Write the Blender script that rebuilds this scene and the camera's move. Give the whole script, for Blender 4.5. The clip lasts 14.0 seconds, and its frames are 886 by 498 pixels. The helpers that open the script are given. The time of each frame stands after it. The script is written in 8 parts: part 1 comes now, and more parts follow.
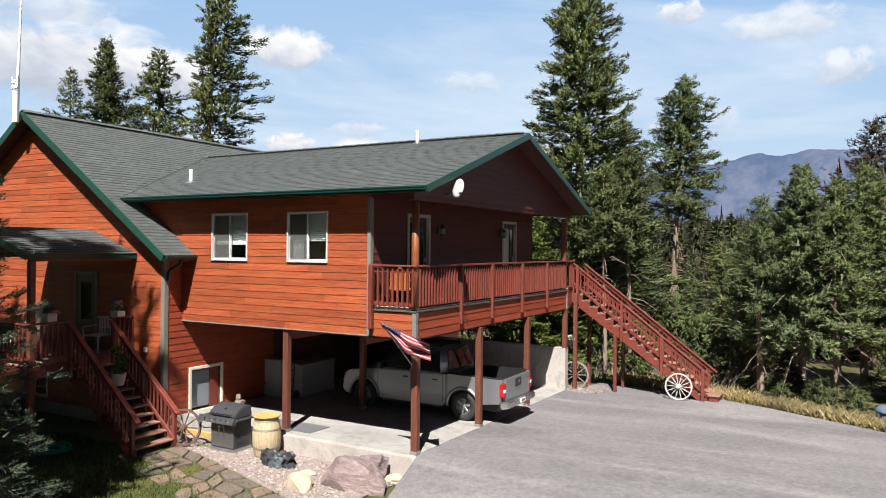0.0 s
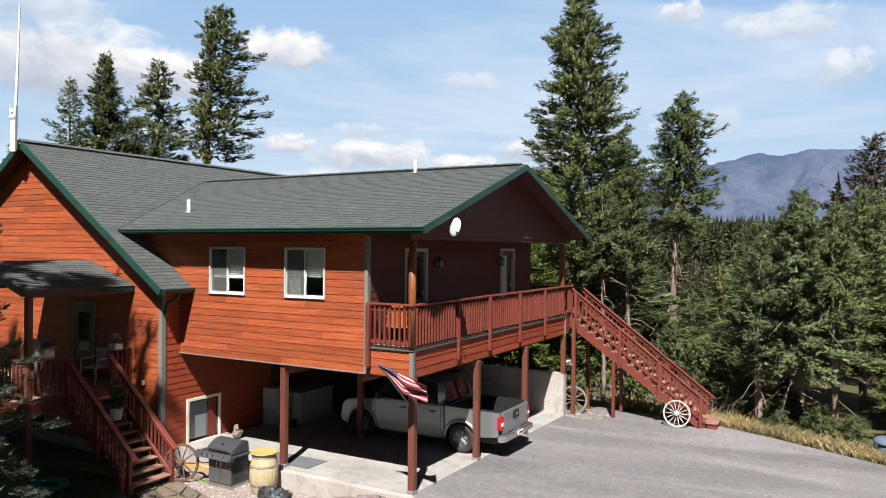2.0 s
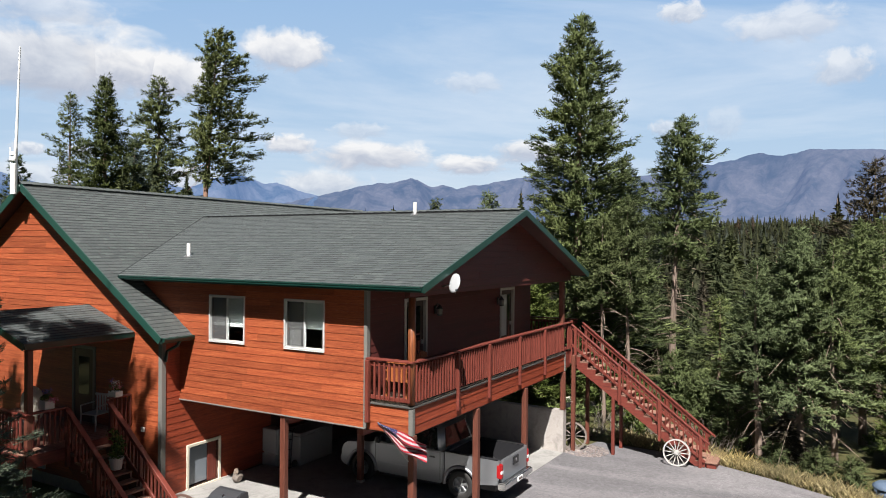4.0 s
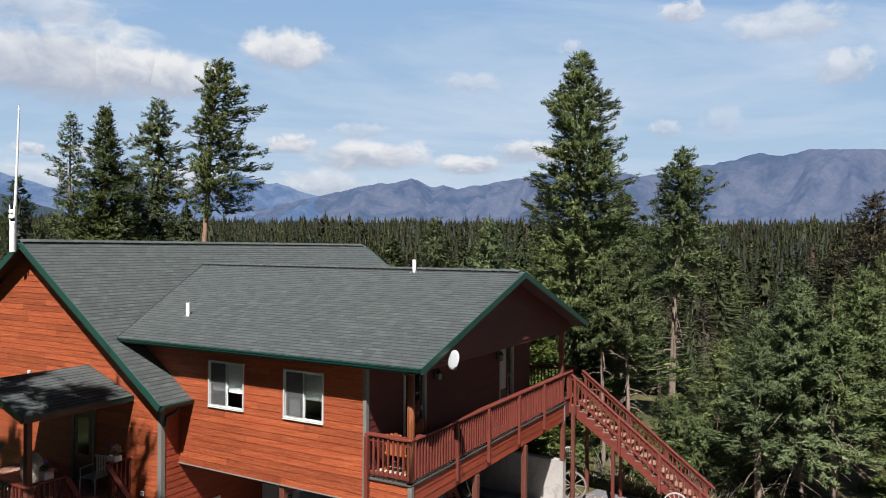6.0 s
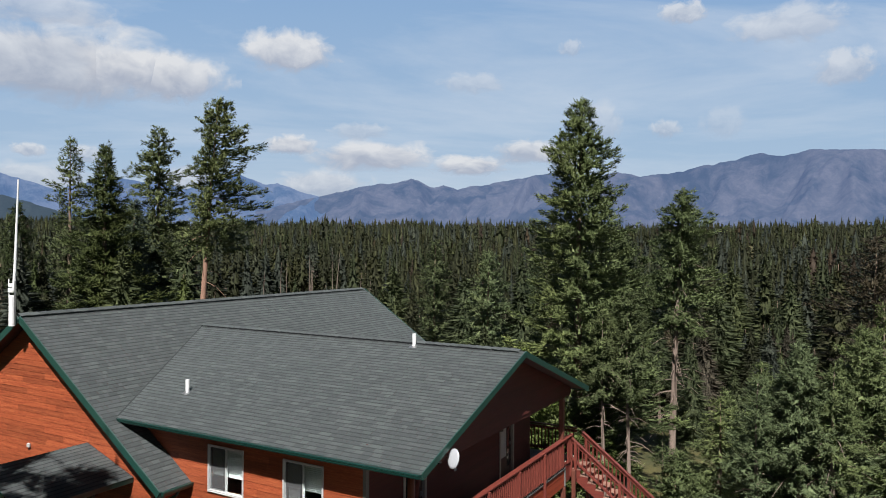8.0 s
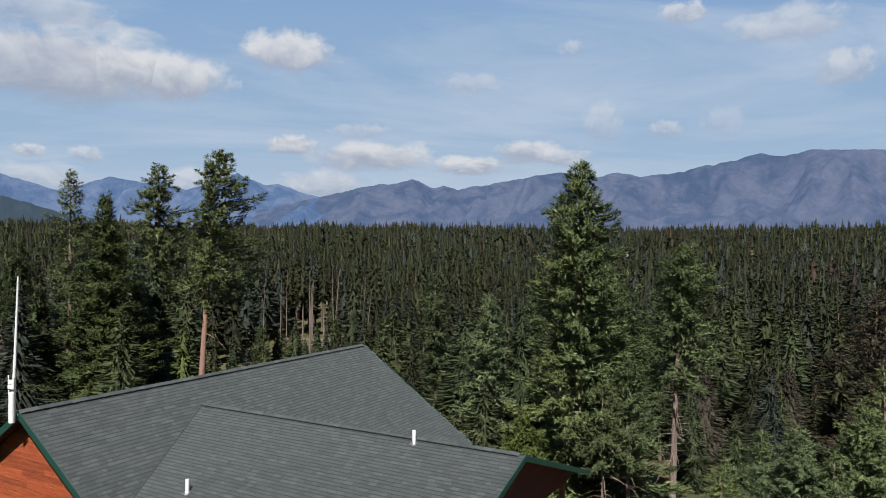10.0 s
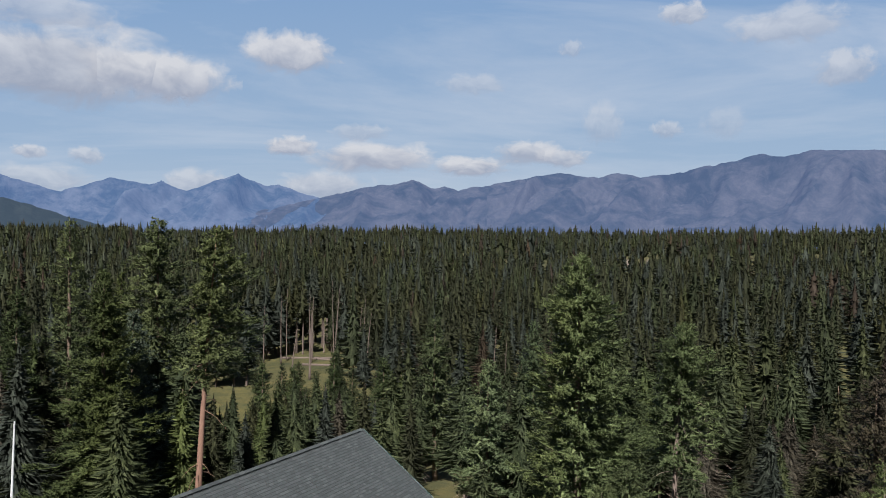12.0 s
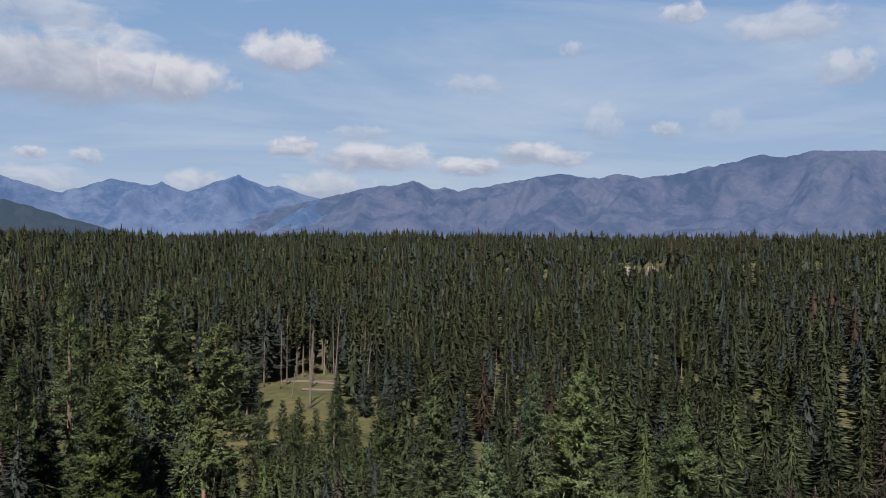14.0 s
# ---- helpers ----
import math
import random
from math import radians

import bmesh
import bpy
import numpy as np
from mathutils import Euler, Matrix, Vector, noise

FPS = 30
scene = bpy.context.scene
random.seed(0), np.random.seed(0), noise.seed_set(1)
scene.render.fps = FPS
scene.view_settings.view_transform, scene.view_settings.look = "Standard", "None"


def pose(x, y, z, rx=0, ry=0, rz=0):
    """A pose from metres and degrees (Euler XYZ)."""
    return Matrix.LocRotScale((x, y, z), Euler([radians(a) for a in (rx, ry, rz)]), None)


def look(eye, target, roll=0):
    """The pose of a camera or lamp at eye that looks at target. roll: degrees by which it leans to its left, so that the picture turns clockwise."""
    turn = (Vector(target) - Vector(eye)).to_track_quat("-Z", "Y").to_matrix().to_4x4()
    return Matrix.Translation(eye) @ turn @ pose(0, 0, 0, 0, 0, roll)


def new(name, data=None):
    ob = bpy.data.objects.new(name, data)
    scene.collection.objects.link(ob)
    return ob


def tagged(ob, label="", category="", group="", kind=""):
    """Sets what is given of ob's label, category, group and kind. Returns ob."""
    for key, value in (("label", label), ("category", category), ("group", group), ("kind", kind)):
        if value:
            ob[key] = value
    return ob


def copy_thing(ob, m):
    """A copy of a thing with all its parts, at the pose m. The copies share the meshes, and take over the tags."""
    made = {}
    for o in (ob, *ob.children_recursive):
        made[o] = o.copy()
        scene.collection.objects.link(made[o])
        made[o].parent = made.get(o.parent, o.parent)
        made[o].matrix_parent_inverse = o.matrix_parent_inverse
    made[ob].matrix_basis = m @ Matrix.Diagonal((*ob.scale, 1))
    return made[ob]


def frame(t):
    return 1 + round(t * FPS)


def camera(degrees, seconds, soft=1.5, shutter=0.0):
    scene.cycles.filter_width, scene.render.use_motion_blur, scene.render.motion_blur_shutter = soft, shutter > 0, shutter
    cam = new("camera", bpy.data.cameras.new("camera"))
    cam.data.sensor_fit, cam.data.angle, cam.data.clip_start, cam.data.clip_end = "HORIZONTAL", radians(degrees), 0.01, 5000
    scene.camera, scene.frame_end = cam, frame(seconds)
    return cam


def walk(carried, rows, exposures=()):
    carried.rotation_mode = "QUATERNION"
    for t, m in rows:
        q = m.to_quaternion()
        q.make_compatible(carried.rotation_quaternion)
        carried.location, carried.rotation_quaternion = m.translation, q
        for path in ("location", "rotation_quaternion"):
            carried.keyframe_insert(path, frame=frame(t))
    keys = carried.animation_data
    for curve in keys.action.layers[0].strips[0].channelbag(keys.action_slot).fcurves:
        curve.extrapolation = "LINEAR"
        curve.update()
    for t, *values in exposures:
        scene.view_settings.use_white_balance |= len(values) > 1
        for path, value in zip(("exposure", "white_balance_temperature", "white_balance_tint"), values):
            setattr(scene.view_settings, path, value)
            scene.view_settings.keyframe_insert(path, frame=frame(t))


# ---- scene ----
# The camera: seconds, place in metres, then yaw, pitch and lean in degrees. It climbs almost straight up.
cam = camera(63.51, 14.0, 1.0)
ROWS = [
    (0.0, 0.005, 0.006, 4.388, 29.297, -0.046, 0.517),
    (0.5, 0.022, 0.021, 4.570, 29.305, -0.047, 0.508),
    (1.0, 0.040, 0.035, 4.775, 29.313, -0.047, 0.499),
    (1.5, 0.050, 0.045, 4.997, 29.321, -0.047, 0.490),
    (2.0, 0.060, 0.042, 5.224, 29.329, -0.048, 0.481),
    (3.0, 0.069, 0.039, 5.770, 29.345, -0.049, 0.464),
    (3.8, 0.076, 0.036, 6.297, 29.358, -0.050, 0.449),
    (4.5, 0.082, 0.033, 6.807, 29.370, -0.050, 0.437),
    (5.0, 0.085, 0.035, 7.229, 29.378, -0.051, 0.428),
    (5.5, 0.089, 0.034, 7.651, 29.386, -0.051, 0.419),
    (6.0, 0.092, 0.049, 8.089, 29.394, -0.052, 0.410),
    (6.5, 0.092, 0.067, 8.558, 29.402, -0.052, 0.402),
    (7.0, 0.086, 0.073, 9.069, 29.410, -0.053, 0.393),
    (7.5, 0.079, 0.071, 9.615, 29.418, -0.053, 0.384),
    (8.0, 0.067, 0.087, 10.209, 29.426, -0.054, 0.375),
    (8.8, 0.064, 0.093, 11.195, 29.439, -0.054, 0.361),
    (9.6, 0.061, 0.099, 12.358, 29.452, -0.055, 0.347),
    (10.5, 0.057, 0.105, 13.839, 29.467, -0.056, 0.331),
    (11.0, 0.053, 0.128, 14.859, 29.475, -0.056, 0.322),
    (11.5, 0.060, 0.163, 15.956, 29.483, -0.057, 0.313),
    (12.0, 0.076, 0.187, 17.083, 29.491, -0.057, 0.304),
    (12.5, 0.080, 0.198, 18.265, 29.499, -0.058, 0.295),
    (13.0, 0.075, 0.202, 19.602, 29.507, -0.058, 0.286),
    (13.5, 0.072, 0.203, 20.955, 29.515, -0.059, 0.278),
    (14.0, 0.072, 0.203, 22.355, 29.524, -0.059, 0.269),
]


def aimed(x, y, z, yaw, pitch, lean):
    a, b = radians(yaw), radians(pitch)
    way = Vector((-math.sin(a) * math.cos(b), math.cos(a) * math.cos(b), math.sin(b)))
    eye = Vector((x, y, z))
    return look(eye, eye + way, lean)


EXPOSURE = [(0.0, 1.24, 6750, 10), (2.0, 1.19, 6720, 10), (5.0, 1.00, 6550, 10), (8.0, 0.75, 6380, 10), (11.0, 0.62, 6280, 11), (14.0, 0.59, 6230, 13)]
walk(cam, [(row[0], aimed(*row[1:])) for row in ROWS], EXPOSURE)

# ---- light ----
SUN_TO = Vector((0.407, -0.96, 1.379)).normalized()     # towards the sun
world = bpy.data.worlds.new("sky")
scene.world = world
world.use_nodes = True
wn = world.node_tree.nodes
wn.clear()
w_out = wn.new("ShaderNodeOutputWorld")
w_bg = wn.new("ShaderNodeBackground")
w_sky = wn.new("ShaderNodeTexSky")
w_sky.sky_type = "NISHITA"
w_sky.sun_disc = False
w_sky.sun_elevation = math.asin(SUN_TO.z)
w_sky.sun_rotation = math.atan2(SUN_TO.x, SUN_TO.y)
w_sky.altitude = 1000
w_sky.air_density = 0.9
w_sky.dust_density = 0.4
w_sky.ozone_density = 2.2
w_bg.inputs["Strength"].default_value = 0.010
world.node_tree.links.new(w_sky.outputs[0], w_bg.inputs[0])
world.node_tree.links.new(w_bg.outputs[0], w_out.inputs[0])

sun_data = bpy.data.lights.new("sun", "SUN")
sun_data.energy = 5.0
sun_data.angle = radians(0.55)
sun_data.color = (1.0, 0.97, 0.95)
sun = new("sun", sun_data)
sun.matrix_world = look(SUN_TO * 60, (0, 0, 0))


# ---- materials ----
def mat(name):
    m = bpy.data.materials.new(name)
    m.use_nodes = True
    nt = m.node_tree
    b = nt.nodes["Principled BSDF"]
    return m, nt, b


def node(nt, kind, **values):
    n = nt.nodes.new(kind)
    for key, value in values.items():
        n.inputs[key.replace("_", " ")].default_value = value
    return n


def coords(nt, scale=(1, 1, 1), rot=(0, 0, 0), world_space=False):
    m = nt.nodes.new("ShaderNodeMapping")
    m.inputs["Scale"].default_value = scale
    m.inputs["Rotation"].default_value = rot
    if world_space:
        g = nt.nodes.new("ShaderNodeNewGeometry")
        nt.links.new(g.outputs["Position"], m.inputs[0])
    else:
        c = nt.nodes.new("ShaderNodeTexCoord")
        nt.links.new(c.outputs["Object"], m.inputs[0])
    return m.outputs[0]


def noise_tex(nt, vec, scale, detail=4.0, rough=0.55, distort=0.0):
    n = node(nt, "ShaderNodeTexNoise", Scale=scale, Detail=detail, Roughness=rough, Distortion=distort)
    nt.links.new(vec, n.inputs["Vector"])
    return n.outputs["Fac"]


def ramp(nt, fac, stops):
    r = nt.nodes.new("ShaderNodeValToRGB")
    el = r.color_ramp.elements
    while len(el) < len(stops):
        el.new(0.5)
    for e, (at, col) in zip(el, stops):
        e.position, e.color = at, (*col, 1)
    nt.links.new(fac, r.inputs[0])
    return r.outputs[0]


def mix(nt, fac, a, b, blend="MIX"):
    m = nt.nodes.new("ShaderNodeMix")
    m.data_type, m.blend_type = "RGBA", blend
    for sock, v in ((m.inputs[0], fac), (m.inputs[6], a), (m.inputs[7], b)):
        if isinstance(v, (int, float)):
            sock.default_value = v
        elif isinstance(v, tuple):
            sock.default_value = (*v, 1)
        else:
            nt.links.new(v, sock)
    return m.outputs[2]


def bump(nt, b, fac, strength=0.3, dist=0.01):
    n = node(nt, "ShaderNodeBump", Strength=strength, Distance=dist)
    nt.links.new(fac, n.inputs["Height"])
    nt.links.new(n.outputs[0], b.inputs["Normal"])


def island(nt):
    return nt.nodes.new("ShaderNodeNewGeometry").outputs["Random Per Island"]


def by_object(nt):
    return nt.nodes.new("ShaderNodeObjectInfo").outputs["Random"]


def simple(name, col, rough=0.6, metal=0.0, vary=0.12, scale=6.0, bumpy=0.0, fine=60.0, stretch=(1, 1, 1)):
    m, nt, b = mat(name)
    v = coords(nt, stretch)
    n1 = noise_tex(nt, v, scale, 5)
    n2 = noise_tex(nt, v, fine, 3)
    lo = tuple(c * (1 - vary) for c in col)
    hi = tuple(min(1, c * (1 + vary)) for c in col)
    c1 = ramp(nt, n1, [(0.3, lo), (0.7, hi)])
    c2 = mix(nt, 0.5, c1, ramp(nt, n2, [(0.25, tuple(c * (1 - vary * 0.8) for c in col)), (0.75, hi)]))
    nt.links.new(c2, b.inputs["Base Color"])
    b.inputs["Roughness"].default_value = rough
    b.inputs["Metallic"].default_value = metal
    if bumpy:
        bump(nt, b, n2, bumpy, 0.01)
    return m


def stained_wood(name, dark, mid, light, along, rough=0.5, vary=0.5):
    """Stained timber whose grain runs along one axis (0 x, 1 y, 2 z); each board has a tone of its own."""
    m, nt, b = mat(name)
    s = [9.0, 9.0, 9.0]
    s[along] = 0.45
    v = coords(nt, tuple(s), world_space=True)
    grain = noise_tex(nt, v, 3.2, 7, 0.65, 0.6)
    fine = noise_tex(nt, v, 16.0, 3, 0.6)
    c = ramp(nt, grain, [(0.34, dark), (0.5, mid), (0.66, light)])
    c = mix(nt, 0.45, c, ramp(nt, fine, [(0.38, tuple(k * 0.8 for k in dark)), (0.62, light)]))
    tone = ramp(nt, by_object(nt), [(0.0, (1 - vary * 0.3,) * 3), (0.5, (1, 1, 1)), (1.0, (1 + vary * 0.22,) * 3)])
    c = mix(nt, 1.0, c, tone, "MULTIPLY")
    wear = noise_tex(nt, coords(nt, (1, 1, 1), world_space=True), 0.8, 4)
    c = mix(nt, ramp(nt, wear, [(0.55, (0, 0, 0)), (0.8, (0.35, 0.35, 0.35))]), c, mid)
    nt.links.new(c, b.inputs["Base Color"])
    nt.links.new(ramp(nt, fine, [(0.2, (rough - 0.08,) * 3), (0.8, (rough + 0.14,) * 3)]), b.inputs["Roughness"])
    bump(nt, b, grain, 0.25, 0.006)
    return m


SIDING_X = stained_wood("siding stain", (0.170, 0.027, 0.0105), (0.286, 0.058, 0.0195), (0.415, 0.112, 0.040), 0, 0.55, 0.75)
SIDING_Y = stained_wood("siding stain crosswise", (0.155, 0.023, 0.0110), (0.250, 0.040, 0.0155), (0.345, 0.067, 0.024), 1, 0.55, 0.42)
# Siding under the wing's roof: the shade there is put into its colour.
SIDING_SHADE = stained_wood("shade-darkened siding stain", (0.0629, 0.0118, 0.0096), (0.0888, 0.017, 0.0133), (0.1184, 0.0244, 0.0178), 1, 0.6)
RED_X = stained_wood("redwood stain x", (0.100, 0.0200, 0.0135), (0.150, 0.0295, 0.0195), (0.212, 0.048, 0.032), 0, 0.5, 0.35)
RED_Y = stained_wood("redwood stain y", (0.100, 0.0200, 0.0135), (0.150, 0.0295, 0.0195), (0.212, 0.048, 0.032), 1, 0.5, 0.35)
RED_Z = stained_wood("redwood stain z", (0.098, 0.0200, 0.0135), (0.145, 0.0300, 0.0195), (0.210, 0.050, 0.033), 2, 0.5, 0.35)
DECK_Y = stained_wood("weathered decking", (0.30, 0.24, 0.18), (0.42, 0.35, 0.27), (0.55, 0.47, 0.38), 1, 0.75)
TREAD = stained_wood("worn treads", (0.17, 0.075, 0.055), (0.25, 0.13, 0.09), (0.35, 0.21, 0.15), 1, 0.7)
ORANGE_WOOD = stained_wood("cedar stain", (0.20, 0.050, 0.014), (0.30, 0.085, 0.024), (0.40, 0.13, 0.042), 2, 0.5)
LOG_WOOD = stained_wood("peeled log stain", (0.08, 0.022, 0.008), (0.19, 0.054, 0.017), (0.30, 0.10, 0.034), 2, 0.45, 0.2)
GREY_TRIM = simple("grey trim paint", (0.16, 0.155, 0.14), 0.6, vary=0.15, scale=3, bumpy=0.1)
GREEN = simple("green painted metal", (0.012, 0.050, 0.038), 0.42, vary=0.15, scale=2)
GREEN_DARK = simple("green gutter", (0.007, 0.034, 0.027), 0.32, vary=0.15, scale=2)
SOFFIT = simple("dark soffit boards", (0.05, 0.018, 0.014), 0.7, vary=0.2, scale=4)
WHITE = simple("white vinyl", (0.47, 0.47, 0.455), 0.45, vary=0.04)
CREAM = simple("cream painted trim", (0.66, 0.60, 0.48), 0.55, vary=0.08)
BLACK = simple("black plastic", (0.018, 0.018, 0.02), 0.45, vary=0.2)
DARK_ROOM = simple("dim interior", (0.06, 0.055, 0.05), 0.9, vary=0.2)
STEEL = simple("galvanised steel", (0.45, 0.45, 0.44), 0.4, 0.9, vary=0.15, scale=20)
RUBBER = simple("tyre rubber", (0.022, 0.021, 0.020), 0.8, vary=0.25, scale=12, bumpy=0.2)
ALLOY = simple("alloy wheel", (0.42, 0.43, 0.44), 0.35, 0.8, vary=0.1)


def shingle_material():
    m, nt, b = mat("asphalt shingles")
    r = island(nt)
    c = ramp(nt, r, [(0.0, (0.019, 0.021, 0.021)), (0.3, (0.030, 0.032, 0.033)), (0.55, (0.037, 0.044, 0.041)), (0.8, (0.046, 0.048, 0.049)), (1.0, (0.063, 0.072, 0.067))])
    v = coords(nt, world_space=True)
    c = mix(nt, 0.22, c, ramp(nt, noise_tex(nt, v, 55.0, 3, 0.7), [(0.3, (0.014, 0.020, 0.018)), (0.75, (0.082, 0.095, 0.088))]))
    c = mix(nt, ramp(nt, noise_tex(nt, v, 0.35, 4), [(0.4, (0, 0, 0)), (0.75, (0.3, 0.3, 0.3))]), c, (0.056, 0.060, 0.057))
    nt.links.new(c, b.inputs["Base Color"])
    b.inputs["Roughness"].default_value = 0.88
    b.inputs["Sheen Weight"].default_value = 0.36
    b.inputs["Sheen Roughness"].default_value = 0.45
    b.inputs["Sheen Tint"].default_value = (0.86, 1.0, 0.97, 1)
    bump(nt, b, noise_tex(nt, v, 90.0, 2), 0.5, 0.004)
    return m


SHINGLE = shingle_material()
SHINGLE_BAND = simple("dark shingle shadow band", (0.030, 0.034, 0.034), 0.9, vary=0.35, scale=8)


def asphalt_material():
    m, nt, b = mat("driveway asphalt")
    v = coords(nt, world_space=True)
    streak = noise_tex(nt, coords(nt, (0.13, 0.62, 1), (0, 0, radians(14)), True), 1.0, 4, 0.52, 0.6)
    c = ramp(nt, streak, [(0.36, (0.108, 0.104, 0.109)), (0.50, (0.136, 0.130, 0.135)), (0.63, (0.196, 0.186, 0.190))])
    blot = noise_tex(nt, v, 0.42, 8, 0.7, 0.5)
    c = mix(nt, ramp(nt, blot, [(0.46, (0, 0, 0)), (0.62, (0.8, 0.8, 0.8))]), c, (0.156, 0.149, 0.153))
    spot = noise_tex(nt, v, 2.2, 8, 0.75)
    c = mix(nt, ramp(nt, spot, [(0.60, (0, 0, 0)), (0.72, (0.6, 0.6, 0.6))]), c, (0.080, 0.078, 0.082))
    mid = noise_tex(nt, v, 9.0, 5, 0.75)
    c = mix(nt, 1.0, c, ramp(nt, mid, [(0.36, (0.78, 0.78, 0.78)), (0.64, (1.18, 1.18, 1.18))]), "MULTIPLY")
    grain = noise_tex(nt, v, 42.0, 4, 0.85)
    c = mix(nt, 1.0, c, ramp(nt, grain, [(0.36, (0.70, 0.70, 0.70)), (0.64, (1.30, 1.30, 1.30))]), "MULTIPLY")
    nt.links.new(c, b.inputs["Base Color"])
    b.inputs["Roughness"].default_value = 0.9
    bump(nt, b, grain, 0.5, 0.008)
    return m


ASPHALT = asphalt_material()


def concrete_material(name, col, streaks):
    m, nt, b = mat(name)
    v = coords(nt, world_space=True)
    n1 = noise_tex(nt, v, 0.9, 6, 0.6)
    c = ramp(nt, n1, [(0.3, tuple(k * 0.72 for k in col)), (0.55, col), (0.8, tuple(k * 1.12 for k in col))])
    drip = noise_tex(nt, coords(nt, streaks, world_space=True), 1.0, 5, 0.6)
    c = mix(nt, ramp(nt, drip, [(0.5, (0, 0, 0)), (0.78, (0.5, 0.5, 0.5))]), c, tuple(k * 0.55 for k in col))
    blot = noise_tex(nt, v, 1.7, 8, 0.72, 0.8)
    c = mix(nt, ramp(nt, blot, [(0.50, (0, 0, 0)), (0.62, (0.7, 0.7, 0.7))]), c, tuple(k * 0.45 for k in col))
    fine = noise_tex(nt, v, 45.0, 3, 0.65)
    c = mix(nt, 0.28, c, ramp(nt, fine, [(0.3, tuple(k * 0.5 for k in col)), (0.7, tuple(min(1, k * 1.3) for k in col))]))
    nt.links.new(c, b.inputs["Base Color"])
    b.inputs["Roughness"].default_value = 0.85
    bump(nt, b, fine, 0.2, 0.004)
    return m


SLAB = concrete_material("carport concrete", (0.30, 0.292, 0.275), (0.6, 1.4, 1))
CURB = concrete_material("poured concrete", (0.40, 0.365, 0.335), (2.5, 2.5, 0.3))


def ground_material():
    """Lawn near the front steps, dry grass at the drive's edge and forest floor beyond, by place."""
    m, nt, b = mat("ground")
    v = coords(nt, world_space=True)
    big = noise_tex(nt, v, 0.05, 5, 0.6)
    mid = noise_tex(nt, v, 0.7, 5, 0.65)
    fine = noise_tex(nt, v, 14.0, 4, 0.7)
    knoll = noise_tex(nt, v, 0.16, 6, 0.7)
    c = ramp(nt, big, [(0.35, (0.045, 0.062, 0.020)), (0.5, (0.072, 0.084, 0.030)), (0.68, (0.105, 0.102, 0.046))])
    c = mix(nt, 0.5, c, ramp(nt, mid, [(0.3, (0.035, 0.04, 0.017)), (0.7, (0.11, 0.095, 0.045))]))
    c = mix(nt, 0.4, c, ramp(nt, fine, [(0.3, (0.03, 0.03, 0.014)), (0.7, (0.13, 0.115, 0.058))]))
    clump = noise_tex(nt, v, 0.42, 7, 0.78, 0.6)
    c = mix(nt, 0.85, c, ramp(nt, clump, [(0.38, (0.50, 0.60, 0.50)), (0.5, (0.95, 0.98, 0.9)), (0.63, (1.35, 1.18, 1.05))]), "MULTIPLY")
    c = mix(nt, 1.0, c, ramp(nt, knoll, [(0.36, (0.66, 0.68, 0.40)), (0.62, (1.15, 1.02, 0.64))]), "MULTIPLY")
    nt.links.new(c, b.inputs["Base Color"])
    b.inputs["Roughness"].default_value = 0.95
    bump(nt, b, fine, 0.6, 0.05)
    return m


GROUND = ground_material()
LAWN = simple("mown lawn", (0.075, 0.110, 0.032), 0.9, vary=0.4, scale=2.0, fine=25, bumpy=0.6)


def foliage_material(name, dark, mid, light, patch=0.13, grain=11.0, blotch=(0.55, 1.35)):
    m, nt, b = mat(name)
    c = ramp(nt, island(nt), [(0.0, dark), (0.55, mid), (1.0, light)])
    v = coords(nt, (1, 1, 0.25), world_space=True)
    tone = ramp(nt, noise_tex(nt, v, patch, 2), [(0.3, (0.68, 0.71, 0.72)), (0.5, (1.0, 1.0, 1.0)), (0.72, (1.26, 1.18, 0.92))])
    c = mix(nt, 1.0, c, tone, "MULTIPLY")
    tuft = noise_tex(nt, coords(nt, world_space=True), grain, 3, 0.7)
    c = mix(nt, 1.0, c, ramp(nt, tuft, [(0.36, (blotch[0],) * 3), (0.62, (blotch[1], blotch[1] * 0.99, blotch[1] * 0.94))]), "MULTIPLY")
    nt.links.new(c, b.inputs["Base Color"])
    b.inputs["Roughness"].default_value = 0.7
    b.inputs["Specular IOR Level"].default_value = 0.10
    t = nt.nodes.new("ShaderNodeBsdfTranslucent")
    nt.links.new(c, t.inputs["Color"])
    s = nt.nodes.new("ShaderNodeMixShader")
    s.inputs[0].default_value = 0.14
    nt.links.new(b.outputs[0], s.inputs[1])
    nt.links.new(t.outputs[0], s.inputs[2])
    nt.links.new(s.outputs[0], nt.nodes["Material Output"].inputs["Surface"])
    return m


FIR = foliage_material("fir needles", (0.057, 0.073, 0.033), (0.096, 0.118, 0.053), (0.140, 0.166, 0.078), blotch=(0.7, 1.25))
PALE_FIR = foliage_material("pale fir needles", (0.074, 0.098, 0.048), (0.122, 0.156, 0.076), (0.180, 0.220, 0.112), blotch=(0.75, 1.2))
SPRUCE = foliage_material("blue spruce needles", (0.042, 0.060, 0.046), (0.078, 0.104, 0.080), (0.125, 0.152, 0.118))
BROWN_FIR = foliage_material("dry fir needles", (0.034, 0.030, 0.021), (0.062, 0.053, 0.038), (0.10, 0.086, 0.062))
# Fir needles lightened: sunlight on the crowns is put into the colour.
VERGE_FIR = foliage_material("sunny fir needles", (0.074, 0.096, 0.040), (0.122, 0.153, 0.064), (0.176, 0.212, 0.094), blotch=(0.7, 1.25))
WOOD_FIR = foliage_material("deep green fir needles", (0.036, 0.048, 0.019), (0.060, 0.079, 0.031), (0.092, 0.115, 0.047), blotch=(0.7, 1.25))
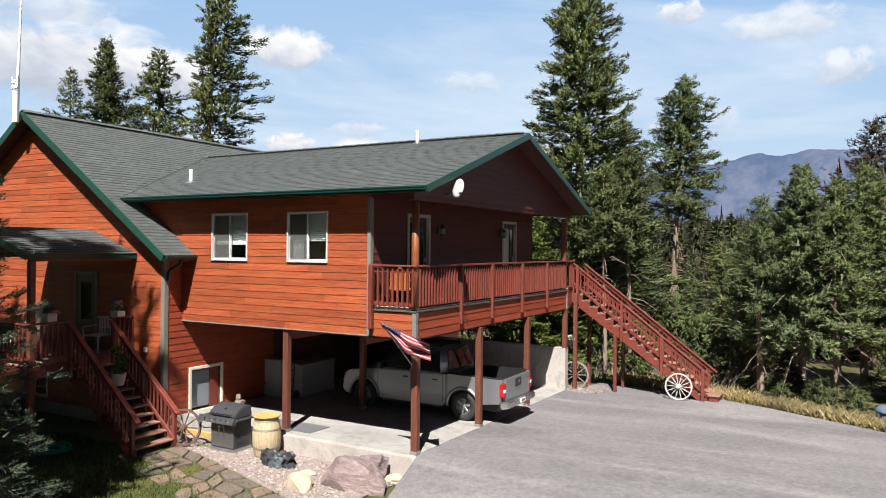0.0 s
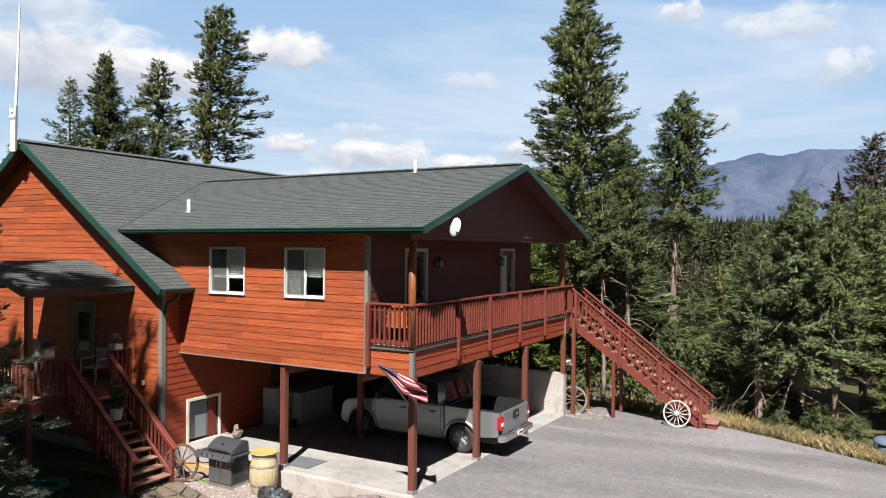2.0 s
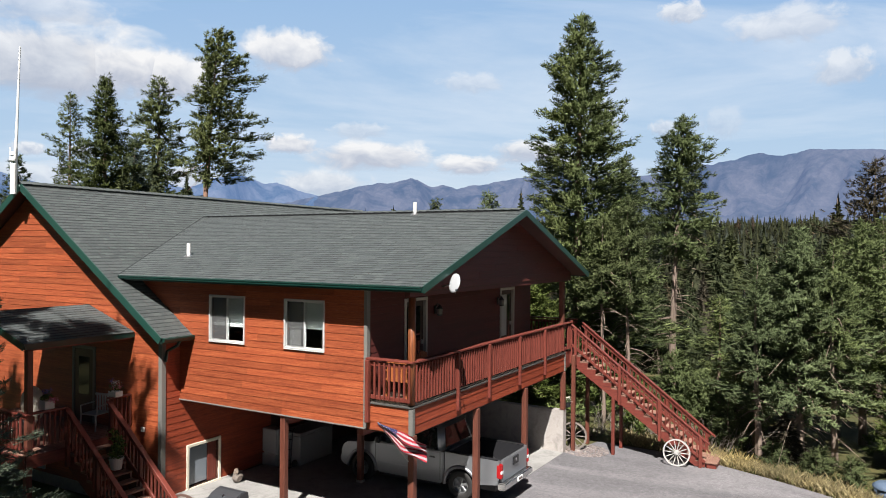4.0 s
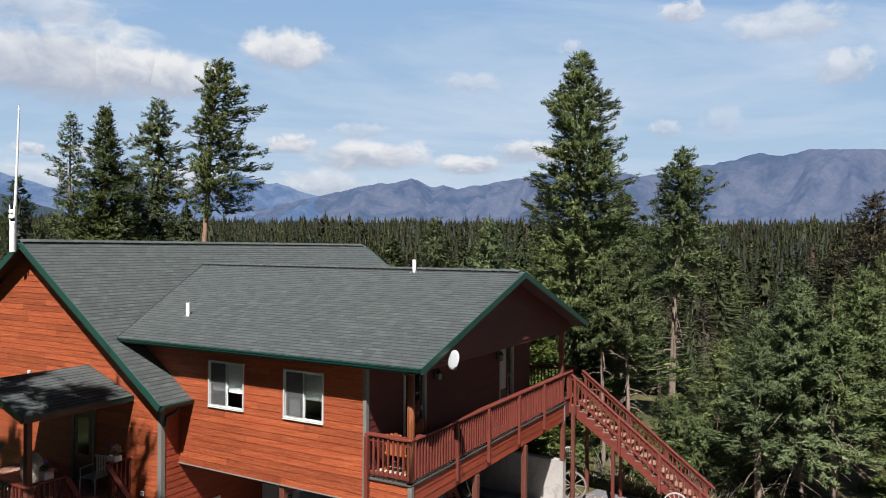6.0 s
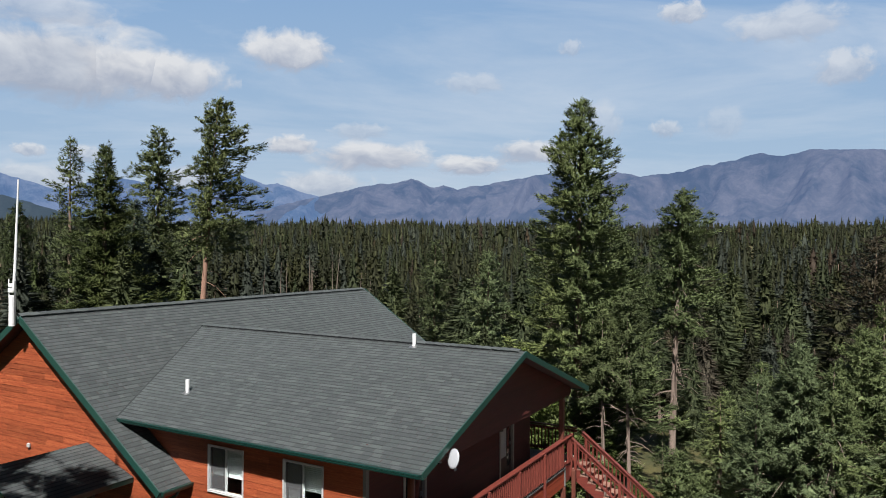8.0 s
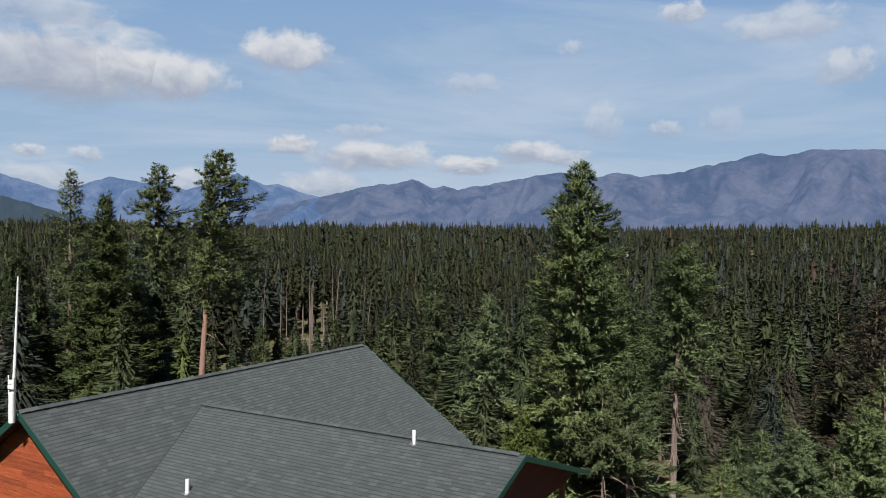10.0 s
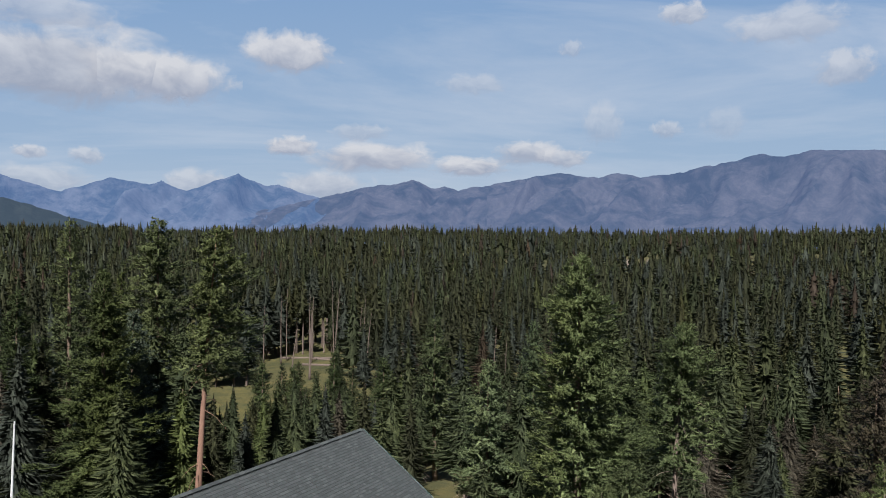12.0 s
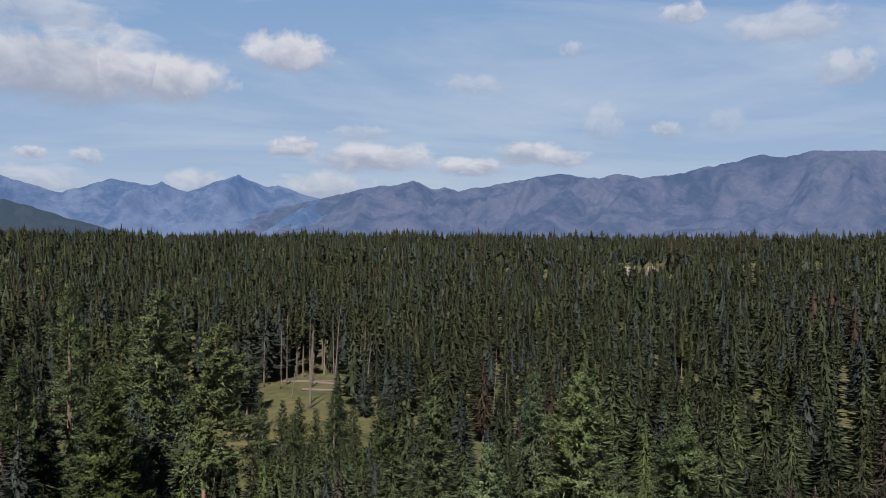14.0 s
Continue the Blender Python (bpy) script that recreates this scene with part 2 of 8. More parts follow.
# Fir needles darkened: shade within the crowns is put into the colour.
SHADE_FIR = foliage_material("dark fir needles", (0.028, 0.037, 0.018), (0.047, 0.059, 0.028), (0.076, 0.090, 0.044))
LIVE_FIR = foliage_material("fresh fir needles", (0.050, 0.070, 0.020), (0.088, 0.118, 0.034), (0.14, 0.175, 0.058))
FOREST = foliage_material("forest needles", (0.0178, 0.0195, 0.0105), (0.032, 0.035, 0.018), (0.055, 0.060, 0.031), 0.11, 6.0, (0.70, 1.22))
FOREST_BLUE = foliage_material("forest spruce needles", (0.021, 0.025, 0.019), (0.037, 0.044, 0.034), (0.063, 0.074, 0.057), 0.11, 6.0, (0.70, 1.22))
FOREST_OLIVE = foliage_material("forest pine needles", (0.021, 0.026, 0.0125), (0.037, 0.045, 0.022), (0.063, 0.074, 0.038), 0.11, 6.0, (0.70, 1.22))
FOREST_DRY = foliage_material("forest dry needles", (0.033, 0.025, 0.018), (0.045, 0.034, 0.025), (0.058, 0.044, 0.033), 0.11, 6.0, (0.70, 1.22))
# Pine bark darkened, with shade put into its colour.
STEM_BARK = simple("shaded pine bark", (0.115, 0.085, 0.066), 0.9, vary=0.3, scale=5, stretch=(6, 6, 0.7))
BARK = simple("bark", (0.17, 0.12, 0.085), 0.9, vary=0.45, scale=5, bumpy=0.7, fine=40, stretch=(6, 6, 0.7))
PALE_BARK = simple("pale bark", (0.22, 0.165, 0.13), 0.9, vary=0.35, scale=5, bumpy=0.6, fine=40, stretch=(6, 6, 0.7))
RED_BARK = simple("reddish bark", (0.27, 0.155, 0.105), 0.9, vary=0.35, scale=5, bumpy=0.6, fine=40, stretch=(6, 6, 0.7))
DEAD_WOOD = simple("bare grey twigs", (0.22, 0.19, 0.16), 0.9, vary=0.3, scale=5)
DRY_GRASS = foliage_material("dry grass", (0.19, 0.155, 0.08), (0.29, 0.24, 0.13), (0.40, 0.335, 0.19), 0.5)
GRASS = foliage_material("green grass", (0.052, 0.080, 0.020), (0.088, 0.132, 0.034), (0.14, 0.19, 0.054), 0.6)


# ---- building blocks ----
def thing(name, label, category, group="", at=(0, 0, 0)):
    e = new(name)
    e.empty_display_size = 0.2
    e.location = at
    return tagged(e, label, category, group)


def part(name, bm, material, parent=None, label="", smooth=False):
    me = bpy.data.meshes.new(name)
    bm.normal_update()
    bm.to_mesh(me)
    bm.free()
    return put(name, me, material, parent, label, smooth)


def put(name, me, material, parent=None, label="", smooth=False):
    if material and not me.materials:
        me.materials.append(material)
    if smooth:
        me.polygons.foreach_set("use_smooth", [True] * len(me.polygons))
    ob = new(name, me)
    if parent:
        ob.parent = parent
        base = Vector(parent.location)
        if parent.parent:
            base += Vector(parent.parent.location)
        ob.location = -base if base.length else (0, 0, 0)
    if label:
        ob["label"] = label
    return ob


def raw(name, verts, faces, material, parent=None, label="", smooth=False):
    me = bpy.data.meshes.new(name)
    me.from_pydata([tuple(v) for v in verts], [], faces)
    me.update()
    return put(name, me, material, parent, label, smooth)


def cube(bm, x0, x1, y0, y1, z0, z1, bev=0.0, m=None):
    r = bmesh.ops.create_cube(bm, size=1.0)
    vs = r["verts"]
    bmesh.ops.scale(bm, verts=vs, vec=(abs(x1 - x0), abs(y1 - y0), abs(z1 - z0)))
    bmesh.ops.translate(bm, verts=vs, vec=((x0 + x1) / 2, (y0 + y1) / 2, (z0 + z1) / 2))
    if bev:
        es = list({e for v in vs for e in v.link_edges})
        out = bmesh.ops.bevel(bm, geom=es, offset=bev, segments=1, affect="EDGES")
        vs = list({v for f in out["faces"] for v in f.verts})
    if m is not None:
        bmesh.ops.transform(bm, verts=vs, matrix=m)
    return vs


def box(name, x0, x1, y0, y1, z0, z1, material, parent=None, label="", bev=0.006):
    bm = bmesh.new()
    cube(bm, x0, x1, y0, y1, z0, z1, bev)
    return part(name, bm, material, parent, label)


def beam(bm, a, b, w, h, up=(0, 0, 1), bev=0.005):
    """A straight bar from a to b, w wide and h high."""
    a, b = Vector(a), Vector(b)
    d = b - a
    f = d.normalized()
    s = f.cross(Vector(up))
    if s.length < 1e-4:
        s = f.cross(Vector((0, 1, 0)))
    s.normalize()
    u = s.cross(f)
    m = Matrix((s, f, u)).transposed().to_4x4()
    m.translation = (a + b) / 2
    return cube(bm, -w / 2, w / 2, -d.length / 2, d.length / 2, -h / 2, h / 2, bev, m)


def bar(name, a, b, w, h, material, parent=None, label="", up=(0, 0, 1), bev=0.005):
    bm = bmesh.new()
    beam(bm, a, b, w, h, up, bev)
    return part(name, bm, material, parent, label)


def tube(bm, pts, radii, seg=8, caps=True):
    """A round tube through points."""
    rings = []
    pts = [Vector(p) for p in pts]
    if isinstance(radii, (int, float)):
        radii = [radii] * len(pts)
    for i, p in enumerate(pts):
        d = (pts[min(i + 1, len(pts) - 1)] - pts[max(i - 1, 0)]).normalized()
        s = d.cross(Vector((0, 0, 1)))
        if s.length < 1e-3:
            s = d.cross(Vector((0, 1, 0)))
        s.normalize()
        u = s.cross(d)
        rings.append([bm.verts.new(p + (s * math.cos(k * math.tau / seg) + u * math.sin(k * math.tau / seg)) * radii[i]) for k in range(seg)])
    for a, b in zip(rings, rings[1:]):
        for k in range(seg):
            bm.faces.new((a[k], a[(k + 1) % seg], b[(k + 1) % seg], b[k]))
    if caps:
        bm.faces.new(rings[0][::-1])
        bm.faces.new(rings[-1])


def lathe(bm, profile, seg=20, m=None, caps=True):
    """A turned body: profile of (radius, height) round z."""
    rings = []
    for r, z in profile:
        ring = []
        for k in range(seg):
            p = Vector((r * math.cos(k * math.tau / seg), r * math.sin(k * math.tau / seg), z))
            ring.append(bm.verts.new(m @ p if m is not None else p))
        rings.append(ring)
    for a, b in zip(rings, rings[1:]):
        for k in range(seg):
            bm.faces.new((a[k], a[(k + 1) % seg], b[(k + 1) % seg], b[k]))
    if caps:
        bm.faces.new(rings[0][::-1])
        bm.faces.new(rings[-1])


def prism(bm, poly, axis, lo, hi):
    """A flat outline of (u, v) pushed out along one axis from lo to hi."""
    def at(u, v, w):
        return {0: (w, u, v), 1: (u, w, v), 2: (u, v, w)}[axis]
    a = [bm.verts.new(at(u, v, lo)) for u, v in poly]
    b = [bm.verts.new(at(u, v, hi)) for u, v in poly]
    n = len(poly)
    bm.faces.new(a[::-1])
    bm.faces.new(b)
    for k in range(n):
        bm.faces.new((a[k], a[(k + 1) % n], b[(k + 1) % n], b[k]))
    bmesh.ops.recalc_face_normals(bm, faces=bm.faces)


# ---- ground ----
def smooth_step(a, b, v):
    k = np.clip((v - a) / (b - a), 0, 1)
    return k * k * (3 - 2 * k)


def land(x, y):
    """Height of the bare ground."""
    x, y = np.asarray(x, float), np.asarray(y, float)
    r = np.hypot(x, y)
    z = -0.42 - 0.0 * x
    z = z + 0.16 * smooth_step(-9, -7, x) * smooth_step(16, 19, y) * (1 - smooth_step(26, 30, r))
    z = z - 7.6 * smooth_step(27, 105, r)
    z = z + 26.5 * smooth_step(190, 980, r)
    z = z - 47 * smooth_step(1000, 1800, r)
    bearing = np.degrees(np.arctan2(-x, y))
    z = z - 5.5 * np.exp(-((r - 92) / 15) ** 2) * smooth_step(28, 34, bearing) * (1 - smooth_step(50, 56, bearing))
    wave = 0.5 * np.sin(x * 0.07 + 1.3) * np.cos(y * 0.06) + 0.25 * np.sin(x * 0.19) * np.sin(y * 0.17 + 2)
    return z + wave * smooth_step(30, 60, r) + 3.0 * np.sin(x * 0.011 + 0.6) * np.cos(y * 0.009) * smooth_step(150, 400, r)


def make_ground():
    radii = np.concatenate([np.arange(0, 40, 1.5), np.geomspace(41.5, 4800, 70)])
    seg = 180
    a = np.linspace(0, math.tau, seg, endpoint=False)
    rr, aa = np.meshgrid(radii[1:], a, indexing="ij")
    xs, ys = rr * np.cos(aa), rr * np.sin(aa)
    zs = land(xs, ys)
    verts = [(0.0, 0.0, float(land(0, 0)))] + np.stack([xs, ys, zs], -1).reshape(-1, 3).tolist()
    faces = [(0, 1 + k, 1 + (k + 1) % seg) for k in range(seg)]
    for i in range(len(radii) - 2):
        for k in range(seg):
            p, q = 1 + i * seg + k, 1 + i * seg + (k + 1) % seg
            faces.append((p, p + seg, q + seg, q))
    tagged(raw("ground", verts, faces, GROUND, smooth=True), "dry grassy ground and forest floor sloping away to the valley", "ground", kind="structure")


make_ground()


def drive_z(y):
    return -0.012 - 0.02 * (y - 13) if y > 13 else max(-0.34, -0.012 - 0.13 * (13 - y))


def make_drive():
    """The asphalt drive from the carport's edge to the grass verge."""
    left = [(-40 * 0 - 4.0, -14.0), (-4.6, 2.0), (-6.2, 8.0), (-7.35, 11.2), (-7.78, 12.7), (-7.90, 13.0), (-7.90, 16.0), (-7.90, 19.0), (-7.90, 22.3), (-7.6, 23.4), (-7.4, 24.4)]
    right = [(30.0, -14.0), (24.0, 2.0), (17.0, 8.0), (12.5, 11.2), (10.0, 12.9), (9.6, 13.2), (6.4, 16.2), (3.6, 19.0), (1.1, 21.3), (-1.9, 22.95), (-4.6, 24.2)]
    verts, faces = [], []
    cols = 40
    for (x0, y0), (x1, y1) in zip(left, right):
        for k in range(cols + 1):
            f = k / cols
            x, y = x0 + (x1 - x0) * f, y0 + (y1 - y0) * f
            edge = 0.10 * math.sin(y * 2.3 + x) if k in (0, cols) and y < 12 else 0
            verts.append((x + edge, y, max(drive_z(y), float(land(x, y)) + 0.03) + 0.012 * math.sin(x * 0.8) * math.sin(y * 0.5)))
    n = cols + 1
    for i in range(len(left) - 1):
        for k in range(cols):
            faces.append((i * n + k, i * n + k + 1, (i + 1) * n + k + 1, (i + 1) * n + k))
    ob = raw("driveway", verts, faces, ASPHALT, smooth=True)
    tagged(ob, "worn grey asphalt driveway with pale tyre streaks", "driveway", kind="structure")


make_drive()

# lawn in front of the porch
lawn_v, lawn_f = [], []
for i in range(31):
    for k in range(31):
        lx, ly = -30 + 16.8 * i / 30, -2 + 14.3 * k / 30
        lawn_v.append((lx + (0.5 * math.sin(ly * 1.1) if i == 30 else 0), ly, float(land(lx, ly)) + 0.02 + 0.02 * math.sin(lx * 2) * math.sin(ly * 2.4)))
for i in range(30):
    for k in range(30):
        lawn_f.append((i * 31 + k, (i + 1) * 31 + k, (i + 1) * 31 + k + 1, i * 31 + k + 1))
tagged(raw("lawn", lawn_v, lawn_f, LAWN, smooth=True), "shaded green lawn in front of the porch stairs", "lawn", kind="structure")

# carport slab with its raised front edge
bm = bmesh.new()
prism(bm, [(12.92, 0.0), (22.35, -0.185), (22.35, -0.6), (12.92, -0.6)], 0, -15.06, -7.9)
part_slab = part("carport_slab", bm, SLAB)
tagged(part_slab, "stained pale concrete carport slab", "slab", kind="structure")
bm = bmesh.new()
prism(bm, [(-13.0, 0.006), (-7.86, 0.006), (-7.80, -0.06), (-7.80, -0.7), (-13.0, -0.7)], 1, 12.72, 12.915)
tagged(part("slab_edge", bm, CURB), "rough poured concrete edge of the carport slab", "curb", kind="structure")

# ---- house shell ----
RIDGE_X, RIDGE_Z, EAVE_X, EAVE_Z = -20.6, 8.20, -14.62, 4.17      # main roof
WING_Y, WING_RZ, WING_E0, WING_E1, WING_EZ = 17.76, 7.47, 12.44, 23.08, 5.66   # wing roof
Y0, XD, XE, YG = 12.98, -9.12, -15.07, 12.42
BIG_SLOPE = (RIDGE_Z - EAVE_Z) / (EAVE_X - RIDGE_X)


def big_z(x):
    return RIDGE_Z - BIG_SLOPE * abs(x - RIDGE_X)


def wing_z(y):
    return WING_RZ - (WING_RZ - WING_EZ) / (WING_Y - WING_E0) * abs(y - WING_Y)


def wing_left(y):
    """Where the wing's roof meets the main roof."""
    return RIDGE_X + (RIDGE_Z - wing_z(y)) / BIG_SLOPE


def wall(name, label, poly, axis, lo, hi, material):
    bm = bmesh.new()
    prism(bm, poly, axis, lo, hi)
    return tagged(part(name, bm, material), label, "wall", kind="structure")


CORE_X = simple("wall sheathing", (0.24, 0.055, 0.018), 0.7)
# Sheathing again, with shade put into its colour.
CORE_SHADE = simple("wall sheathing shaded", (0.07, 0.025, 0.015), 0.7)


def cut_spans(u0, u1, z0, z1, holes):
    """Splits a board's stretch u0..u1, z0..z1 round openings (u, u, z, z): gives pieces."""
    zs = sorted({z0, z1, *[z for h in holes for z in h[2:] if z0 < z < z1]})
    for a, b in zip(zs, zs[1:]):
        spans = [(u0, u1)]
        for h in holes:
            if h[2] < (a + b) / 2 < h[3]:
                nxt = []
                for s, e in spans:
                    if h[1] <= s or h[0] >= e:
                        nxt.append((s, e))
                    else:
                        if h[0] > s:
                            nxt.append((s, h[0]))
                        if h[1] < e:
                            nxt.append((h[1], e))
                spans = nxt
        for s, e in spans:
            yield s, e, a, b


def siding(parent, axis, face, out, edges, z_lo, z_hi, material, holes=(), course=0.17, seed=1, longest=3.6):
    """Lapped boards on a wall. axis 0: runs along x at y=face; axis 1: along y at x=face. out: +1 or -1, the way it faces.
    edges(z): the wall's two ends at that height."""
    rng = random.Random(seed)
    n = math.ceil((z_hi - z_lo) / course - 1e-6)
    for i in range(n):
        za, zb = z_lo + i * course, min(z_hi, z_lo + (i + 1) * course)
        (a0, a1), (b0, b1) = edges(za), edges(zb)
        lo, hi = min(a0, b0), max(a1, b1)
        cuts = [lo]
        while cuts[-1] < hi:
            cuts.append(cuts[-1] + rng.uniform(longest * 0.45, longest))
        if len(cuts) > 2 and hi - cuts[-2] < 0.7:
            cuts.pop(-2)
        cuts[-1] = hi
        for c0, c1 in zip(cuts, cuts[1:]):
            for s, e, p, q in cut_spans(c0, c1 - (0.003 if c1 < hi else 0), za, zb, holes):
                fp, fq = (p - za) / course, (q - za) / course
                def clip(u, zz):
                    l0, l1 = edges(zz)
                    return min(max(u, l0), l1)
                quad = [(clip(s, p), p), (clip(e, p), p), (clip(e, q), q), (clip(s, q), q)]
                if quad[1][0] - quad[0][0] < 0.01 and quad[2][0] - quad[3][0] < 0.01:
                    continue
                verts = []
                for (u, zz), fr in zip(quad, (fp, fp, fq, fq)):
                    t = 0.018 - 0.010 * fr
                    lift = 0.003 if fr < 0.01 else 0
                    verts.append((u, face + out * t, zz + lift) if axis == 0 else (face + out * t, u, zz + lift))
                for u, zz in quad:
                    verts.append((u, face, zz) if axis == 0 else (face, u, zz))
                faces = [(0, 1, 2, 3), (4, 7, 6, 5), (0, 4, 5, 1), (1, 5, 6, 2), (2, 6, 7, 3), (3, 7, 4, 0)]
                if (axis == 0) == (out > 0):
                    faces = [f[::-1] for f in faces]
                raw("board", verts, faces, material, parent)


W1 = (-13.98, -12.76, 4.05, 5.22)
W2 = (-11.49, -10.28, 4.05, 5.22)
# wing: wall with the two windows
bm = bmesh.new()
for s, e, p, q in [(XE, W1[0], 2.46, 5.62), (W1[1], W2[0], 2.46, 5.62), (W2[1], XD, 2.46, 5.62), (W1[0], W1[1], 2.46, W1[2]), (W1[0], W1[1], W1[3], 5.62), (W2[0], W2[1], 2.46, W2[2]), (W2[0], W2[1], W2[3], 5.62)]:
    cube(bm, s, e, Y0, Y0 + 0.16, p, q)
wing_wall = tagged(part("wall_south", bm, CORE_X), "orange-red stained lap siding wall of the wing", "wall", kind="structure")
# wing: wall with the deck doors
D1, D2 = (14.50, 15.56, 3.10, 5.22), (19.92, 20.98, 3.10, 5.24)
bm = bmesh.new()
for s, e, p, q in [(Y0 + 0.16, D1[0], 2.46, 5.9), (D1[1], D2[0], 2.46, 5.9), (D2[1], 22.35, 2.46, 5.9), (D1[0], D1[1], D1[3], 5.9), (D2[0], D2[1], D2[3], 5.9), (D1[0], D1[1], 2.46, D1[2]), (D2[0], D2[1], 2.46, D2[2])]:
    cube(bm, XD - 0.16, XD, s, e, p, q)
door_wall = tagged(part("wall_east", bm, CORE_SHADE), "red siding wall with two deck doors, darkened for roof shade", "wall", kind="structure")
wall("wall_north", "plain rear wall of the wing", [(XE, 2.46), (XD - 0.16, 2.46), (XD - 0.16, 5.7), (XE, 5.7)], 1, 22.19, 22.35, CORE_X)
wing_floor = box("wing_floor", XE, XD - 0.17, Y0 + 0.17, 22.18, 2.9, 3.05, DARK_ROOM)
tagged(wing_floor, "floor of the wing above the carport", "floor", kind="structure")
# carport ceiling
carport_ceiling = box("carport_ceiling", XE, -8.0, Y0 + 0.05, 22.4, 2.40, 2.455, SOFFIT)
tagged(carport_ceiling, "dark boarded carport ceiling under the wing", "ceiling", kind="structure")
# gable triangle over the deck
GX = -7.85
gable_wall = wall("wall_gable", "red sided gable over the deck, darkened for roof shade", [(12.75, 5.50), (22.75, 5.50), (22.75, wing_z(22.75) - 0.12), (WING_Y, WING_RZ - 0.12), (12.75, wing_z(12.75) - 0.12)], 0, GX - 0.14, GX, CORE_SHADE)


def gable_edges(z):
    d = max(0.0, (WING_RZ - 0.12 - z) / ((WING_RZ - WING_EZ) / (WING_Y - WING_E0)))
    return (max(12.75, WING_Y - d), min(22.75, WING_Y + d))


siding(gable_wall, 1, GX, 1, gable_edges, 5.52, 7.34, SIDING_SHADE, seed=5)
bar("header_beam", (GX - 0.07, 12.75, 5.46), (GX - 0.07, 22.75, 5.46), 0.13, 0.10, SIDING_SHADE, gable_wall)
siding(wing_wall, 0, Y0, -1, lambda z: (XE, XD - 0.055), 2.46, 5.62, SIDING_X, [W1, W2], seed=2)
siding(door_wall, 1, XD, 1, lambda z: (Y0 + 0.02, 22.35), 3.07, 5.88, SIDING_SHADE, [D1, D2], seed=3)
bm = bmesh.new()
cube(bm, XD - 0.055, XD + 0.035, Y0 - 0.035, Y0 + 0.09, 2.46, 5.5, 0.006)
part("corner_board", bm, GREY_TRIM, wing_wall, "grey corner trim")
bm = bmesh.new()
prism(bm, [(XE - 0.001, 4.0), (XE - 0.001, 5.62), (-17.0, 5.62)], 1, Y0 + 0.012, Y0 + 0.15)
part("wall_return", bm, CORE_X, wing_wall)
siding(wing_wall, 0, Y0 + 0.012, -1, lambda z: (RIDGE_X + (RIDGE_Z - z) / BIG_SLOPE, XE - 0.002), 2.46 + 0.17 * 10, 5.62, SIDING_X, seed=9)
bar("bottom_trim", (XE, Y0 - 0.015, 2.45), (XD, Y0 - 0.015, 2.452), 0.035, 0.03, GREY_TRIM, wing_wall)

# main house: gable wall to the front, side wall to the carport
LW = (-21.12, -19.95, 0.02, 0.68)     # basement window
PD = (-18.68, -17.72, 1.60, 3.68)     # porch door


def big_edges(z):
    d = (RIDGE_Z - 0.14 - z) / BIG_SLOPE
    return (max(-26.1, RIDGE_X - d), min(XE, RIDGE_X + d))


bm = bmesh.new()
prism(bm, [(-26.1, -0.6), (XE, -0.6), (XE, big_z(XE) - 0.14), (RIDGE_X, RIDGE_Z - 0.14), (-26.1, big_z(-26.1) - 0.14)], 1, YG, YG + 0.16)
front_wall = tagged(part("wall_front", bm, CORE_X), "orange-red stained lap siding gable wall of the main house", "wall", kind="structure")
siding(front_wall, 0, YG, -1, lambda z: (big_edges(z)[0], min(big_edges(z)[1], XE - 0.10)), -0.10, 8.0, SIDING_X, [LW, PD], seed=7, longest=4.2)
bm = bmesh.new()
SW = (13.28, 14.30, 0.02, 1.10)       # carport side window
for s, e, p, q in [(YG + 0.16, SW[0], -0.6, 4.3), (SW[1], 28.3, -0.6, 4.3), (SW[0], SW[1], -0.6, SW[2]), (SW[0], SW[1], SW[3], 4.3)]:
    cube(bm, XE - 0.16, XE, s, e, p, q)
side_wall = tagged(part("wall_side", bm, CORE_SHADE), "red lap siding side wall beside the carport", "wall", kind="structure")
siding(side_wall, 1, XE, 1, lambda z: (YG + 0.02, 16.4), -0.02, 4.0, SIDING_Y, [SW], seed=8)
bm = bmesh.new()
cube(bm, XE - 0.10, XE + 0.035, YG - 0.035, YG + 0.10, -0.1, 4.0, 0.006)
part("corner_board", bm, GREY_TRIM, front_wall, "grey corner trim")
wall("wall_back", "plain rear gable wall of the main house", [(-26.1, -0.6), (XE, -0.6), (XE, big_z(XE) - 0.14), (RIDGE_X, RIDGE_Z - 0.14), (-26.1, big_z(-26.1) - 0.14)], 1, 28.3, 28.46, CORE_X)
wall("wall_west", "plain far side wall of the main house", [(YG + 0.16, -0.6), (28.3, -0.6), (28.3, 4.2), (YG + 0.16, 4.2)], 0, -26.1, -25.94, CORE_SHADE)
foundation = box("foundation", -26.14, XE + 0.02, YG - 0.03, YG + 0.1, -0.7, -0.10, CURB)
tagged(foundation, "grey concrete foundation under the front wall", "foundation", kind="structure")
foundation = box("foundation_side", XE - 0.02, XE + 0.05, YG + 0.1, 15.2, -0.7, 0.0, CURB)
tagged(foundation, "grey concrete foundation beside the carport", "foundation", kind="structure")
bm = bmesh.new()
prism(bm, [(-15.06, -0.5), (-7.92, -0.5), (-7.92, 1.16), (-15.06, 1.22)], 1, 22.36, 22.62)
tagged(part("retaining_wall", bm, CURB), "rough concrete wall along the back of the carport", "wall", kind="structure")
# Takes the dark soffit colour to stand for the carport's deep shade.
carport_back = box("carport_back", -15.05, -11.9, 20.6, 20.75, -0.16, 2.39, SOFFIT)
tagged(carport_back, "wooden partition at the back of the carport, coloured dark for shade", "wall", kind="structure")


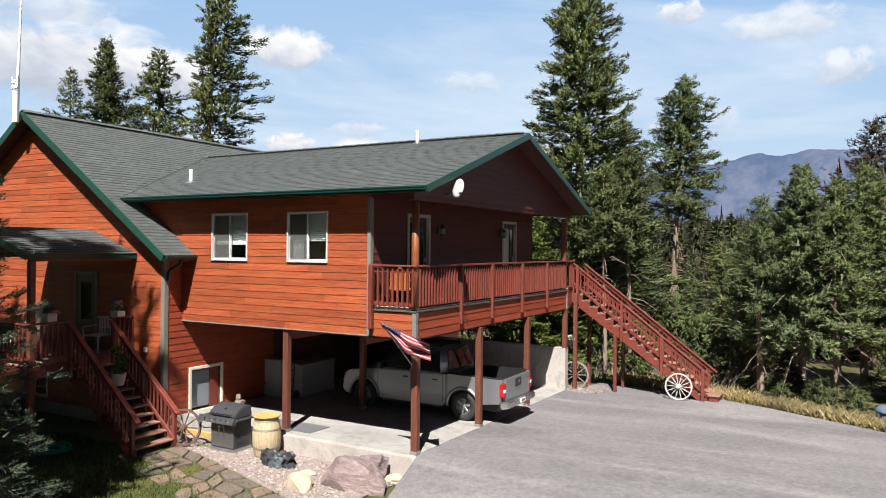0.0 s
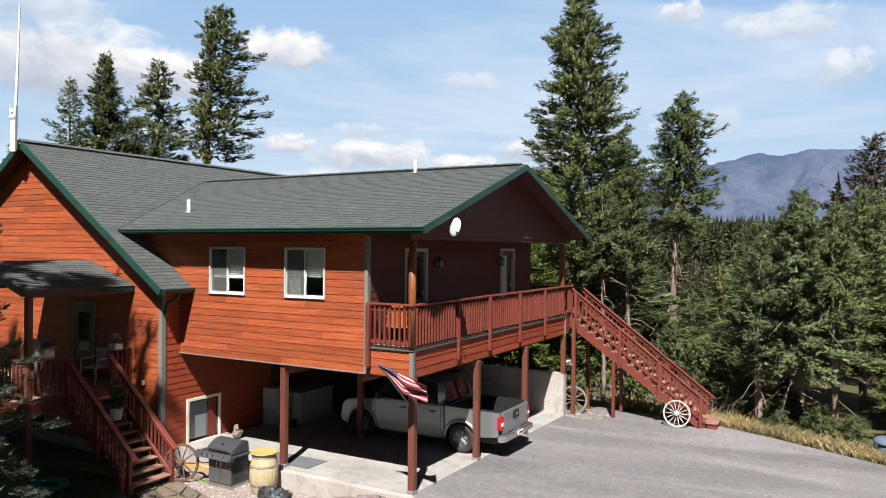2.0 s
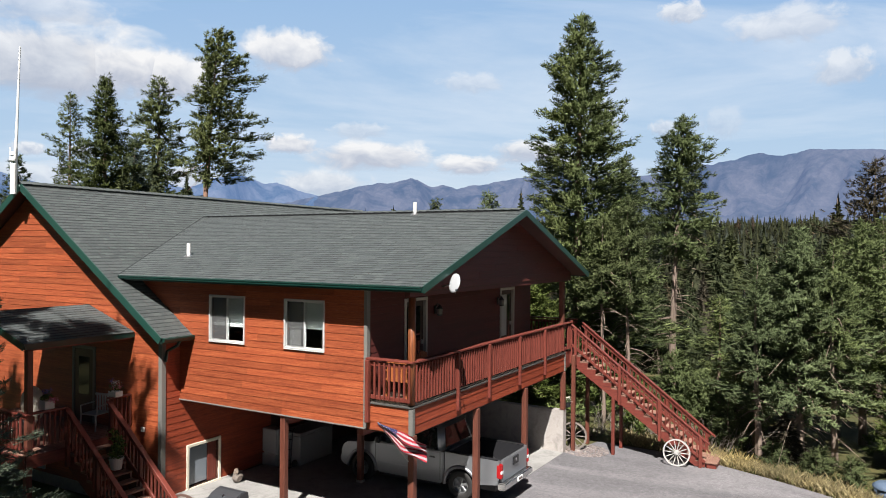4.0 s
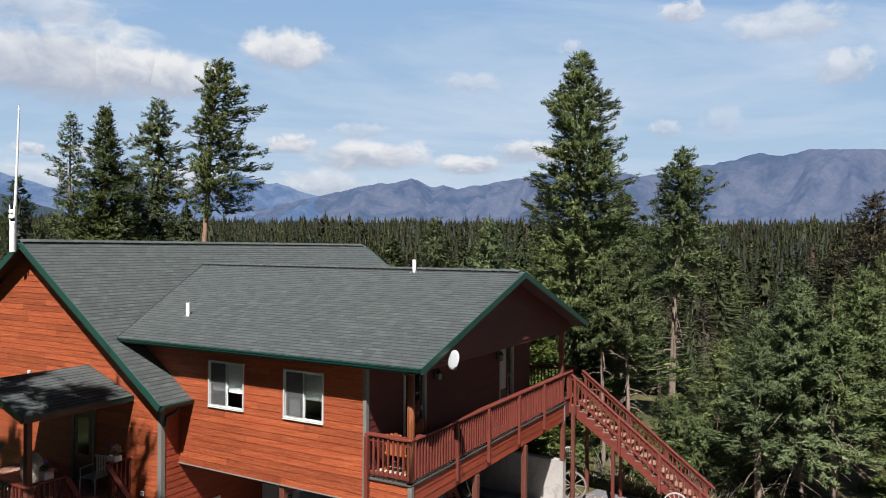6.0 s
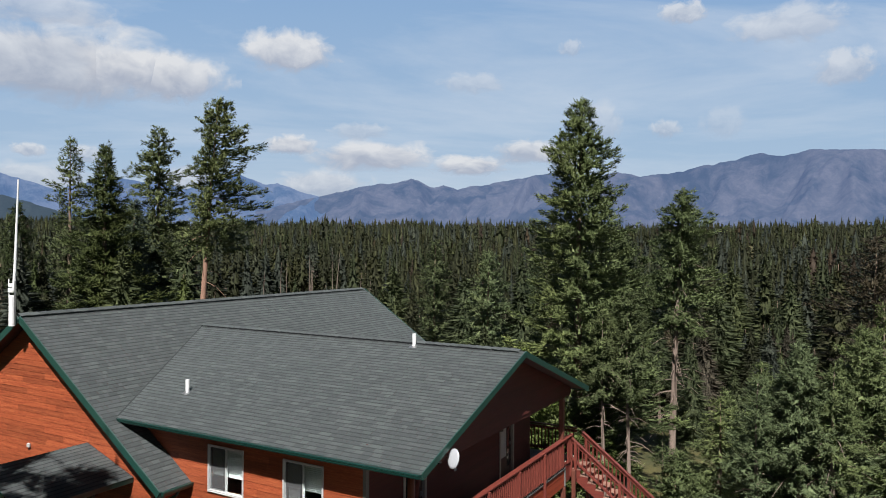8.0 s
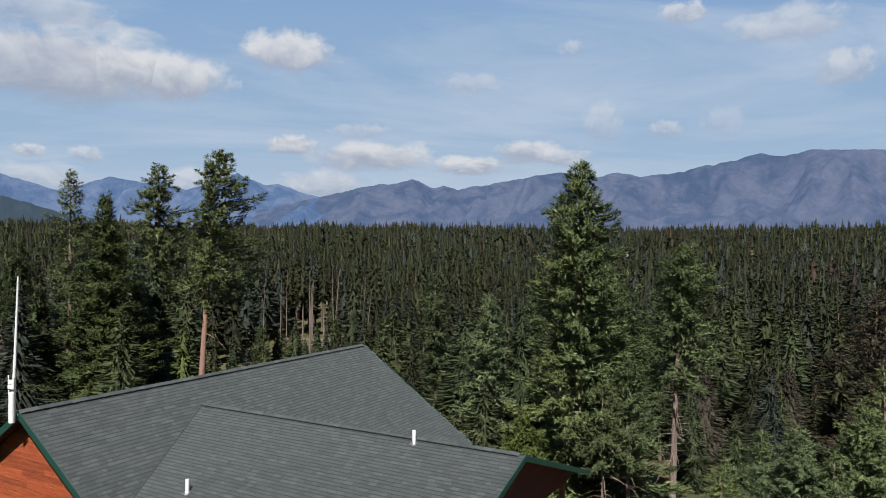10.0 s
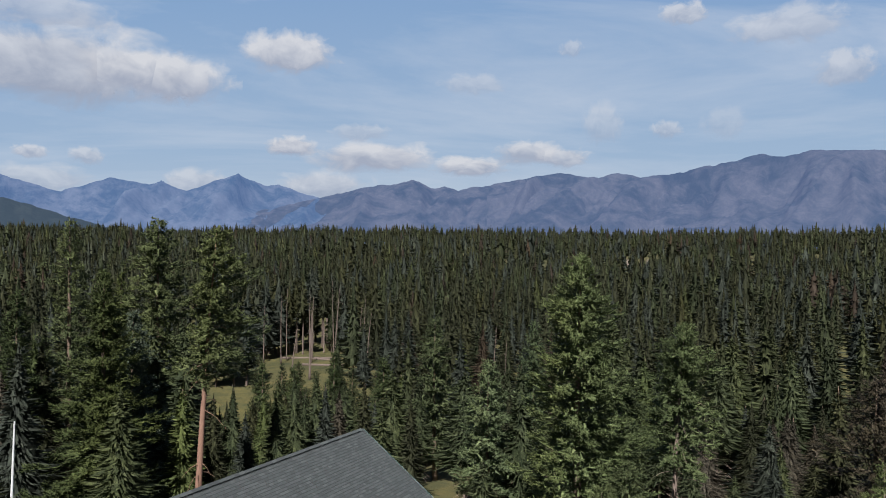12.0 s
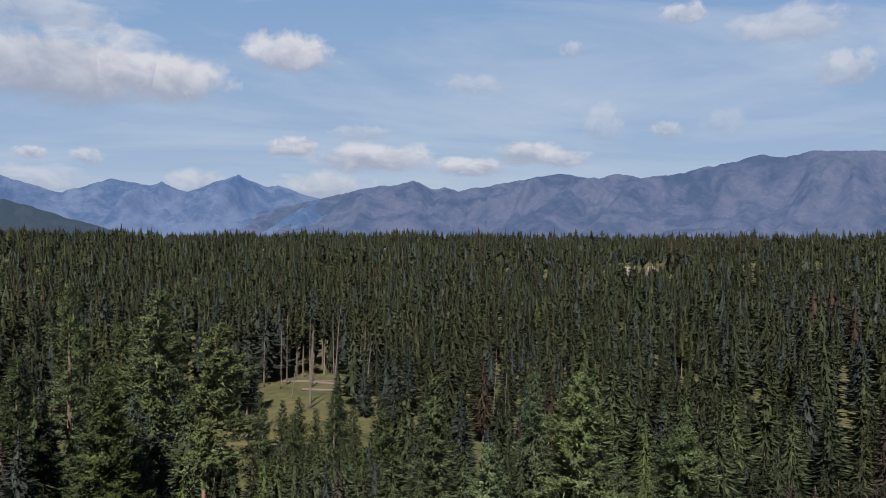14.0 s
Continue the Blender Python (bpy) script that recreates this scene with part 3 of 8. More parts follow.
# ---- roofs ----
def slab_roof(name, corners, thick, material, parent):
    """A roof plane of four corners with thickness below."""
    top = [Vector(c) for c in corners]
    n = (top[1] - top[0]).cross(top[2] - top[0]).normalized()
    if n.z < 0:
        n = -n
    low = [p - Vector((0, 0, thick)) for p in top]
    faces = [(0, 1, 2, 3), (7, 6, 5, 4)] + [(k, k + 4, (k + 1) % 4 + 4, (k + 1) % 4) for k in range(4)]
    bm = bmesh.new()
    vs = [bm.verts.new(p) for p in top + low]
    for f in faces:
        bm.faces.new([vs[k] for k in f])
    bmesh.ops.recalc_face_normals(bm, faces=bm.faces)
    return part(name, bm, material, parent)


def shingles(name, parent, origin, along, down, length, spans, seed, tab=0.24, expo=0.142):
    """Lapped courses of tabs. origin: the ridge's start; along, down: unit directions; spans(d): start and end along at distance d down the slope."""
    rng = random.Random(seed)
    o, a, d = Vector(origin), Vector(along), Vector(down)
    n = a.cross(d)
    if n.z < 0:
        n = -n
    verts, faces, slot = [], [], []
    rows = int(length / expo)
    expo = length / rows
    for i in range(rows):
        d0, d1 = i * expo - 0.02, (i + 1) * expo
        s0, s1 = spans(min(d1, length))
        t0, t1 = spans(max(d0, 0))
        u = min(s0, t0) - rng.uniform(0, tab)
        while u < max(s1, t1):
            w = tab * rng.choice((0.6, 1.0, 1.0, 1.35))
            p = [(min(max(u, t0), t1), d0), (min(max(u + w - 0.006, t0), t1), d0), (min(max(u + w - 0.006, s0), s1), d1), (min(max(u, s0), s1), d1)]
            u += w
            if p[1][0] - p[0][0] < 0.005 and p[2][0] - p[3][0] < 0.005:
                continue
            h = 0.009 + rng.choice((0, 0, 0.003, 0.005))
            k = len(verts)
            for (uu, dd), hh in zip(p, (0.004, 0.004, h, h)):
                verts.append(o + a * uu + d * dd + n * hh)
            verts += [o + a * p[2][0] + d * p[2][1], o + a * p[3][0] + d * p[3][1]]
            faces += [(k, k + 1, k + 2, k + 3), (k + 3, k + 2, k + 4, k + 5)]
            slot += [0, 0]
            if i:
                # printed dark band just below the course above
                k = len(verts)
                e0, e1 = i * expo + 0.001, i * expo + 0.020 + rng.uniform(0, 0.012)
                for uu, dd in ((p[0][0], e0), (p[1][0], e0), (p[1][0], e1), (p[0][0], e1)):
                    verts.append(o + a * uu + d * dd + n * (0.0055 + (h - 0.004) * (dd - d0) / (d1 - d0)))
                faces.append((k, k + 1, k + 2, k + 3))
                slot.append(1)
    if a.cross(d).z < 0:
        faces = [f[::-1] for f in faces]
    ob = raw(name, verts, faces, SHINGLE, parent)
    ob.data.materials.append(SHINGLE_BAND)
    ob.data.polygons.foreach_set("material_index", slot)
    return tagged(ob, kind="stuff")


wing_roof = thing("roof_wing", "dark green-grey asphalt shingle gable roof of the wing", "roof")
wing_roof["kind"] = "structure"
XF = -7.36
dz = 0.10
for sign, ye in ((-1, WING_E0), (1, WING_E1)):
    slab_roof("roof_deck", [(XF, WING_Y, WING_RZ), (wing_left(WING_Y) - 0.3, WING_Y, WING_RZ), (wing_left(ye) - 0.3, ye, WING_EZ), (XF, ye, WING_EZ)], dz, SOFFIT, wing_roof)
    down = Vector((0, ye - WING_Y, WING_EZ - WING_RZ))
    ln = down.length
    down.normalize()
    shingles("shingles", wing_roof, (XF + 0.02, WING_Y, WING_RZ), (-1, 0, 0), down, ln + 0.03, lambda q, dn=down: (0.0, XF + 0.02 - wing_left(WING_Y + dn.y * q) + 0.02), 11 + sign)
    # green fascia and rake
    bar("rake_board", (XF + 0.012, WING_Y, WING_RZ - 0.065), (XF + 0.012, ye, WING_EZ - 0.065), 0.03, 0.16, GREEN, wing_roof, "green rake board")
    bm = bmesh.new()
    xl = wing_left(ye) + 0.1
    beam(bm, (XF, ye - sign * 0.0, WING_EZ - 0.06), (xl, ye, WING_EZ - 0.06), 0.03, 0.14)
    part("fascia", bm, GREEN_DARK, wing_roof, "green fascia")
    bm = bmesh.new()
    y = ye + sign * 0.07
    prism(bm, [(y - sign * 0.055, WING_EZ - 0.085), (y - sign * 0.055, WING_EZ - 0.015), (y + sign * 0.035, WING_EZ - 0.005), (y + sign * 0.038, WING_EZ - 0.03), (y + sign * 0.022, WING_EZ - 0.04), (y + sign * 0.022, WING_EZ - 0.08)], 0, xl, XF - 0.01)
    part("gutter", bm, GREEN_DARK, wing_roof, "green metal gutter")
bm = bmesh.new()
for k in range(46):
    x = XF - 0.02 - k * 0.26
    if x - 0.27 > wing_left(WING_Y):
        for s in (-1, 1):
            beam(bm, (x - 0.13, WING_Y + s * 0.065, WING_RZ + 0.032), (x - 0.40, WING_Y + s * 0.065, WING_RZ + 0.048), 0.15, 0.012, (0, s * 0.32, 1), 0)
part("ridge_cap", bm, SHINGLE, wing_roof, "shingle ridge cap")

# Dark strips added to draw the shading crease between the two roofs.
for ye in (WING_E0, WING_E1):
    bar("valley_flashing", (wing_left(WING_Y), WING_Y, WING_RZ + 0.014), (wing_left(ye), ye, WING_EZ + 0.014), 0.05, 0.012, SHINGLE_BAND, wing_roof, "dark strip drawn for the valley's shading", bev=0)
# Black vent under the cap; its colour also draws the ridge's shadow line.
box("ridge_vent", wing_left(WING_Y) + 0.35, XF - 0.9, WING_Y - 0.12, WING_Y + 0.12, WING_RZ - 0.03, WING_RZ + 0.022, BLACK, wing_roof, "black ridge vent", bev=0)

main_roof = thing("roof_main", "dark grey-green asphalt shingle gable roof of the main house", "roof")
main_roof["kind"] = "structure"
RY0, RY1 = 12.0, 28.85
for sign in (1, -1):
    xe = RIDGE_X + sign * (EAVE_X - RIDGE_X)
    slab_roof("roof_deck", [(RIDGE_X, RY0, RIDGE_Z), (RIDGE_X, RY1, RIDGE_Z), (xe, RY1, EAVE_Z), (xe, RY0, EAVE_Z)], 0.12, SOFFIT, main_roof)
    down = Vector((xe - RIDGE_X, 0, EAVE_Z - RIDGE_Z))
    ln = down.length
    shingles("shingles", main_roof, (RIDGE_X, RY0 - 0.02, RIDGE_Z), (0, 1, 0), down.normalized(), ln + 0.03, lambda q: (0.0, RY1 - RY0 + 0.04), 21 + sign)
    for yy in (RY0 - 0.012, RY1 + 0.012):
        bar("rake_board", (RIDGE_X, yy, RIDGE_Z - 0.08), (xe, yy, EAVE_Z - 0.08), 0.03, 0.20, GREEN, main_roof, "green rake board")
    bar("fascia", (xe, RY0, EAVE_Z - 0.08), (xe, 12.97 if sign > 0 else RY1, EAVE_Z - 0.08), 0.03, 0.15, GREEN_DARK, main_roof, "green fascia")
bm = bmesh.new()
for k in range(64):
    y = RY0 - 0.02 + k * 0.26
    for s in (-1, 1):
        beam(bm, (RIDGE_X + s * 0.06, y, RIDGE_Z + 0.022), (RIDGE_X + s * 0.06, y + 0.30, RIDGE_Z + 0.04), 0.15, 0.012, (s * 0.6, 0, 1), 0)
part("ridge_cap", bm, SHINGLE, main_roof, "shingle ridge cap")
bm = bmesh.new()
prism(bm, [(EAVE_X + 0.02, EAVE_Z - 0.10), (EAVE_X + 0.02, EAVE_Z - 0.01), (EAVE_X + 0.13, EAVE_Z - 0.01), (EAVE_X + 0.13, EAVE_Z - 0.05), (EAVE_X + 0.10, EAVE_Z - 0.12)], 1, RY0 + 0.03, 12.95)
part("gutter", bm, GREEN_DARK, main_roof, "green metal gutter")


# ---- windows and doors of the house ----
def glass_material(name, tint, rough=0.03):
    m, nt, b = mat(name)
    b.inputs["Base Color"].default_value = (*tint, 1)
    b.inputs["Roughness"].default_value = rough
    b.inputs["Transmission Weight"].default_value = 1.0
    b.inputs["IOR"].default_value = 1.45
    return m


GLASS = glass_material("window glass", (0.80, 0.86, 0.86))
DARK_GLASS = simple("tinted car glass", (0.012, 0.014, 0.016), 0.06, vary=0.1)
BLIND = simple("white window blind", (0.68, 0.71, 0.68), 0.8, vary=0.06, scale=1)
def screen_material():
    """Fine grey mesh, half open."""
    m, nt, b = mat("insect screen mesh")
    b.inputs["Base Color"].default_value = (0.11, 0.11, 0.11, 1)
    b.inputs["Roughness"].default_value = 0.8
    b.inputs["Alpha"].default_value = 0.45
    return m


SCREEN = screen_material()
PANE_GREY = simple("hazy pane", (0.20, 0.225, 0.25), 0.15, vary=0.08, scale=2)
CURTAIN_DIM = simple("dim glass", (0.16, 0.15, 0.14), 0.2, vary=0.2)
CURTAIN = simple("pale curtain", (0.45, 0.47, 0.45), 0.9, vary=0.12, scale=3)


def slider_window(name, label, x0, x1, y, z0, z1, blind_to, curtain):
    """A sliding window in a wall that faces -y, with frame, two sashes, panes, a blind and the dim room behind."""
    e = thing(name, label, "window", at=(x0, y, z0))
    e["kind"] = "structure"
    f = 0.036
    bm = bmesh.new()
    for a in ((x0, x1, z1 - f, z1), (x0, x1, z0, z0 + f), (x0, x0 + f, z0 + f, z1 - f), (x1 - f, x1, z0 + f, z1 - f)):
        cube(bm, a[0], a[1], y - 0.045, y + 0.08, a[2], a[3], 0.006)
    part("window_frame", bm, WHITE, e)
    xm = (x0 + x1) / 2
    for k, (a, b) in enumerate(((x0 + f, xm + 0.02), (xm - 0.02, x1 - f))):
        yy = y + (0.0 if k else 0.032)
        bm = bmesh.new()
        t = 0.028
        for q in ((a, b, z1 - f - t, z1 - f), (a, b, z0 + f, z0 + f + t), (a, a + t, z0 + f + t, z1 - f - t), (b - t, b, z0 + f + t, z1 - f - t)):
            cube(bm, q[0], q[1], yy - 0.014, yy + 0.014, q[2], q[3], 0.004)
        s = part("sash", bm, WHITE, e)
        g = box("pane", a + t, b - t, yy - 0.003, yy + 0.003, z0 + f + t, z1 - f - t, GLASS, None, bev=0)
        g.parent = s
        g.location = (0, 0, 0)
        g.visible_shadow = False
    box("insect_screen", x0 + f + 0.03, xm - 0.012, y - 0.004, y - 0.001, z0 + f + 0.03, z1 - f - 0.03, SCREEN, e, "grey insect screen", bev=0)
    box("window_sill", x0 - 0.004, x1 + 0.004, y - 0.055, y - 0.02, z0 - 0.02, z0, WHITE, e)
    bm = bmesh.new()
    n = int((z1 - f - blind_to) / 0.045)
    for k in range(n):
        z = z1 - f - 0.03 - k * 0.045
        cube(bm, x0 + f, x1 - f, y + 0.10, y + 0.125, z - 0.038, z, 0)
    part("blind", bm, BLIND, e, "white blind half drawn")
    if curtain:
        bm = bmesh.new()
        pts = []
        for k in range(25):
            pts.append((x0 + f + (xm - x0 - f) * k / 24 * curtain, y + 0.15 + 0.02 * math.sin(k * 1.9)))
        for (xa, ya), (xb, yb) in zip(pts, pts[1:]):
            vs = [bm.verts.new(p) for p in ((xa, ya, z0), (xb, yb, z0), (xb, yb, z1), (xa, ya, z1), (xa, ya + 0.01, z0), (xb, yb + 0.01, z0), (xb, yb + 0.01, z1), (xa, ya + 0.01, z1))]
            for q in ((0, 1, 2, 3), (7, 6, 5, 4)):
                bm.faces.new([vs[i] for i in q])
        part("curtain", bm, CURTAIN, e, "pale gathered curtain")
    return e


slider_window("window_1", "white vinyl sliding window with a half-drawn blind", *W1[:2], Y0, *W1[2:], 4.45, 0)
slider_window("window_2", "white vinyl sliding window with curtain and blind", *W2[:2], Y0, *W2[2:], 4.55, 0.55)
slider_window("window_3", "small white basement window in the siding", *LW[:2], YG, *LW[2:], 0.6, 0)
# room behind the windows
room = box("room_back", XE + 0.1, XD - 0.3, 16.9, 17.0, 3.06, 5.5, DARK_ROOM)
tagged(room, "dim inner wall behind the windows", "wall", kind="structure")

# narrow carport window, its pane pale behind the screen
cw = thing("window_4", "cream-framed basement window beside the carport", "window", at=(XE, SW[0], SW[2]))
cw["kind"] = "structure"
bm = bmesh.new()
for a in ((SW[0] - 0.08, SW[1] + 0.08, SW[3], SW[3] + 0.08), (SW[0] - 0.08, SW[0], SW[2], SW[3]), (SW[1], SW[1] + 0.08, SW[2], SW[3])):
    cube(bm, XE - 0.05, XE + 0.05, a[0], a[1], a[2], a[3], 0.008)
part("window_frame", bm, CREAM, cw)
box("window_sill", XE - 0.1, XE + 0.06, SW[0] - 0.1, SW[1] + 0.1, SW[2] - 0.05, SW[2], CREAM, cw)
box("screen", XE - 0.10, XE - 0.08, SW[0] + 0.05, SW[1] - 0.32, SW[2] + 0.04, SW[3] - 0.06, PANE_GREY, cw, "blue-grey window pane")
box("jamb", XE - 0.11, XE - 0.06, SW[1] - 0.30, SW[1] - 0.01, SW[2], SW[3], RED_Z, cw, "red-brown jamb")
box("reveal", XE - 0.155, XE - 0.115, SW[0], SW[1], SW[2], SW[3], BLACK, cw)


DOOR_TRIM = simple("dull pale door trim", (0.40, 0.37, 0.32), 0.6, vary=0.1)


def deck_door(name, label, y0, y1, z0, z1, leaf, glass):
    e = thing(name, label, "door", at=(XD, y0, z0))
    e["kind"] = "structure"
    bm = bmesh.new()
    for a in ((y0, y0 + 0.08, z0, z1), (y1 - 0.08, y1, z0, z1), (y0 + 0.08, y1 - 0.08, z1 - 0.08, z1)):
        cube(bm, XD - 0.10, XD + 0.04, a[0], a[1], a[2], a[3], 0.006)
    part("door_frame", bm, DOOR_TRIM, e, "pale door trim")
    d = box("door_leaf", XD - 0.09, XD - 0.045, y0 + 0.08, y1 - 0.08, z0, z1 - 0.08, leaf, e)
    g = box("pane", XD - 0.05, XD - 0.032, *glass, GLASS if leaf is WHITE else DARK_GLASS, None, bev=0)
    g.parent = d
    h = box("door_handle", XD - 0.05, XD + 0.01, y1 - 0.2, y1 - 0.15, z0 + 0.95, z0 + 1.05, STEEL, None)
    h.parent = d
    return e


DOOR_BROWN = simple("dark brown door", (0.055, 0.03, 0.022), 0.45, vary=0.15)
deck_door("door_1", "dark glazed deck door in a pale frame", *D1, DOOR_BROWN, (14.72, 15.32, 3.35, 5.0))
deck_door("door_2", "deck door with a tall white panel in a pale frame", *D2, DOOR_BROWN, (20.6, 20.75, 3.4, 5.0))
panel = box("door_panel", XD - 0.03, XD - 0.02, 20.02, 20.50, 3.75, 5.02, WHITE, bpy.data.objects["door_2"], "white panel of the open door")


def wall_lantern(x, y, z, dx, dy):
    e = thing("wall_lantern", "black metal coach lantern on the wall", "lamp", "lanterns by the doors", at=(x, y, z))
    px, py = x + dx * 0.14, y + dy * 0.14
    bm = bmesh.new()
    cube(bm, x + min(0, dx * 0.03) - 0.04 * abs(dy), x + max(0, dx * 0.03) + 0.04 * abs(dy), y + min(0, dy * 0.03) - 0.04 * abs(dx), y + max(0, dy * 0.03) + 0.04 * abs(dx), z - 0.1, z + 0.12, 0.005)
    tube(bm, [(x + dx * 0.02, y + dy * 0.02, z + 0.08), (x + dx * 0.08, y + dy * 0.08, z + 0.17), (px, py, z + 0.14)], 0.012, 6)
    part("bracket", bm, BLACK, e)
    bm = bmesh.new()
    lathe(bm, [(0.05, z - 0.14), (0.075, z - 0.12), (0.09, z + 0.06), (0.04, z + 0.12), (0.012, z + 0.15)], 6, Matrix.Translation((px, py, 0)))
    part("housing", bm, BLACK, e)
    bm = bmesh.new()
    lathe(bm, [(0.078, z - 0.10), (0.091, z + 0.04)], 6, Matrix.Translation((px, py, 0)))
    part("glass", bm, CURTAIN_DIM, e, "dim lantern glass")


wall_lantern(XD + 0.02, 15.95, 4.85, 1, 0)
wall_lantern(XD + 0.02, 19.72, 4.85, 1, 0)

# ---- deck over the carport ----
XR, YB = -7.93, 24.0          # outer face, back edge
DZ = 3.06
deck = thing("deck", "raised red-stained timber deck along the wing", "deck", at=(XR, Y0, DZ))
bm = bmesh.new()
beam(bm, (XR - 0.14, Y0 + 0.1, 2.78), (XR - 0.14, YB, 2.78), 0.05, 0.5)
beam(bm, (XD, Y0 + 0.1, 2.78), (XR - 0.1, Y0 + 0.1, 2.78), 0.05, 0.5)
for k in range(22):
    y = Y0 + 0.4 + k * 0.48
    beam(bm, (XD + 0.02, y, 2.86), (XR - 0.16, y, 2.86), 0.045, 0.24)
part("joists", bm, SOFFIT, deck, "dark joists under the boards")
for k in range(8):
    x = XD + 0.09 + k * 0.146
    box("deck_board", x - 0.068, x + 0.068, Y0 + 0.03, 22.34, DZ - 0.002, DZ + 0.036, DECK_Y, deck)
for k in range(10):
    y = 22.42 + k * 0.146
    box("deck_board", -11.5, XR - 0.14, y, y + 0.136, DZ - 0.002, DZ + 0.036, DECK_Y, deck)
FLASHING = simple("dull grey flashing", (0.07, 0.066, 0.06), 0.6, vary=0.15)
bm = bmesh.new()
cube(bm, XR - 0.10, XR + 0.035, Y0 - 0.05, 22.5, DZ - 0.045, DZ - 0.006, 0.004)
part("rim_flashing", bm, FLASHING, deck, "grey flashing under the boards")
bm = bmesh.new()
cube(bm, XD + 0.04, XR + 0.035, Y0 - 0.05, Y0 + 0.05, DZ - 0.045, DZ - 0.006, 0.004)
part("rim_flashing", bm, FLASHING, deck, "grey flashing under the boards")
skirt_s = thing("deck_skirt", "orange-red sided skirt round the deck's edge", "siding", at=(XR, Y0, 2.45))
siding(skirt_s, 0, Y0, -1, lambda z: (XD + 0.04, XR - 0.06), 2.45, 3.0, SIDING_X, seed=31, course=0.183)
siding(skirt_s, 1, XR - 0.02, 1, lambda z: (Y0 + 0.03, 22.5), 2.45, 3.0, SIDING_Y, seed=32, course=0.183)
for o in list(skirt_s.children):
    o.location = -Vector(skirt_s.location)
box("backing", XD + 0.04, XR - 0.03, Y0 + 0.002, Y0 + 0.05, 2.45, 3.0, CORE_X, skirt_s)
box("backing", XR - 0.07, XR - 0.022, Y0 + 0.02, 22.5, 2.45, 3.0, CORE_SHADE, skirt_s)
bm = bmesh.new()
cube(bm, XR - 0.07, XR + 0.035, Y0 - 0.035, Y0 + 0.07, 2.44, 3.0, 0.006)
part("corner_board", bm, GREY_TRIM, skirt_s, "grey corner trim")
bm = bmesh.new()
cube(bm, XR - 0.05, XR + 0.025, 22.45, 22.52, 2.44, 3.0, 0.006)
part("corner_board", bm, GREY_TRIM, skirt_s, "grey corner trim")


def baluster_mesh(w, h, name="baluster"):
    bm = bmesh.new()
    cube(bm, -w / 2, w / 2, -w / 2, w / 2, 0, h, 0.004)
    me = bpy.data.meshes.new(name)
    bm.to_mesh(me)
    bm.free()
    me.materials.append(RED_Z)
    return me


BAL = baluster_mesh(0.042, 0.80)


def add_baluster(parent, x, y, z, me):
    ob = new("baluster", me)
    ob.parent = parent
    ob.location = Vector((x, y, z)) - Vector(parent.location)


rail = thing("deck_railing", "red-stained timber railing with close balusters and a flat cap", "railing", at=(XR, Y0, DZ))
box("cap_rail", XD + 0.03, XR + 0.05, Y0 - 0.09, Y0 + 0.08, 3.985, 4.025, RED_X, rail)
box("cap_rail", XR - 0.09, XR + 0.08, Y0 + 0.09, 22.62, 3.985, 4.025, RED_Y, rail)
for zz in (3.90, 3.17):
    box("rail", XD + 0.06, XR - 0.04, Y0 - 0.02, Y0 + 0.02, zz - 0.045, zz + 0.045, RED_X, rail)
    box("rail", XR - 0.03, XR + 0.01, Y0 + 0.06, 22.55, zz - 0.045, zz + 0.045, RED_Y, rail)
for k in range(9):
    add_baluster(rail, XD + 0.12 + k * 0.128, Y0 - 0.042, 3.14, BAL)
n = 72
for k in range(n):
    add_baluster(rail, XR + 0.033, Y0 + 0.12 + k * (22.45 - Y0 - 0.2) / n, 3.14, BAL)
for y in (14.9, 16.6, 18.56, 20.48):
    box("rail_post", XR + 0.055, XR + 0.125, y - 0.038, y + 0.038, 2.62, 3.985, RED_Z, rail)
box("rail_post", XD + 0.06, XD + 0.15, Y0 - 0.15, Y0 - 0.065, 2.62, 3.985, RED_Z, rail)
# landing at the head of the stairs
box("landing_fascia", XR - 0.05, XR - 0.01, 22.53, 23.02, 2.52, DZ - 0.004, RED_Y, deck)
box("cap_rail", XR - 0.09, XR + 0.08, 22.625, 23.06, 3.985, 4.025, RED_Y, rail)
for zz in (3.90, 3.17):
    box("rail", XR - 0.03, XR + 0.01, 22.56, 23.02, zz - 0.045, zz + 0.045, RED_Y, rail)
for k in range(3):
    add_baluster(rail, XR + 0.033, 22.66 + k * 0.12, 3.14, BAL)
box("rail_post", XR - 0.02, XR + 0.07, 22.98, 23.07, 2.62, 4.06, RED_Z, rail)
# back stretch of the railing
box("cap_rail", -11.5, XR - 0.1, YB - 0.06, YB + 0.08, 3.985, 4.025, RED_X, rail)
for zz in (3.90, 3.17):
    box("rail", -11.5, XR - 0.1, YB - 0.02, YB + 0.02, zz - 0.045, zz + 0.045, RED_X, rail)
for k in range(26):
    add_baluster(rail, -11.4 + k * 0.13, YB - 0.042, 3.14, BAL)


POST_Z = stained_wood("brown post stain", (0.070, 0.020, 0.012), (0.115, 0.034, 0.020), (0.170, 0.055, 0.033), 2, 0.55, 0.4)


def timber_post(x, y, z0, z1, w, label, base=True):
    e = thing("timber_post", label, "post", "posts of the carport", at=(x, y, z0))
    box("shaft", x - w / 2, x + w / 2, y - w / 2, y + w / 2, z0 + 0.02, z1, POST_Z, e, bev=0.012)
    if base:
        box("post_base", x - w / 2 - 0.012, x + w / 2 + 0.012, y - w / 2 - 0.012, y + w / 2 + 0.012, z0 - 0.02, z0 + 0.07, STEEL, e, "steel post base", bev=0.004)
    return e


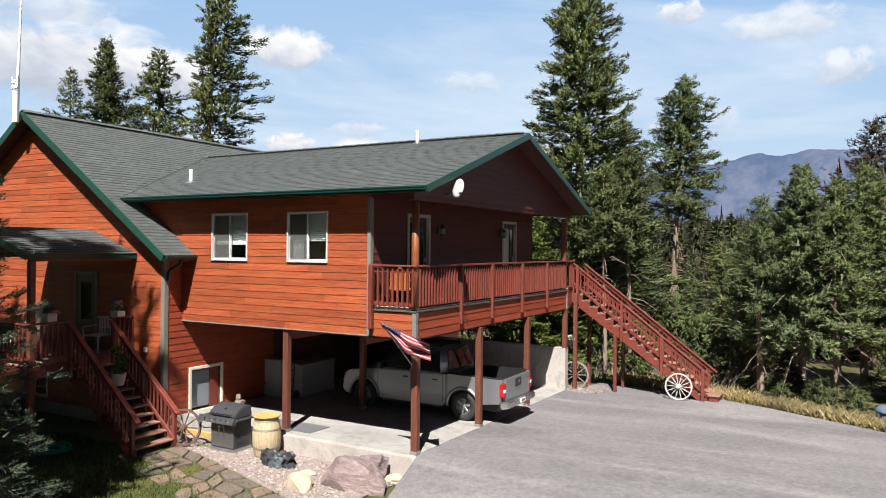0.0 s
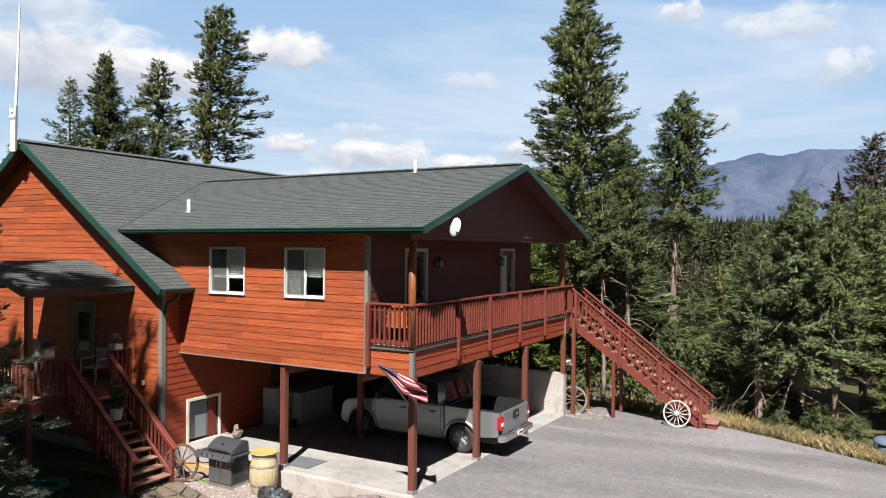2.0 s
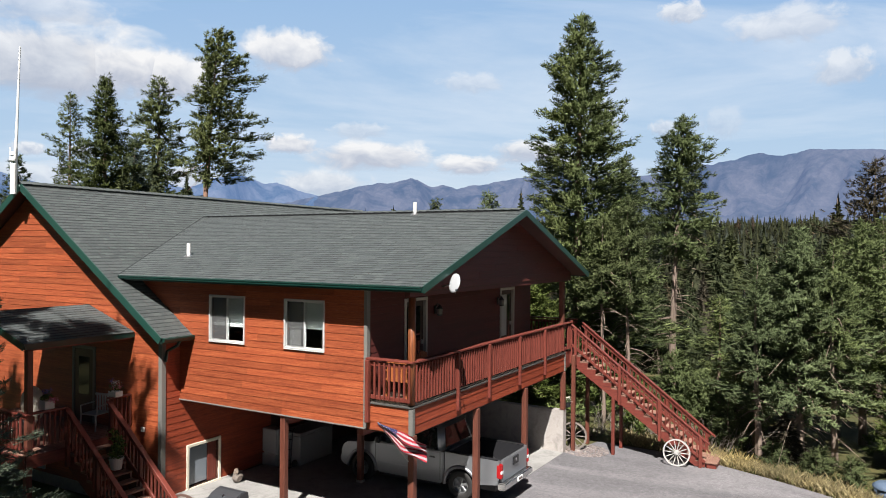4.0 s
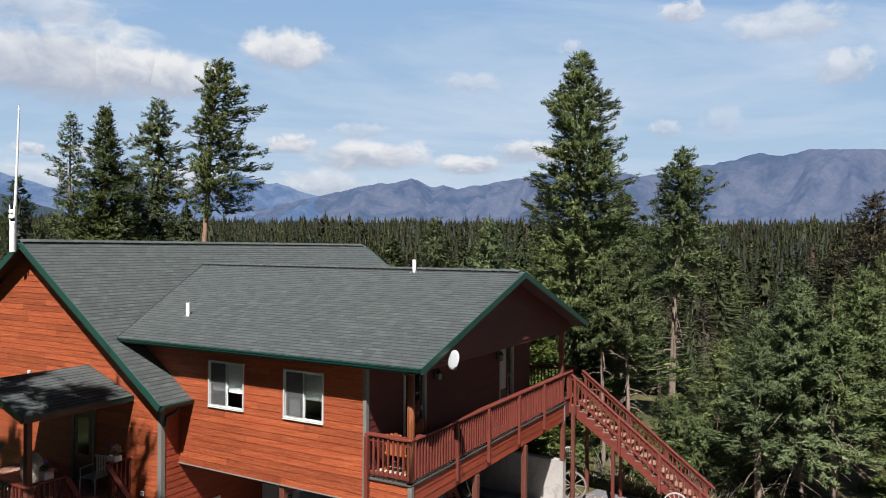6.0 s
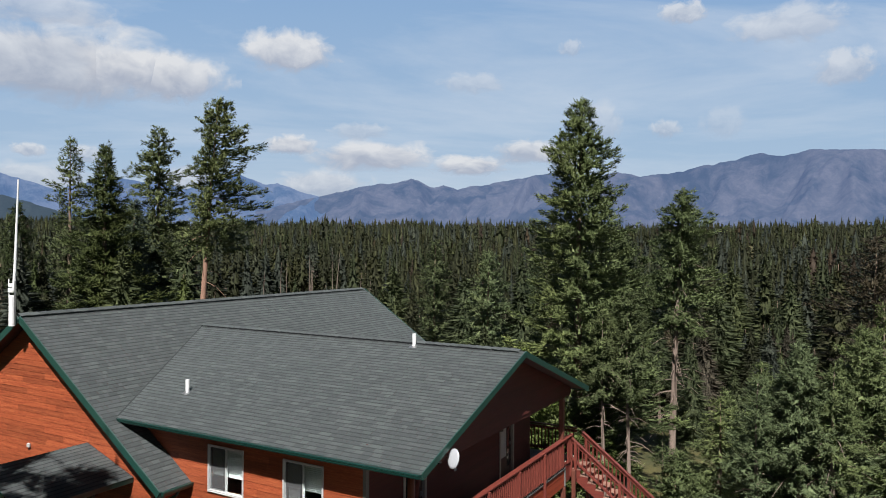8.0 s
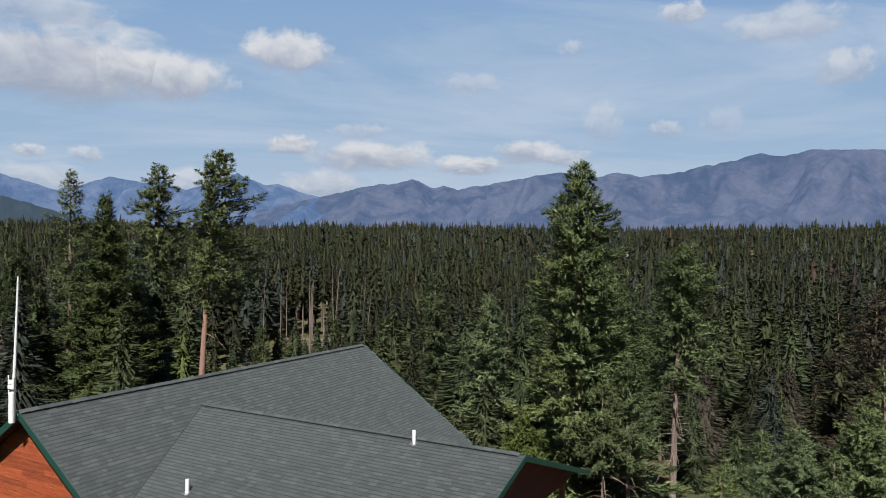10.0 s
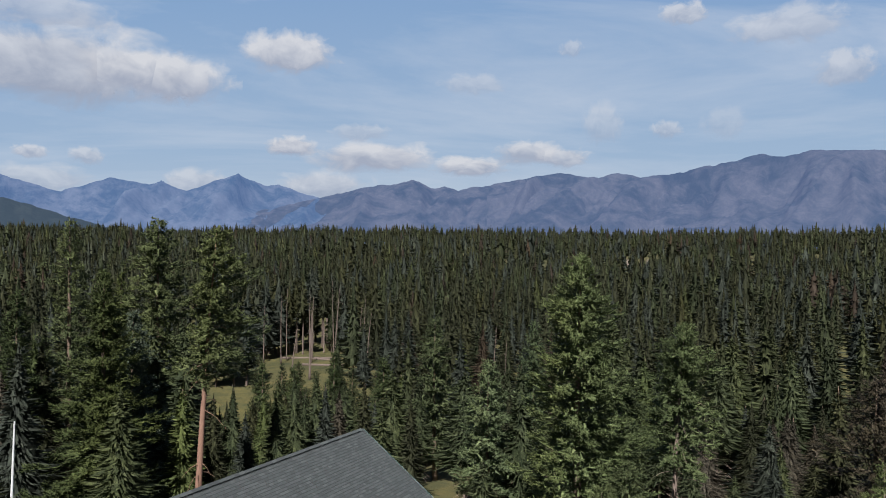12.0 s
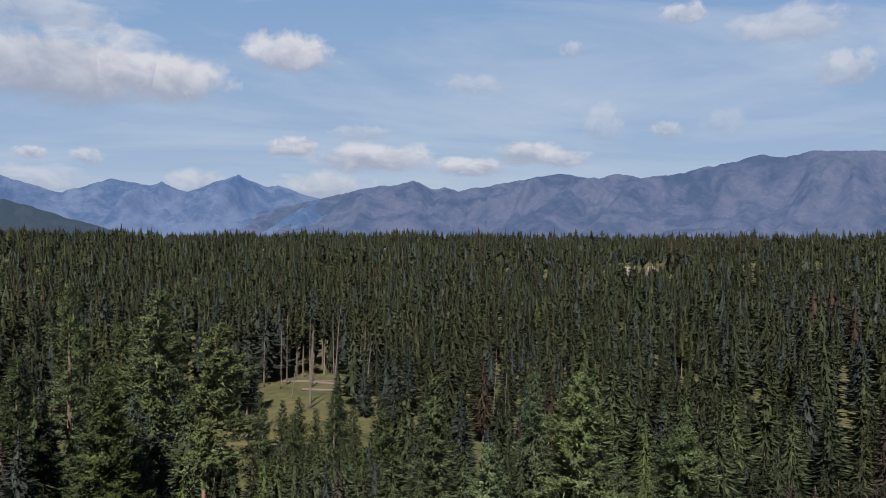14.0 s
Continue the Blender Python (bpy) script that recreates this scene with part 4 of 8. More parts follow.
pl = "square red-stained timber post on the slab"
timber_post(XR + 0.0 - 0.02, Y0 + 0.06, 0.0, 2.44, 0.15, pl)
timber_post(-11.57, Y0 + 0.10, 0.0, 2.42, 0.15, pl)
timber_post(-7.97, 16.12, -0.07, 2.42, 0.15, pl)
timber_post(-7.97, 19.23, -0.13, 2.42, 0.15, pl)
timber_post(-7.97, 22.44, 1.16, 2.42, 0.15, "square red-stained timber post on the concrete wall", False)
timber_post(-11.62, 16.25, -0.07, 2.42, 0.15, pl)
timber_post(-11.62, 19.6, -0.13, 2.42, 0.15, pl)
log_post = thing("log_post", "rough orange-brown peeled log post that carries the gable", "post", at=(XR - 0.05, Y0 + 0.05, DZ + 0.035))
bm = bmesh.new()
tube(bm, [(XR - 0.05, Y0 + 0.05, DZ + 0.03), (XR - 0.045, Y0 + 0.05, 5.38)], [0.088, 0.08], 12)
part("log", bm, LOG_WOOD, log_post, smooth=True)
timber_post(XR - 0.05, 22.3, DZ + 0.035, 5.38, 0.15, "dark deck post that carries the gable", False)
carport_beam = tagged(bar("carport_beam", (-9.4, Y0 + 0.2, 2.30), (-9.4, 22.4, 2.30), 0.12, 0.18, RED_Y), "dark timber beam under the deck", "beam", kind="structure")
tagged(bar("carport_beam_inner", (-11.6, Y0 + 0.2, 2.29), (-11.6, 22.4, 2.29), 0.12, 0.22, RED_Y), "dark timber beam under the wing", "beam", kind="structure")


# ---- stairs ----
def staircase(name, label, x0, z0, x1, z1, ya, yb, steps, rail_h, posts, floor_z):
    """A straight flight down towards +x between two sides ya (near) and yb (far)."""
    e = thing(name, label, "stairs", at=(x0, ya, z1))
    run, rise = (x1 - x0) / (steps - 1), (z0 - z1) / steps
    slope = (z1 - z0) / (x1 - x0)
    for y in (ya, yb):
        bm = bmesh.new()
        poly = [(x0, z0 - 0.10)]
        for k in range(steps - 1):
            poly += [(x0 + k * run, z0 - (k + 1) * rise - 0.045 + 0.0), (x0 + (k + 1) * run, z0 - (k + 1) * rise - 0.045)]
        poly += [(x1, z1), (x1 - 0.30, z1), (x0, z0 - 0.52)]
        prism(bm, poly, 1, y - 0.025, y + 0.025)
        part("stringer", bm, RED_X, e)
    for k in range(steps - 1):
        z = z0 - (k + 1) * rise
        bm = bmesh.new()
        cube(bm, x0 + k * run - 0.015, x0 + k * run + run * 0.5 - 0.006, ya - 0.03, yb + 0.03, z - 0.04, z, 0.006)
        cube(bm, x0 + k * run + run * 0.5 + 0.002, x0 + (k + 1) * run + 0.02, ya - 0.03, yb + 0.03, z - 0.04, z, 0.006)
        part("tread", bm, TREAD, e)
    for y, out in ((ya, -1), (yb, 1)):
        yo = y + out * 0.05
        for hh, w, t in ((rail_h, 0.13, 0.04), (rail_h - 0.10, 0.04, 0.09), (0.16, 0.04, 0.09)):
            bar("handrail" if hh == rail_h else "rail", (x0 - 0.02, yo, z0 + hh), (x1 + (0.14 if hh == rail_h else 0), yo, z0 + hh + slope * (x1 - x0 + (0.14 if hh == rail_h else 0))), w, t, RED_X, e)
        nb = int((x1 - x0) / 0.135)
        bal = baluster_mesh(0.04, rail_h - 0.2)
        for k in range(nb):
            x = x0 + 0.1 + k * 0.135
            add_baluster(e, x, yo + out * 0.035, z0 + slope * (x - x0) + 0.12, bal)
        for p in posts:
            x = x0 + (x1 - x0) * p
            zt = z0 + slope * (x - x0)
            bottom = z1 if p > 0.97 else zt - 0.42
            box("newel_post", x - 0.045, x + 0.045, yo + out * 0.03 - 0.045, yo + out * 0.03 + 0.045, bottom, zt + rail_h, RED_Z, e)
    return e


deck_stairs = staircase("deck_stairs", "long straight red-stained timber stairs down to the driveway", -7.86, DZ + 0.035, -3.62, -0.19, 23.05, 24.0, 17, 0.83, (0.03, 0.38, 0.68, 0.97), 0)
box("bottom_step", -3.62, -3.26, 23.0, 24.05, -0.06, -0.02, TREAD, deck_stairs)
box("bottom_riser", -3.58, -3.30, 23.04, 24.01, -0.24, -0.062, RED_X, deck_stairs)
for y in (23.05, 24.0):
    box("support_post", -6.52, -6.42, y - 0.05, y + 0.05, -0.26, 1.62, RED_Z, deck_stairs)
timber_post(-7.72, 24.25, -0.4, 2.95, 0.12, "square red-stained post under the landing", False)
timber_post(-7.72, 22.75, -0.25, 2.95, 0.12, "square red-stained post under the landing", False)

# ---- entry porch ----
PZ = 1.60
porch = thing("porch", "red-stained timber entry porch before the front door", "porch", at=(-18.2, 11.0, PZ))
for k in range(19):
    y = 9.62 + k * 0.147
    box("deck_board", -21.4, -16.25, y, y + 0.138, PZ - 0.036, PZ, DECK_Y if False else TREAD, porch)
box("rim_joist", -21.4, -16.22, 9.56, 9.61, PZ - 0.30, PZ - 0.005, RED_X, porch)
box("rim_joist", -16.24, -16.19, 9.62, 12.38, PZ - 0.30, PZ - 0.005, RED_Y, porch)
for x, y in ((-16.3, 9.72), (-16.3, 12.2), (-19.2, 9.72)):
    box("support_post", x - 0.07, x + 0.07, y - 0.07, y + 0.07, -0.5, PZ - 0.3, RED_Z, porch)
porch_rail = thing("porch_railing", "dark red timber railing round the porch", "railing", at=(-16.25, 9.65, PZ))
box("cap_rail", -21.4, -16.15, 9.58, 9.72, 2.53, 2.57, RED_X, porch_rail)
box("rail", -21.4, -16.2, 9.63, 9.67, 1.70, 1.78, RED_X, porch_rail)
box("rail", -21.4, -16.2, 9.63, 9.67, 2.44, 2.52, RED_X, porch_rail)
PBAL = baluster_mesh(0.042, 0.74)
for k in range(36):
    add_baluster(porch_rail, -16.4 - k * 0.14, 9.61, 1.76, PBAL)
box("cap_rail", -16.32, -16.18, 9.73, 10.62, 2.53, 2.57, RED_Y, porch_rail)
for k in range(7):
    add_baluster(porch_rail, -16.22, 9.8 + k * 0.13, 1.76, PBAL)
box("cap_rail", -16.32, -16.18, 11.74, 12.38, 2.53, 2.57, RED_Y, porch_rail)
box("rail", -16.27, -16.23, 11.78, 12.38, 1.70, 1.78, RED_Y, porch_rail)
for k in range(5):
    add_baluster(porch_rail, -16.22, 11.85 + k * 0.13, 1.76, PBAL)
porch_stairs = staircase("porch_stairs", "red-stained timber stairs from the porch to the path", -16.2, PZ, -13.85, -0.36, 10.68, 11.68, 11, 0.90, (0.02, 0.5, 0.985), 0)
porch_roof = thing("porch_roof", "small shingled gable roof over the porch", "roof", at=(-18.0, 11.0, 4.2))
PR_Y, PE_X, PE_Z, PRX, PRZ = 9.52, -16.12, 4.19, -18.0, 4.82
for sign in (1, -1):
    xe = PRX + sign * (PE_X - PRX)
    slab_roof("roof_deck", [(PRX, PR_Y, PRZ), (PRX, 12.41, PRZ), (xe, 12.41, PE_Z), (xe, PR_Y, PE_Z)], 0.09, SOFFIT, porch_roof)
    down = Vector((xe - PRX, 0, PE_Z - PRZ))
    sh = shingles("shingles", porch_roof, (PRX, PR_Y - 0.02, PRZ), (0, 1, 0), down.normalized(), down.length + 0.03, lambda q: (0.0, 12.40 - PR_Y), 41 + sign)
    bar("rake_board", (PRX, PR_Y - 0.012, PRZ - 0.08), (xe, PR_Y - 0.012, PE_Z - 0.08), 0.03, 0.17, GREEN_DARK, porch_roof, "green rake board")
    bar("fascia", (xe, PR_Y, PE_Z - 0.07), (xe, 12.40, PE_Z - 0.07), 0.035, 0.14, GREEN_DARK, porch_roof, "green fascia")
timber_post(-16.28, 9.72, PZ, 4.02, 0.14, "dark timber post that carries the porch roof", False)
timber_post(-19.75, 9.72, PZ, 4.02, 0.14, "dark timber post that carries the porch roof", False)
bar("porch_beam", (-16.28, 9.66, 4.06), (-16.28, 12.38, 4.06), 0.10, 0.12, RED_Y, porch_roof)
pd = thing("door_3", "dark front door with an oval glass light in a pale frame", "door", at=(PD[0], YG, PZ))
pd["kind"] = "structure"
bm = bmesh.new()
for a in ((PD[0] - 0.02, PD[0] + 0.08, PZ, PD[3]), (PD[1] - 0.08, PD[1] + 0.02, PZ, PD[3]), (PD[0] + 0.08, PD[1] - 0.08, PD[3] - 0.08, PD[3])):
    cube(bm, a[0], a[1], YG - 0.05, YG - 0.002, a[2], a[3], 0.006)
part("door_frame", bm, GREY_TRIM, pd)
dl = box("door_leaf", PD[0] + 0.08, PD[1] - 0.08, YG - 0.03, YG - 0.004, PZ, PD[3] - 0.08, DOOR_BROWN, pd)
g = box("pane", PD[0] + 0.26, PD[1] - 0.24, YG - 0.036, YG - 0.031, PZ + 0.75, PD[3] - 0.3, DARK_GLASS, None, bev=0)
g.parent = dl


# ---- trees ----
def sprays(rng, h, r, base, n, tuft, per, blade, width, lean_up=0.5, power=0.85, ragged=0.25, gap=0.0, bias=(0.0, 0.0), core=1.0):
    """Needles of one conifer that stands at the origin: boughs in rising tiers, each set with twigs on both sides, each twig a folded
    frond fringed with fine blades. tuft: spacing of twigs; per: blades a twig; bias: bearing and strength of a one-sided crown."""
    u = ((np.arange(n) + rng.random(n)) / n) ** 0.95
    az = np.arange(n) * 2.39996 + rng.normal(0, 0.4, n)
    lumps = 1 + 0.18 * np.sin(u * 19 + 3 * r + 2 * np.sin(az)) + 0.10 * np.sin(az * 3 + u * 41)
    ln = r * ((1 - u) ** power * np.clip(0.70 + u * 2.4, 0, 1) * lumps * (1 - 0.35 * np.clip(u * 8 - 7, 0, 1)) + 0.02) * np.clip(rng.normal(0.95, 0.06 + ragged * 0.55, n), 0.35, 1.4)
    if gap:
        ln *= np.where(np.sin(u * 23 + az) > 1 - 2 * gap, 0.5, 1.0)
    if bias[1]:
        ln *= 1 + bias[1] * np.cos(az - bias[0])
    zb = base + (h - base) * u
    rise = -0.20 + lean_up * u * (1.35 - u) + rng.normal(0, 0.12, n)
    axis = np.stack([np.cos(az), np.sin(az), np.zeros(n)], 1)

    def along(i, t):
        p = axis[i] * (t * ln[i])[:, None]
        p[:, 2] = zb[i] + ln[i] * (rise[i] * t - 0.18 * t ** 2 + 0.22 * t ** 4)
        return p
    # twigs
    m = 3 + np.ceil(ln / tuft * 2.3).astype(int)
    i = np.repeat(np.arange(n), m)
    k = len(i)
    d, L = axis[i], ln[i]
    side = np.stack([-d[:, 1], d[:, 0], np.zeros(k)], 1)
    t = rng.random(k) ** 0.7 * 0.86 + 0.14
    root = along(i, t) + rng.normal(0, 1, (k, 3)) * (0.22 * tuft, 0.22 * tuft, 0.36 * tuft)
    fl = np.clip(0.42 * L * (1.2 - t), 1.0 * blade, 3.2 * blade) * rng.uniform(0.7, 1.25, k)
    turn = rng.uniform(-1, 1, k) * (1.25 - 0.85 * t)
    fd = d * 0.9 + side * turn[:, None] + rng.normal(0, 0.14, (k, 3))
    fd[:, 2] += 0.16 + 0.22 * u[i] * t - 0.10 * np.abs(turn)
    fd /= np.linalg.norm(fd, axis=1)[:, None]
    flat = np.cross(fd, np.array([0, 0, 1.0]))
    flat /= np.linalg.norm(flat, axis=1)[:, None] + 1e-9
    hang = np.cross(flat, fd)
    w = np.clip(0.15 * fl, width, 2.6 * width)[:, None]
    mid = root + fd * (fl * 0.45)[:, None]
    tip = root + fd * fl[:, None]
    roll = rng.normal(0, 0.35, k)[:, None]
    ac = flat * np.cos(roll) + hang * np.sin(roll)
    droop = hang * w * 0.45
    fans = np.concatenate([np.stack([root, mid + ac * w - droop, tip], 1), np.stack([root, tip, mid - ac * w - droop], 1)])
    # blades along each twig
    j = np.repeat(np.arange(k), per)
    q = len(j)
    v = rng.random(q) ** 0.8
    p = root[j] + fd[j] * (fl[j] * v)[:, None] + rng.normal(0, 0.17, (q, 3)) * blade
    way = fd[j] * 0.8 + rng.normal(0, 0.40, (q, 3))
    way[:, 2] += 0.12
    lb = blade * rng.uniform(0.6, 1.2, q) * (1.1 - 0.35 * v)
    wb = width * rng.uniform(0.6, 1.2, q)
    # broad inner sprays that close the crown round the stem
    c = int(core * n * 4)
    o = rng.integers(0, n, c)
    inner = along(o, rng.random(c) * 0.55) + rng.normal(0, 0.08, (c, 3)) * ln[o][:, None]
    turn = axis[o] * 0.7 + rng.normal(0, 0.5, (c, 3))
    # leading shoot
    e = 7
    top = np.zeros((e, 3))
    top[:, 2] = h - rng.uniform(0.0, 0.03 * h + 0.15, e)
    lead = rng.normal(0, 0.18, (e, 3)) + (0, 0, 1)
    p, way = np.concatenate([p, inner, top]), np.concatenate([way, turn, lead])
    lb = np.concatenate([lb, np.clip(0.45 * ln[o], 0.8 * blade, 2.6 * blade), np.full(e, 1.8 * blade)])
    wb = np.concatenate([wb, np.clip(0.12 * ln[o], width, 3.0 * width), np.full(e, width)])[:, None]
    way /= np.linalg.norm(way, axis=1)[:, None]
    across = np.cross(way, np.array([0, 0, 1.0]))
    across /= np.linalg.norm(across, axis=1)[:, None] + 1e-9
    up = np.cross(across, way)
    roll = rng.normal(0, 0.6, len(p))[:, None]
    ac = across * np.cos(roll) + up * np.sin(roll)
    return np.concatenate([np.stack([p + ac * wb, p - ac * wb, p + way * lb[:, None]], 1), fans])


def crown_normals(q, rng, up=0.55):
    """Which way the needles of a crown round the z axis face on the whole: outwards and a little up."""
    c = q.mean(1)
    rho = np.hypot(c[:, 0], c[:, 1]) + 1e-6
    o = np.stack([c[:, 0] / rho, c[:, 1] / rho, np.full(len(c), up)], 1) + rng.normal(0, 0.28, (len(c), 3))
    return o / np.linalg.norm(o, axis=1)[:, None]


def blades(name, quads, material, parent=None, which=None, outward=None, share=0.6):
    """One mesh of loose blades of three or four corners; outward: the way each one's tuft of needles faces, for soft shading."""
    q = np.asarray(quads, np.float32)
    c = q.shape[1]
    n = len(q)
    if outward is not None:
        g = np.cross(q[:, 1] - q[:, 0], q[:, 2] - q[:, 0])
        g /= np.linalg.norm(g, axis=1)[:, None] + 1e-12
        flip = (g * outward).sum(1) < 0
        q[flip] = q[flip][:, ::-1]
        g[flip] *= -1
        soft = g * (1 - share) + outward * share
        soft /= np.linalg.norm(soft, axis=1)[:, None] + 1e-12
    me = bpy.data.meshes.new(name)
    me.vertices.add(n * c)
    me.vertices.foreach_set("co", q.ravel())
    me.loops.add(n * c)
    me.loops.foreach_set("vertex_index", np.arange(n * c, dtype=np.int32))
    me.polygons.add(n)
    me.polygons.foreach_set("loop_start", np.arange(0, n * c, c, dtype=np.int32))
    me.update(calc_edges=True)
    for m in material if isinstance(material, (list, tuple)) else (material,):
        me.materials.append(m)
    if which is not None:
        me.polygons.foreach_set("material_index", np.asarray(which, np.int32))
    if outward is not None:
        me.normals_split_custom_set_from_vertices(np.repeat(soft, c, axis=0).tolist())
    ob = new(name, me)
    if parent:
        ob.parent = parent
    return ob


def trunk_mesh(h, r0, rng, lean=(0, 0), seg=8):
    bm = bmesh.new()
    pts, rad = [], []
    for k in range(9):
        f = k / 8
        pts.append((lean[0] * f + 0.06 * math.sin(f * 5 + r0 * 9), lean[1] * f + 0.05 * math.cos(f * 4), -0.6 + (h + 0.6) * f))
        rad.append(max(0.015, r0 * (1.25 if k == 0 else 1) * (1 - f) ** 0.8))
    tube(bm, pts, rad, seg)
    return bm


def dead_limbs(bm, rng, lo, hi, n, length, lean=(0, 0), h=10):
    for _ in range(n):
        z = rng.uniform(lo, hi)
        a = rng.uniform(0, math.tau)
        L = length * rng.uniform(0.4, 1.1)
        f = z / h
        p = Vector((lean[0] * f, lean[1] * f, z))
        d = Vector((math.cos(a), math.sin(a), rng.uniform(-0.5, 0.15)))
        tube(bm, [p, p + d * L * 0.5, p + d * L + Vector((0, 0, -0.25 * L))], [0.022, 0.014, 0.004], 4, False)


def conifer(name, x, y, top, r, label, needles, seed, crown=0.12, bark=None, n=150, tuft=0.24, per=9, blade=0.19, width=0.026, lean=(0, 0), ragged=0.25, power=0.85, limbs=14, gap=0.0, trunk_r=None, foot=None, lean_up=0.5, bias=(0.0, 0.0), core=1.0):
    z0 = float(land(x, y)) if foot is None else foot
    h = top - z0
    e = thing(name, label, "tree", at=(x, y, z0))
    rng = np.random.default_rng(seed)
    bm = trunk_mesh(h * 0.985, trunk_r or 0.013 * h + 0.05, rng, lean)
    dead_limbs(bm, random.Random(seed), h * max(0.06, crown * 0.4), h * (crown + 0.25), limbs, r * 0.8, lean, h)
    t = part("trunk", bm, bark or BARK, None, smooth=True)
    t.parent = e
    q = sprays(rng, h, r, h * crown, n, tuft * 1.05, per, blade, width * 0.70, lean_up, power, ragged, gap, bias, core * 1.8)
    face = crown_normals(q, rng)
    f = (q[:, :, 2:3] / h)
    q[:, :, :2] += f * np.array(lean)
    blades("crown", q, needles, e, outward=face)
    return e


conifer("tall_fir", -10.25, 30.7, 16.75, 3.3, "tall dense green fir behind the deck stairs", VERGE_FIR, 101, 0.06, n=420, tuft=0.22, per=10, ragged=0.25, power=0.56, lean_up=0.75, width=0.034)
conifer("fir_tree", -7.75, 37.6, 13.15, 2.25, "fir with a long bare pale trunk and ragged crown", VERGE_FIR, 102, 0.50, PALE_BARK, 165, 0.25, 11, lean=(0.55, 0.5), gap=0.08, limbs=64, power=0.45, trunk_r=0.2, ragged=0.3, lean_up=0.7, width=0.036)
conifer("fir_tree", -9.9, 36.3, 11.0, 1.7, "slender green fir among taller trees", FIR, 103, 0.40, PALE_BARK, 150, 0.26, 9, limbs=40, power=0.45, width=0.036)
conifer("fir_tree", -1.2, 25.7, 7.1, 2.6, "young pale green fir beside the driveway verge", PALE_FIR, 104, 0.26, PALE_BARK, limbs=34, trunk_r=0.15, n=240, tuft=0.17, per=11, blade=0.15, width=0.026, lean_up=0.95, power=0.95, ragged=0.16)
conifer("fir_tree", 1.3, 40.5, 10.9, 2.9, "sparse brownish fir at the forest's edge", BROWN_FIR, 105, 0.08, n=150, tuft=0.27, per=9, gap=0.12, ragged=0.35, power=0.5, width=0.034)
conifer("tall_fir", -30.5, 27.0, 18.1, 2.0, "tall ragged fir with a bare reddish trunk", FIR, 106, 0.58, RED_BARK, 150, 0.26, 11, gap=0.10, power=0.42, ragged=0.28, trunk_r=0.25, limbs=16, lean=(1.1, 0.6), bias=(0.51, 0.45), core=0.8, width=0.042, blade=0.20)
conifer("tall_fir", -35.8, 25.5, 15.75, 3.5, "dense pointed green fir behind the house", WOOD_FIR, 107, 0.05, n=360, tuft=0.25, per=9, power=0.80, width=0.04, blade=0.22)
conifer("tall_fir", -45.2, 36.6, 19.1, 3.2, "tall layered dark fir behind the house", FIR, 108, 0.12, n=220, tuft=0.30, per=11, blade=0.25, width=0.05, ragged=0.36, gap=0.12, power=0.36)
conifer("tall_fir", -57.6, 37.6, 19.3, 2.3, "slim open-branched fir behind the house", FIR, 109, 0.12, n=180, tuft=0.34, per=9, blade=0.27, width=0.05, ragged=0.36, gap=0.06, power=0.42, core=0.5)
conifer("spruce_tree", -38.1, 29.1, 13.0, 2.9, "blue-green spruce between taller firs", SPRUCE, 110, 0.05, n=240, tuft=0.27, per=9, power=0.7, width=0.042, blade=0.22)
conifer("fir_tree", -19.6, 40.9, 9.9, 2.6, "pale green fir standing behind the roof", PALE_FIR, 111, 0.08, n=170, tuft=0.28, per=9, power=0.6, width=0.042, blade=0.22)
conifer("fir_tree", -32.03, 55.56, 10.7, 2.6, "ragged fir with a dry bare top", FIR, 112, 0.10, n=150, tuft=0.32, per=9, blade=0.26, width=0.05, gap=0.10, ragged=0.35, power=0.5)
conifer("fir_tree", -4.2, 31.2, 4.4, 1.2, "small green fir at the forest's edge", VERGE_FIR, 113, 0.06, n=110, tuft=0.22, per=10)
conifer("fir_tree", -2.9, 31.7, 5.6, 1.5, "young green fir at the forest's edge", VERGE_FIR, 114, 0.10, n=120, tuft=0.22, per=10)
conifer("fir_tree", 0.6, 29.5, 7.4, 2.1, "green fir at the driveway's verge", VERGE_FIR, 115, 0.30, PALE_BARK, limbs=34, n=160, tuft=0.2, per=10, blade=0.17, width=0.03, power=0.7, lean_up=0.8)
conifer("fir_tree", -11.5, 27.3, 6.0, 2.4, "low bright green fir behind the deck", LIVE_FIR, 116, 0.05, n=170, tuft=0.2, per=10, blade=0.17, width=0.03, lean_up=0.7, power=0.7)
conifer("fir_tree", -8.9, 29.6, 4.2, 1.5, "low green fir behind the stairs", LIVE_FIR, 117, 0.10, PALE_BARK, 100, 0.22, 10)
conifer("fir_tree", -40.5, 60.0, 5.8, 2.5, "green fir standing before the glade", WOOD_FIR, 118, 0.10, n=120, tuft=0.36, per=9, blade=0.28, width=0.055, power=0.7)
conifer("fir_tree", -59.6, 62.9, 3.5, 2.2, "green fir standing before the glade", WOOD_FIR, 119, 0.06, n=110, tuft=0.36, per=9, blade=0.28, width=0.055, power=0.7)
conifer("fir_tree", -53.8, 61.6, 3.6, 2.5, "green fir standing before the glade", WOOD_FIR, 125, 0.06, n=110, tuft=0.36, per=9, blade=0.28, width=0.055, power=0.7)
conifer("fir_tree", -54.8, 70.2, 4.2, 2.0, "slim green fir standing before the glade", WOOD_FIR, 126, 0.06, n=110, tuft=0.36, per=9, blade=0.28, width=0.055, power=0.7)
conifer("fir_tree", -28.5, 70.2, 9.4, 2.5, "light green fir in the wood below the house", PALE_FIR, 127, 0.08, n=130, tuft=0.38, per=9, blade=0.3, width=0.055, power=0.7)
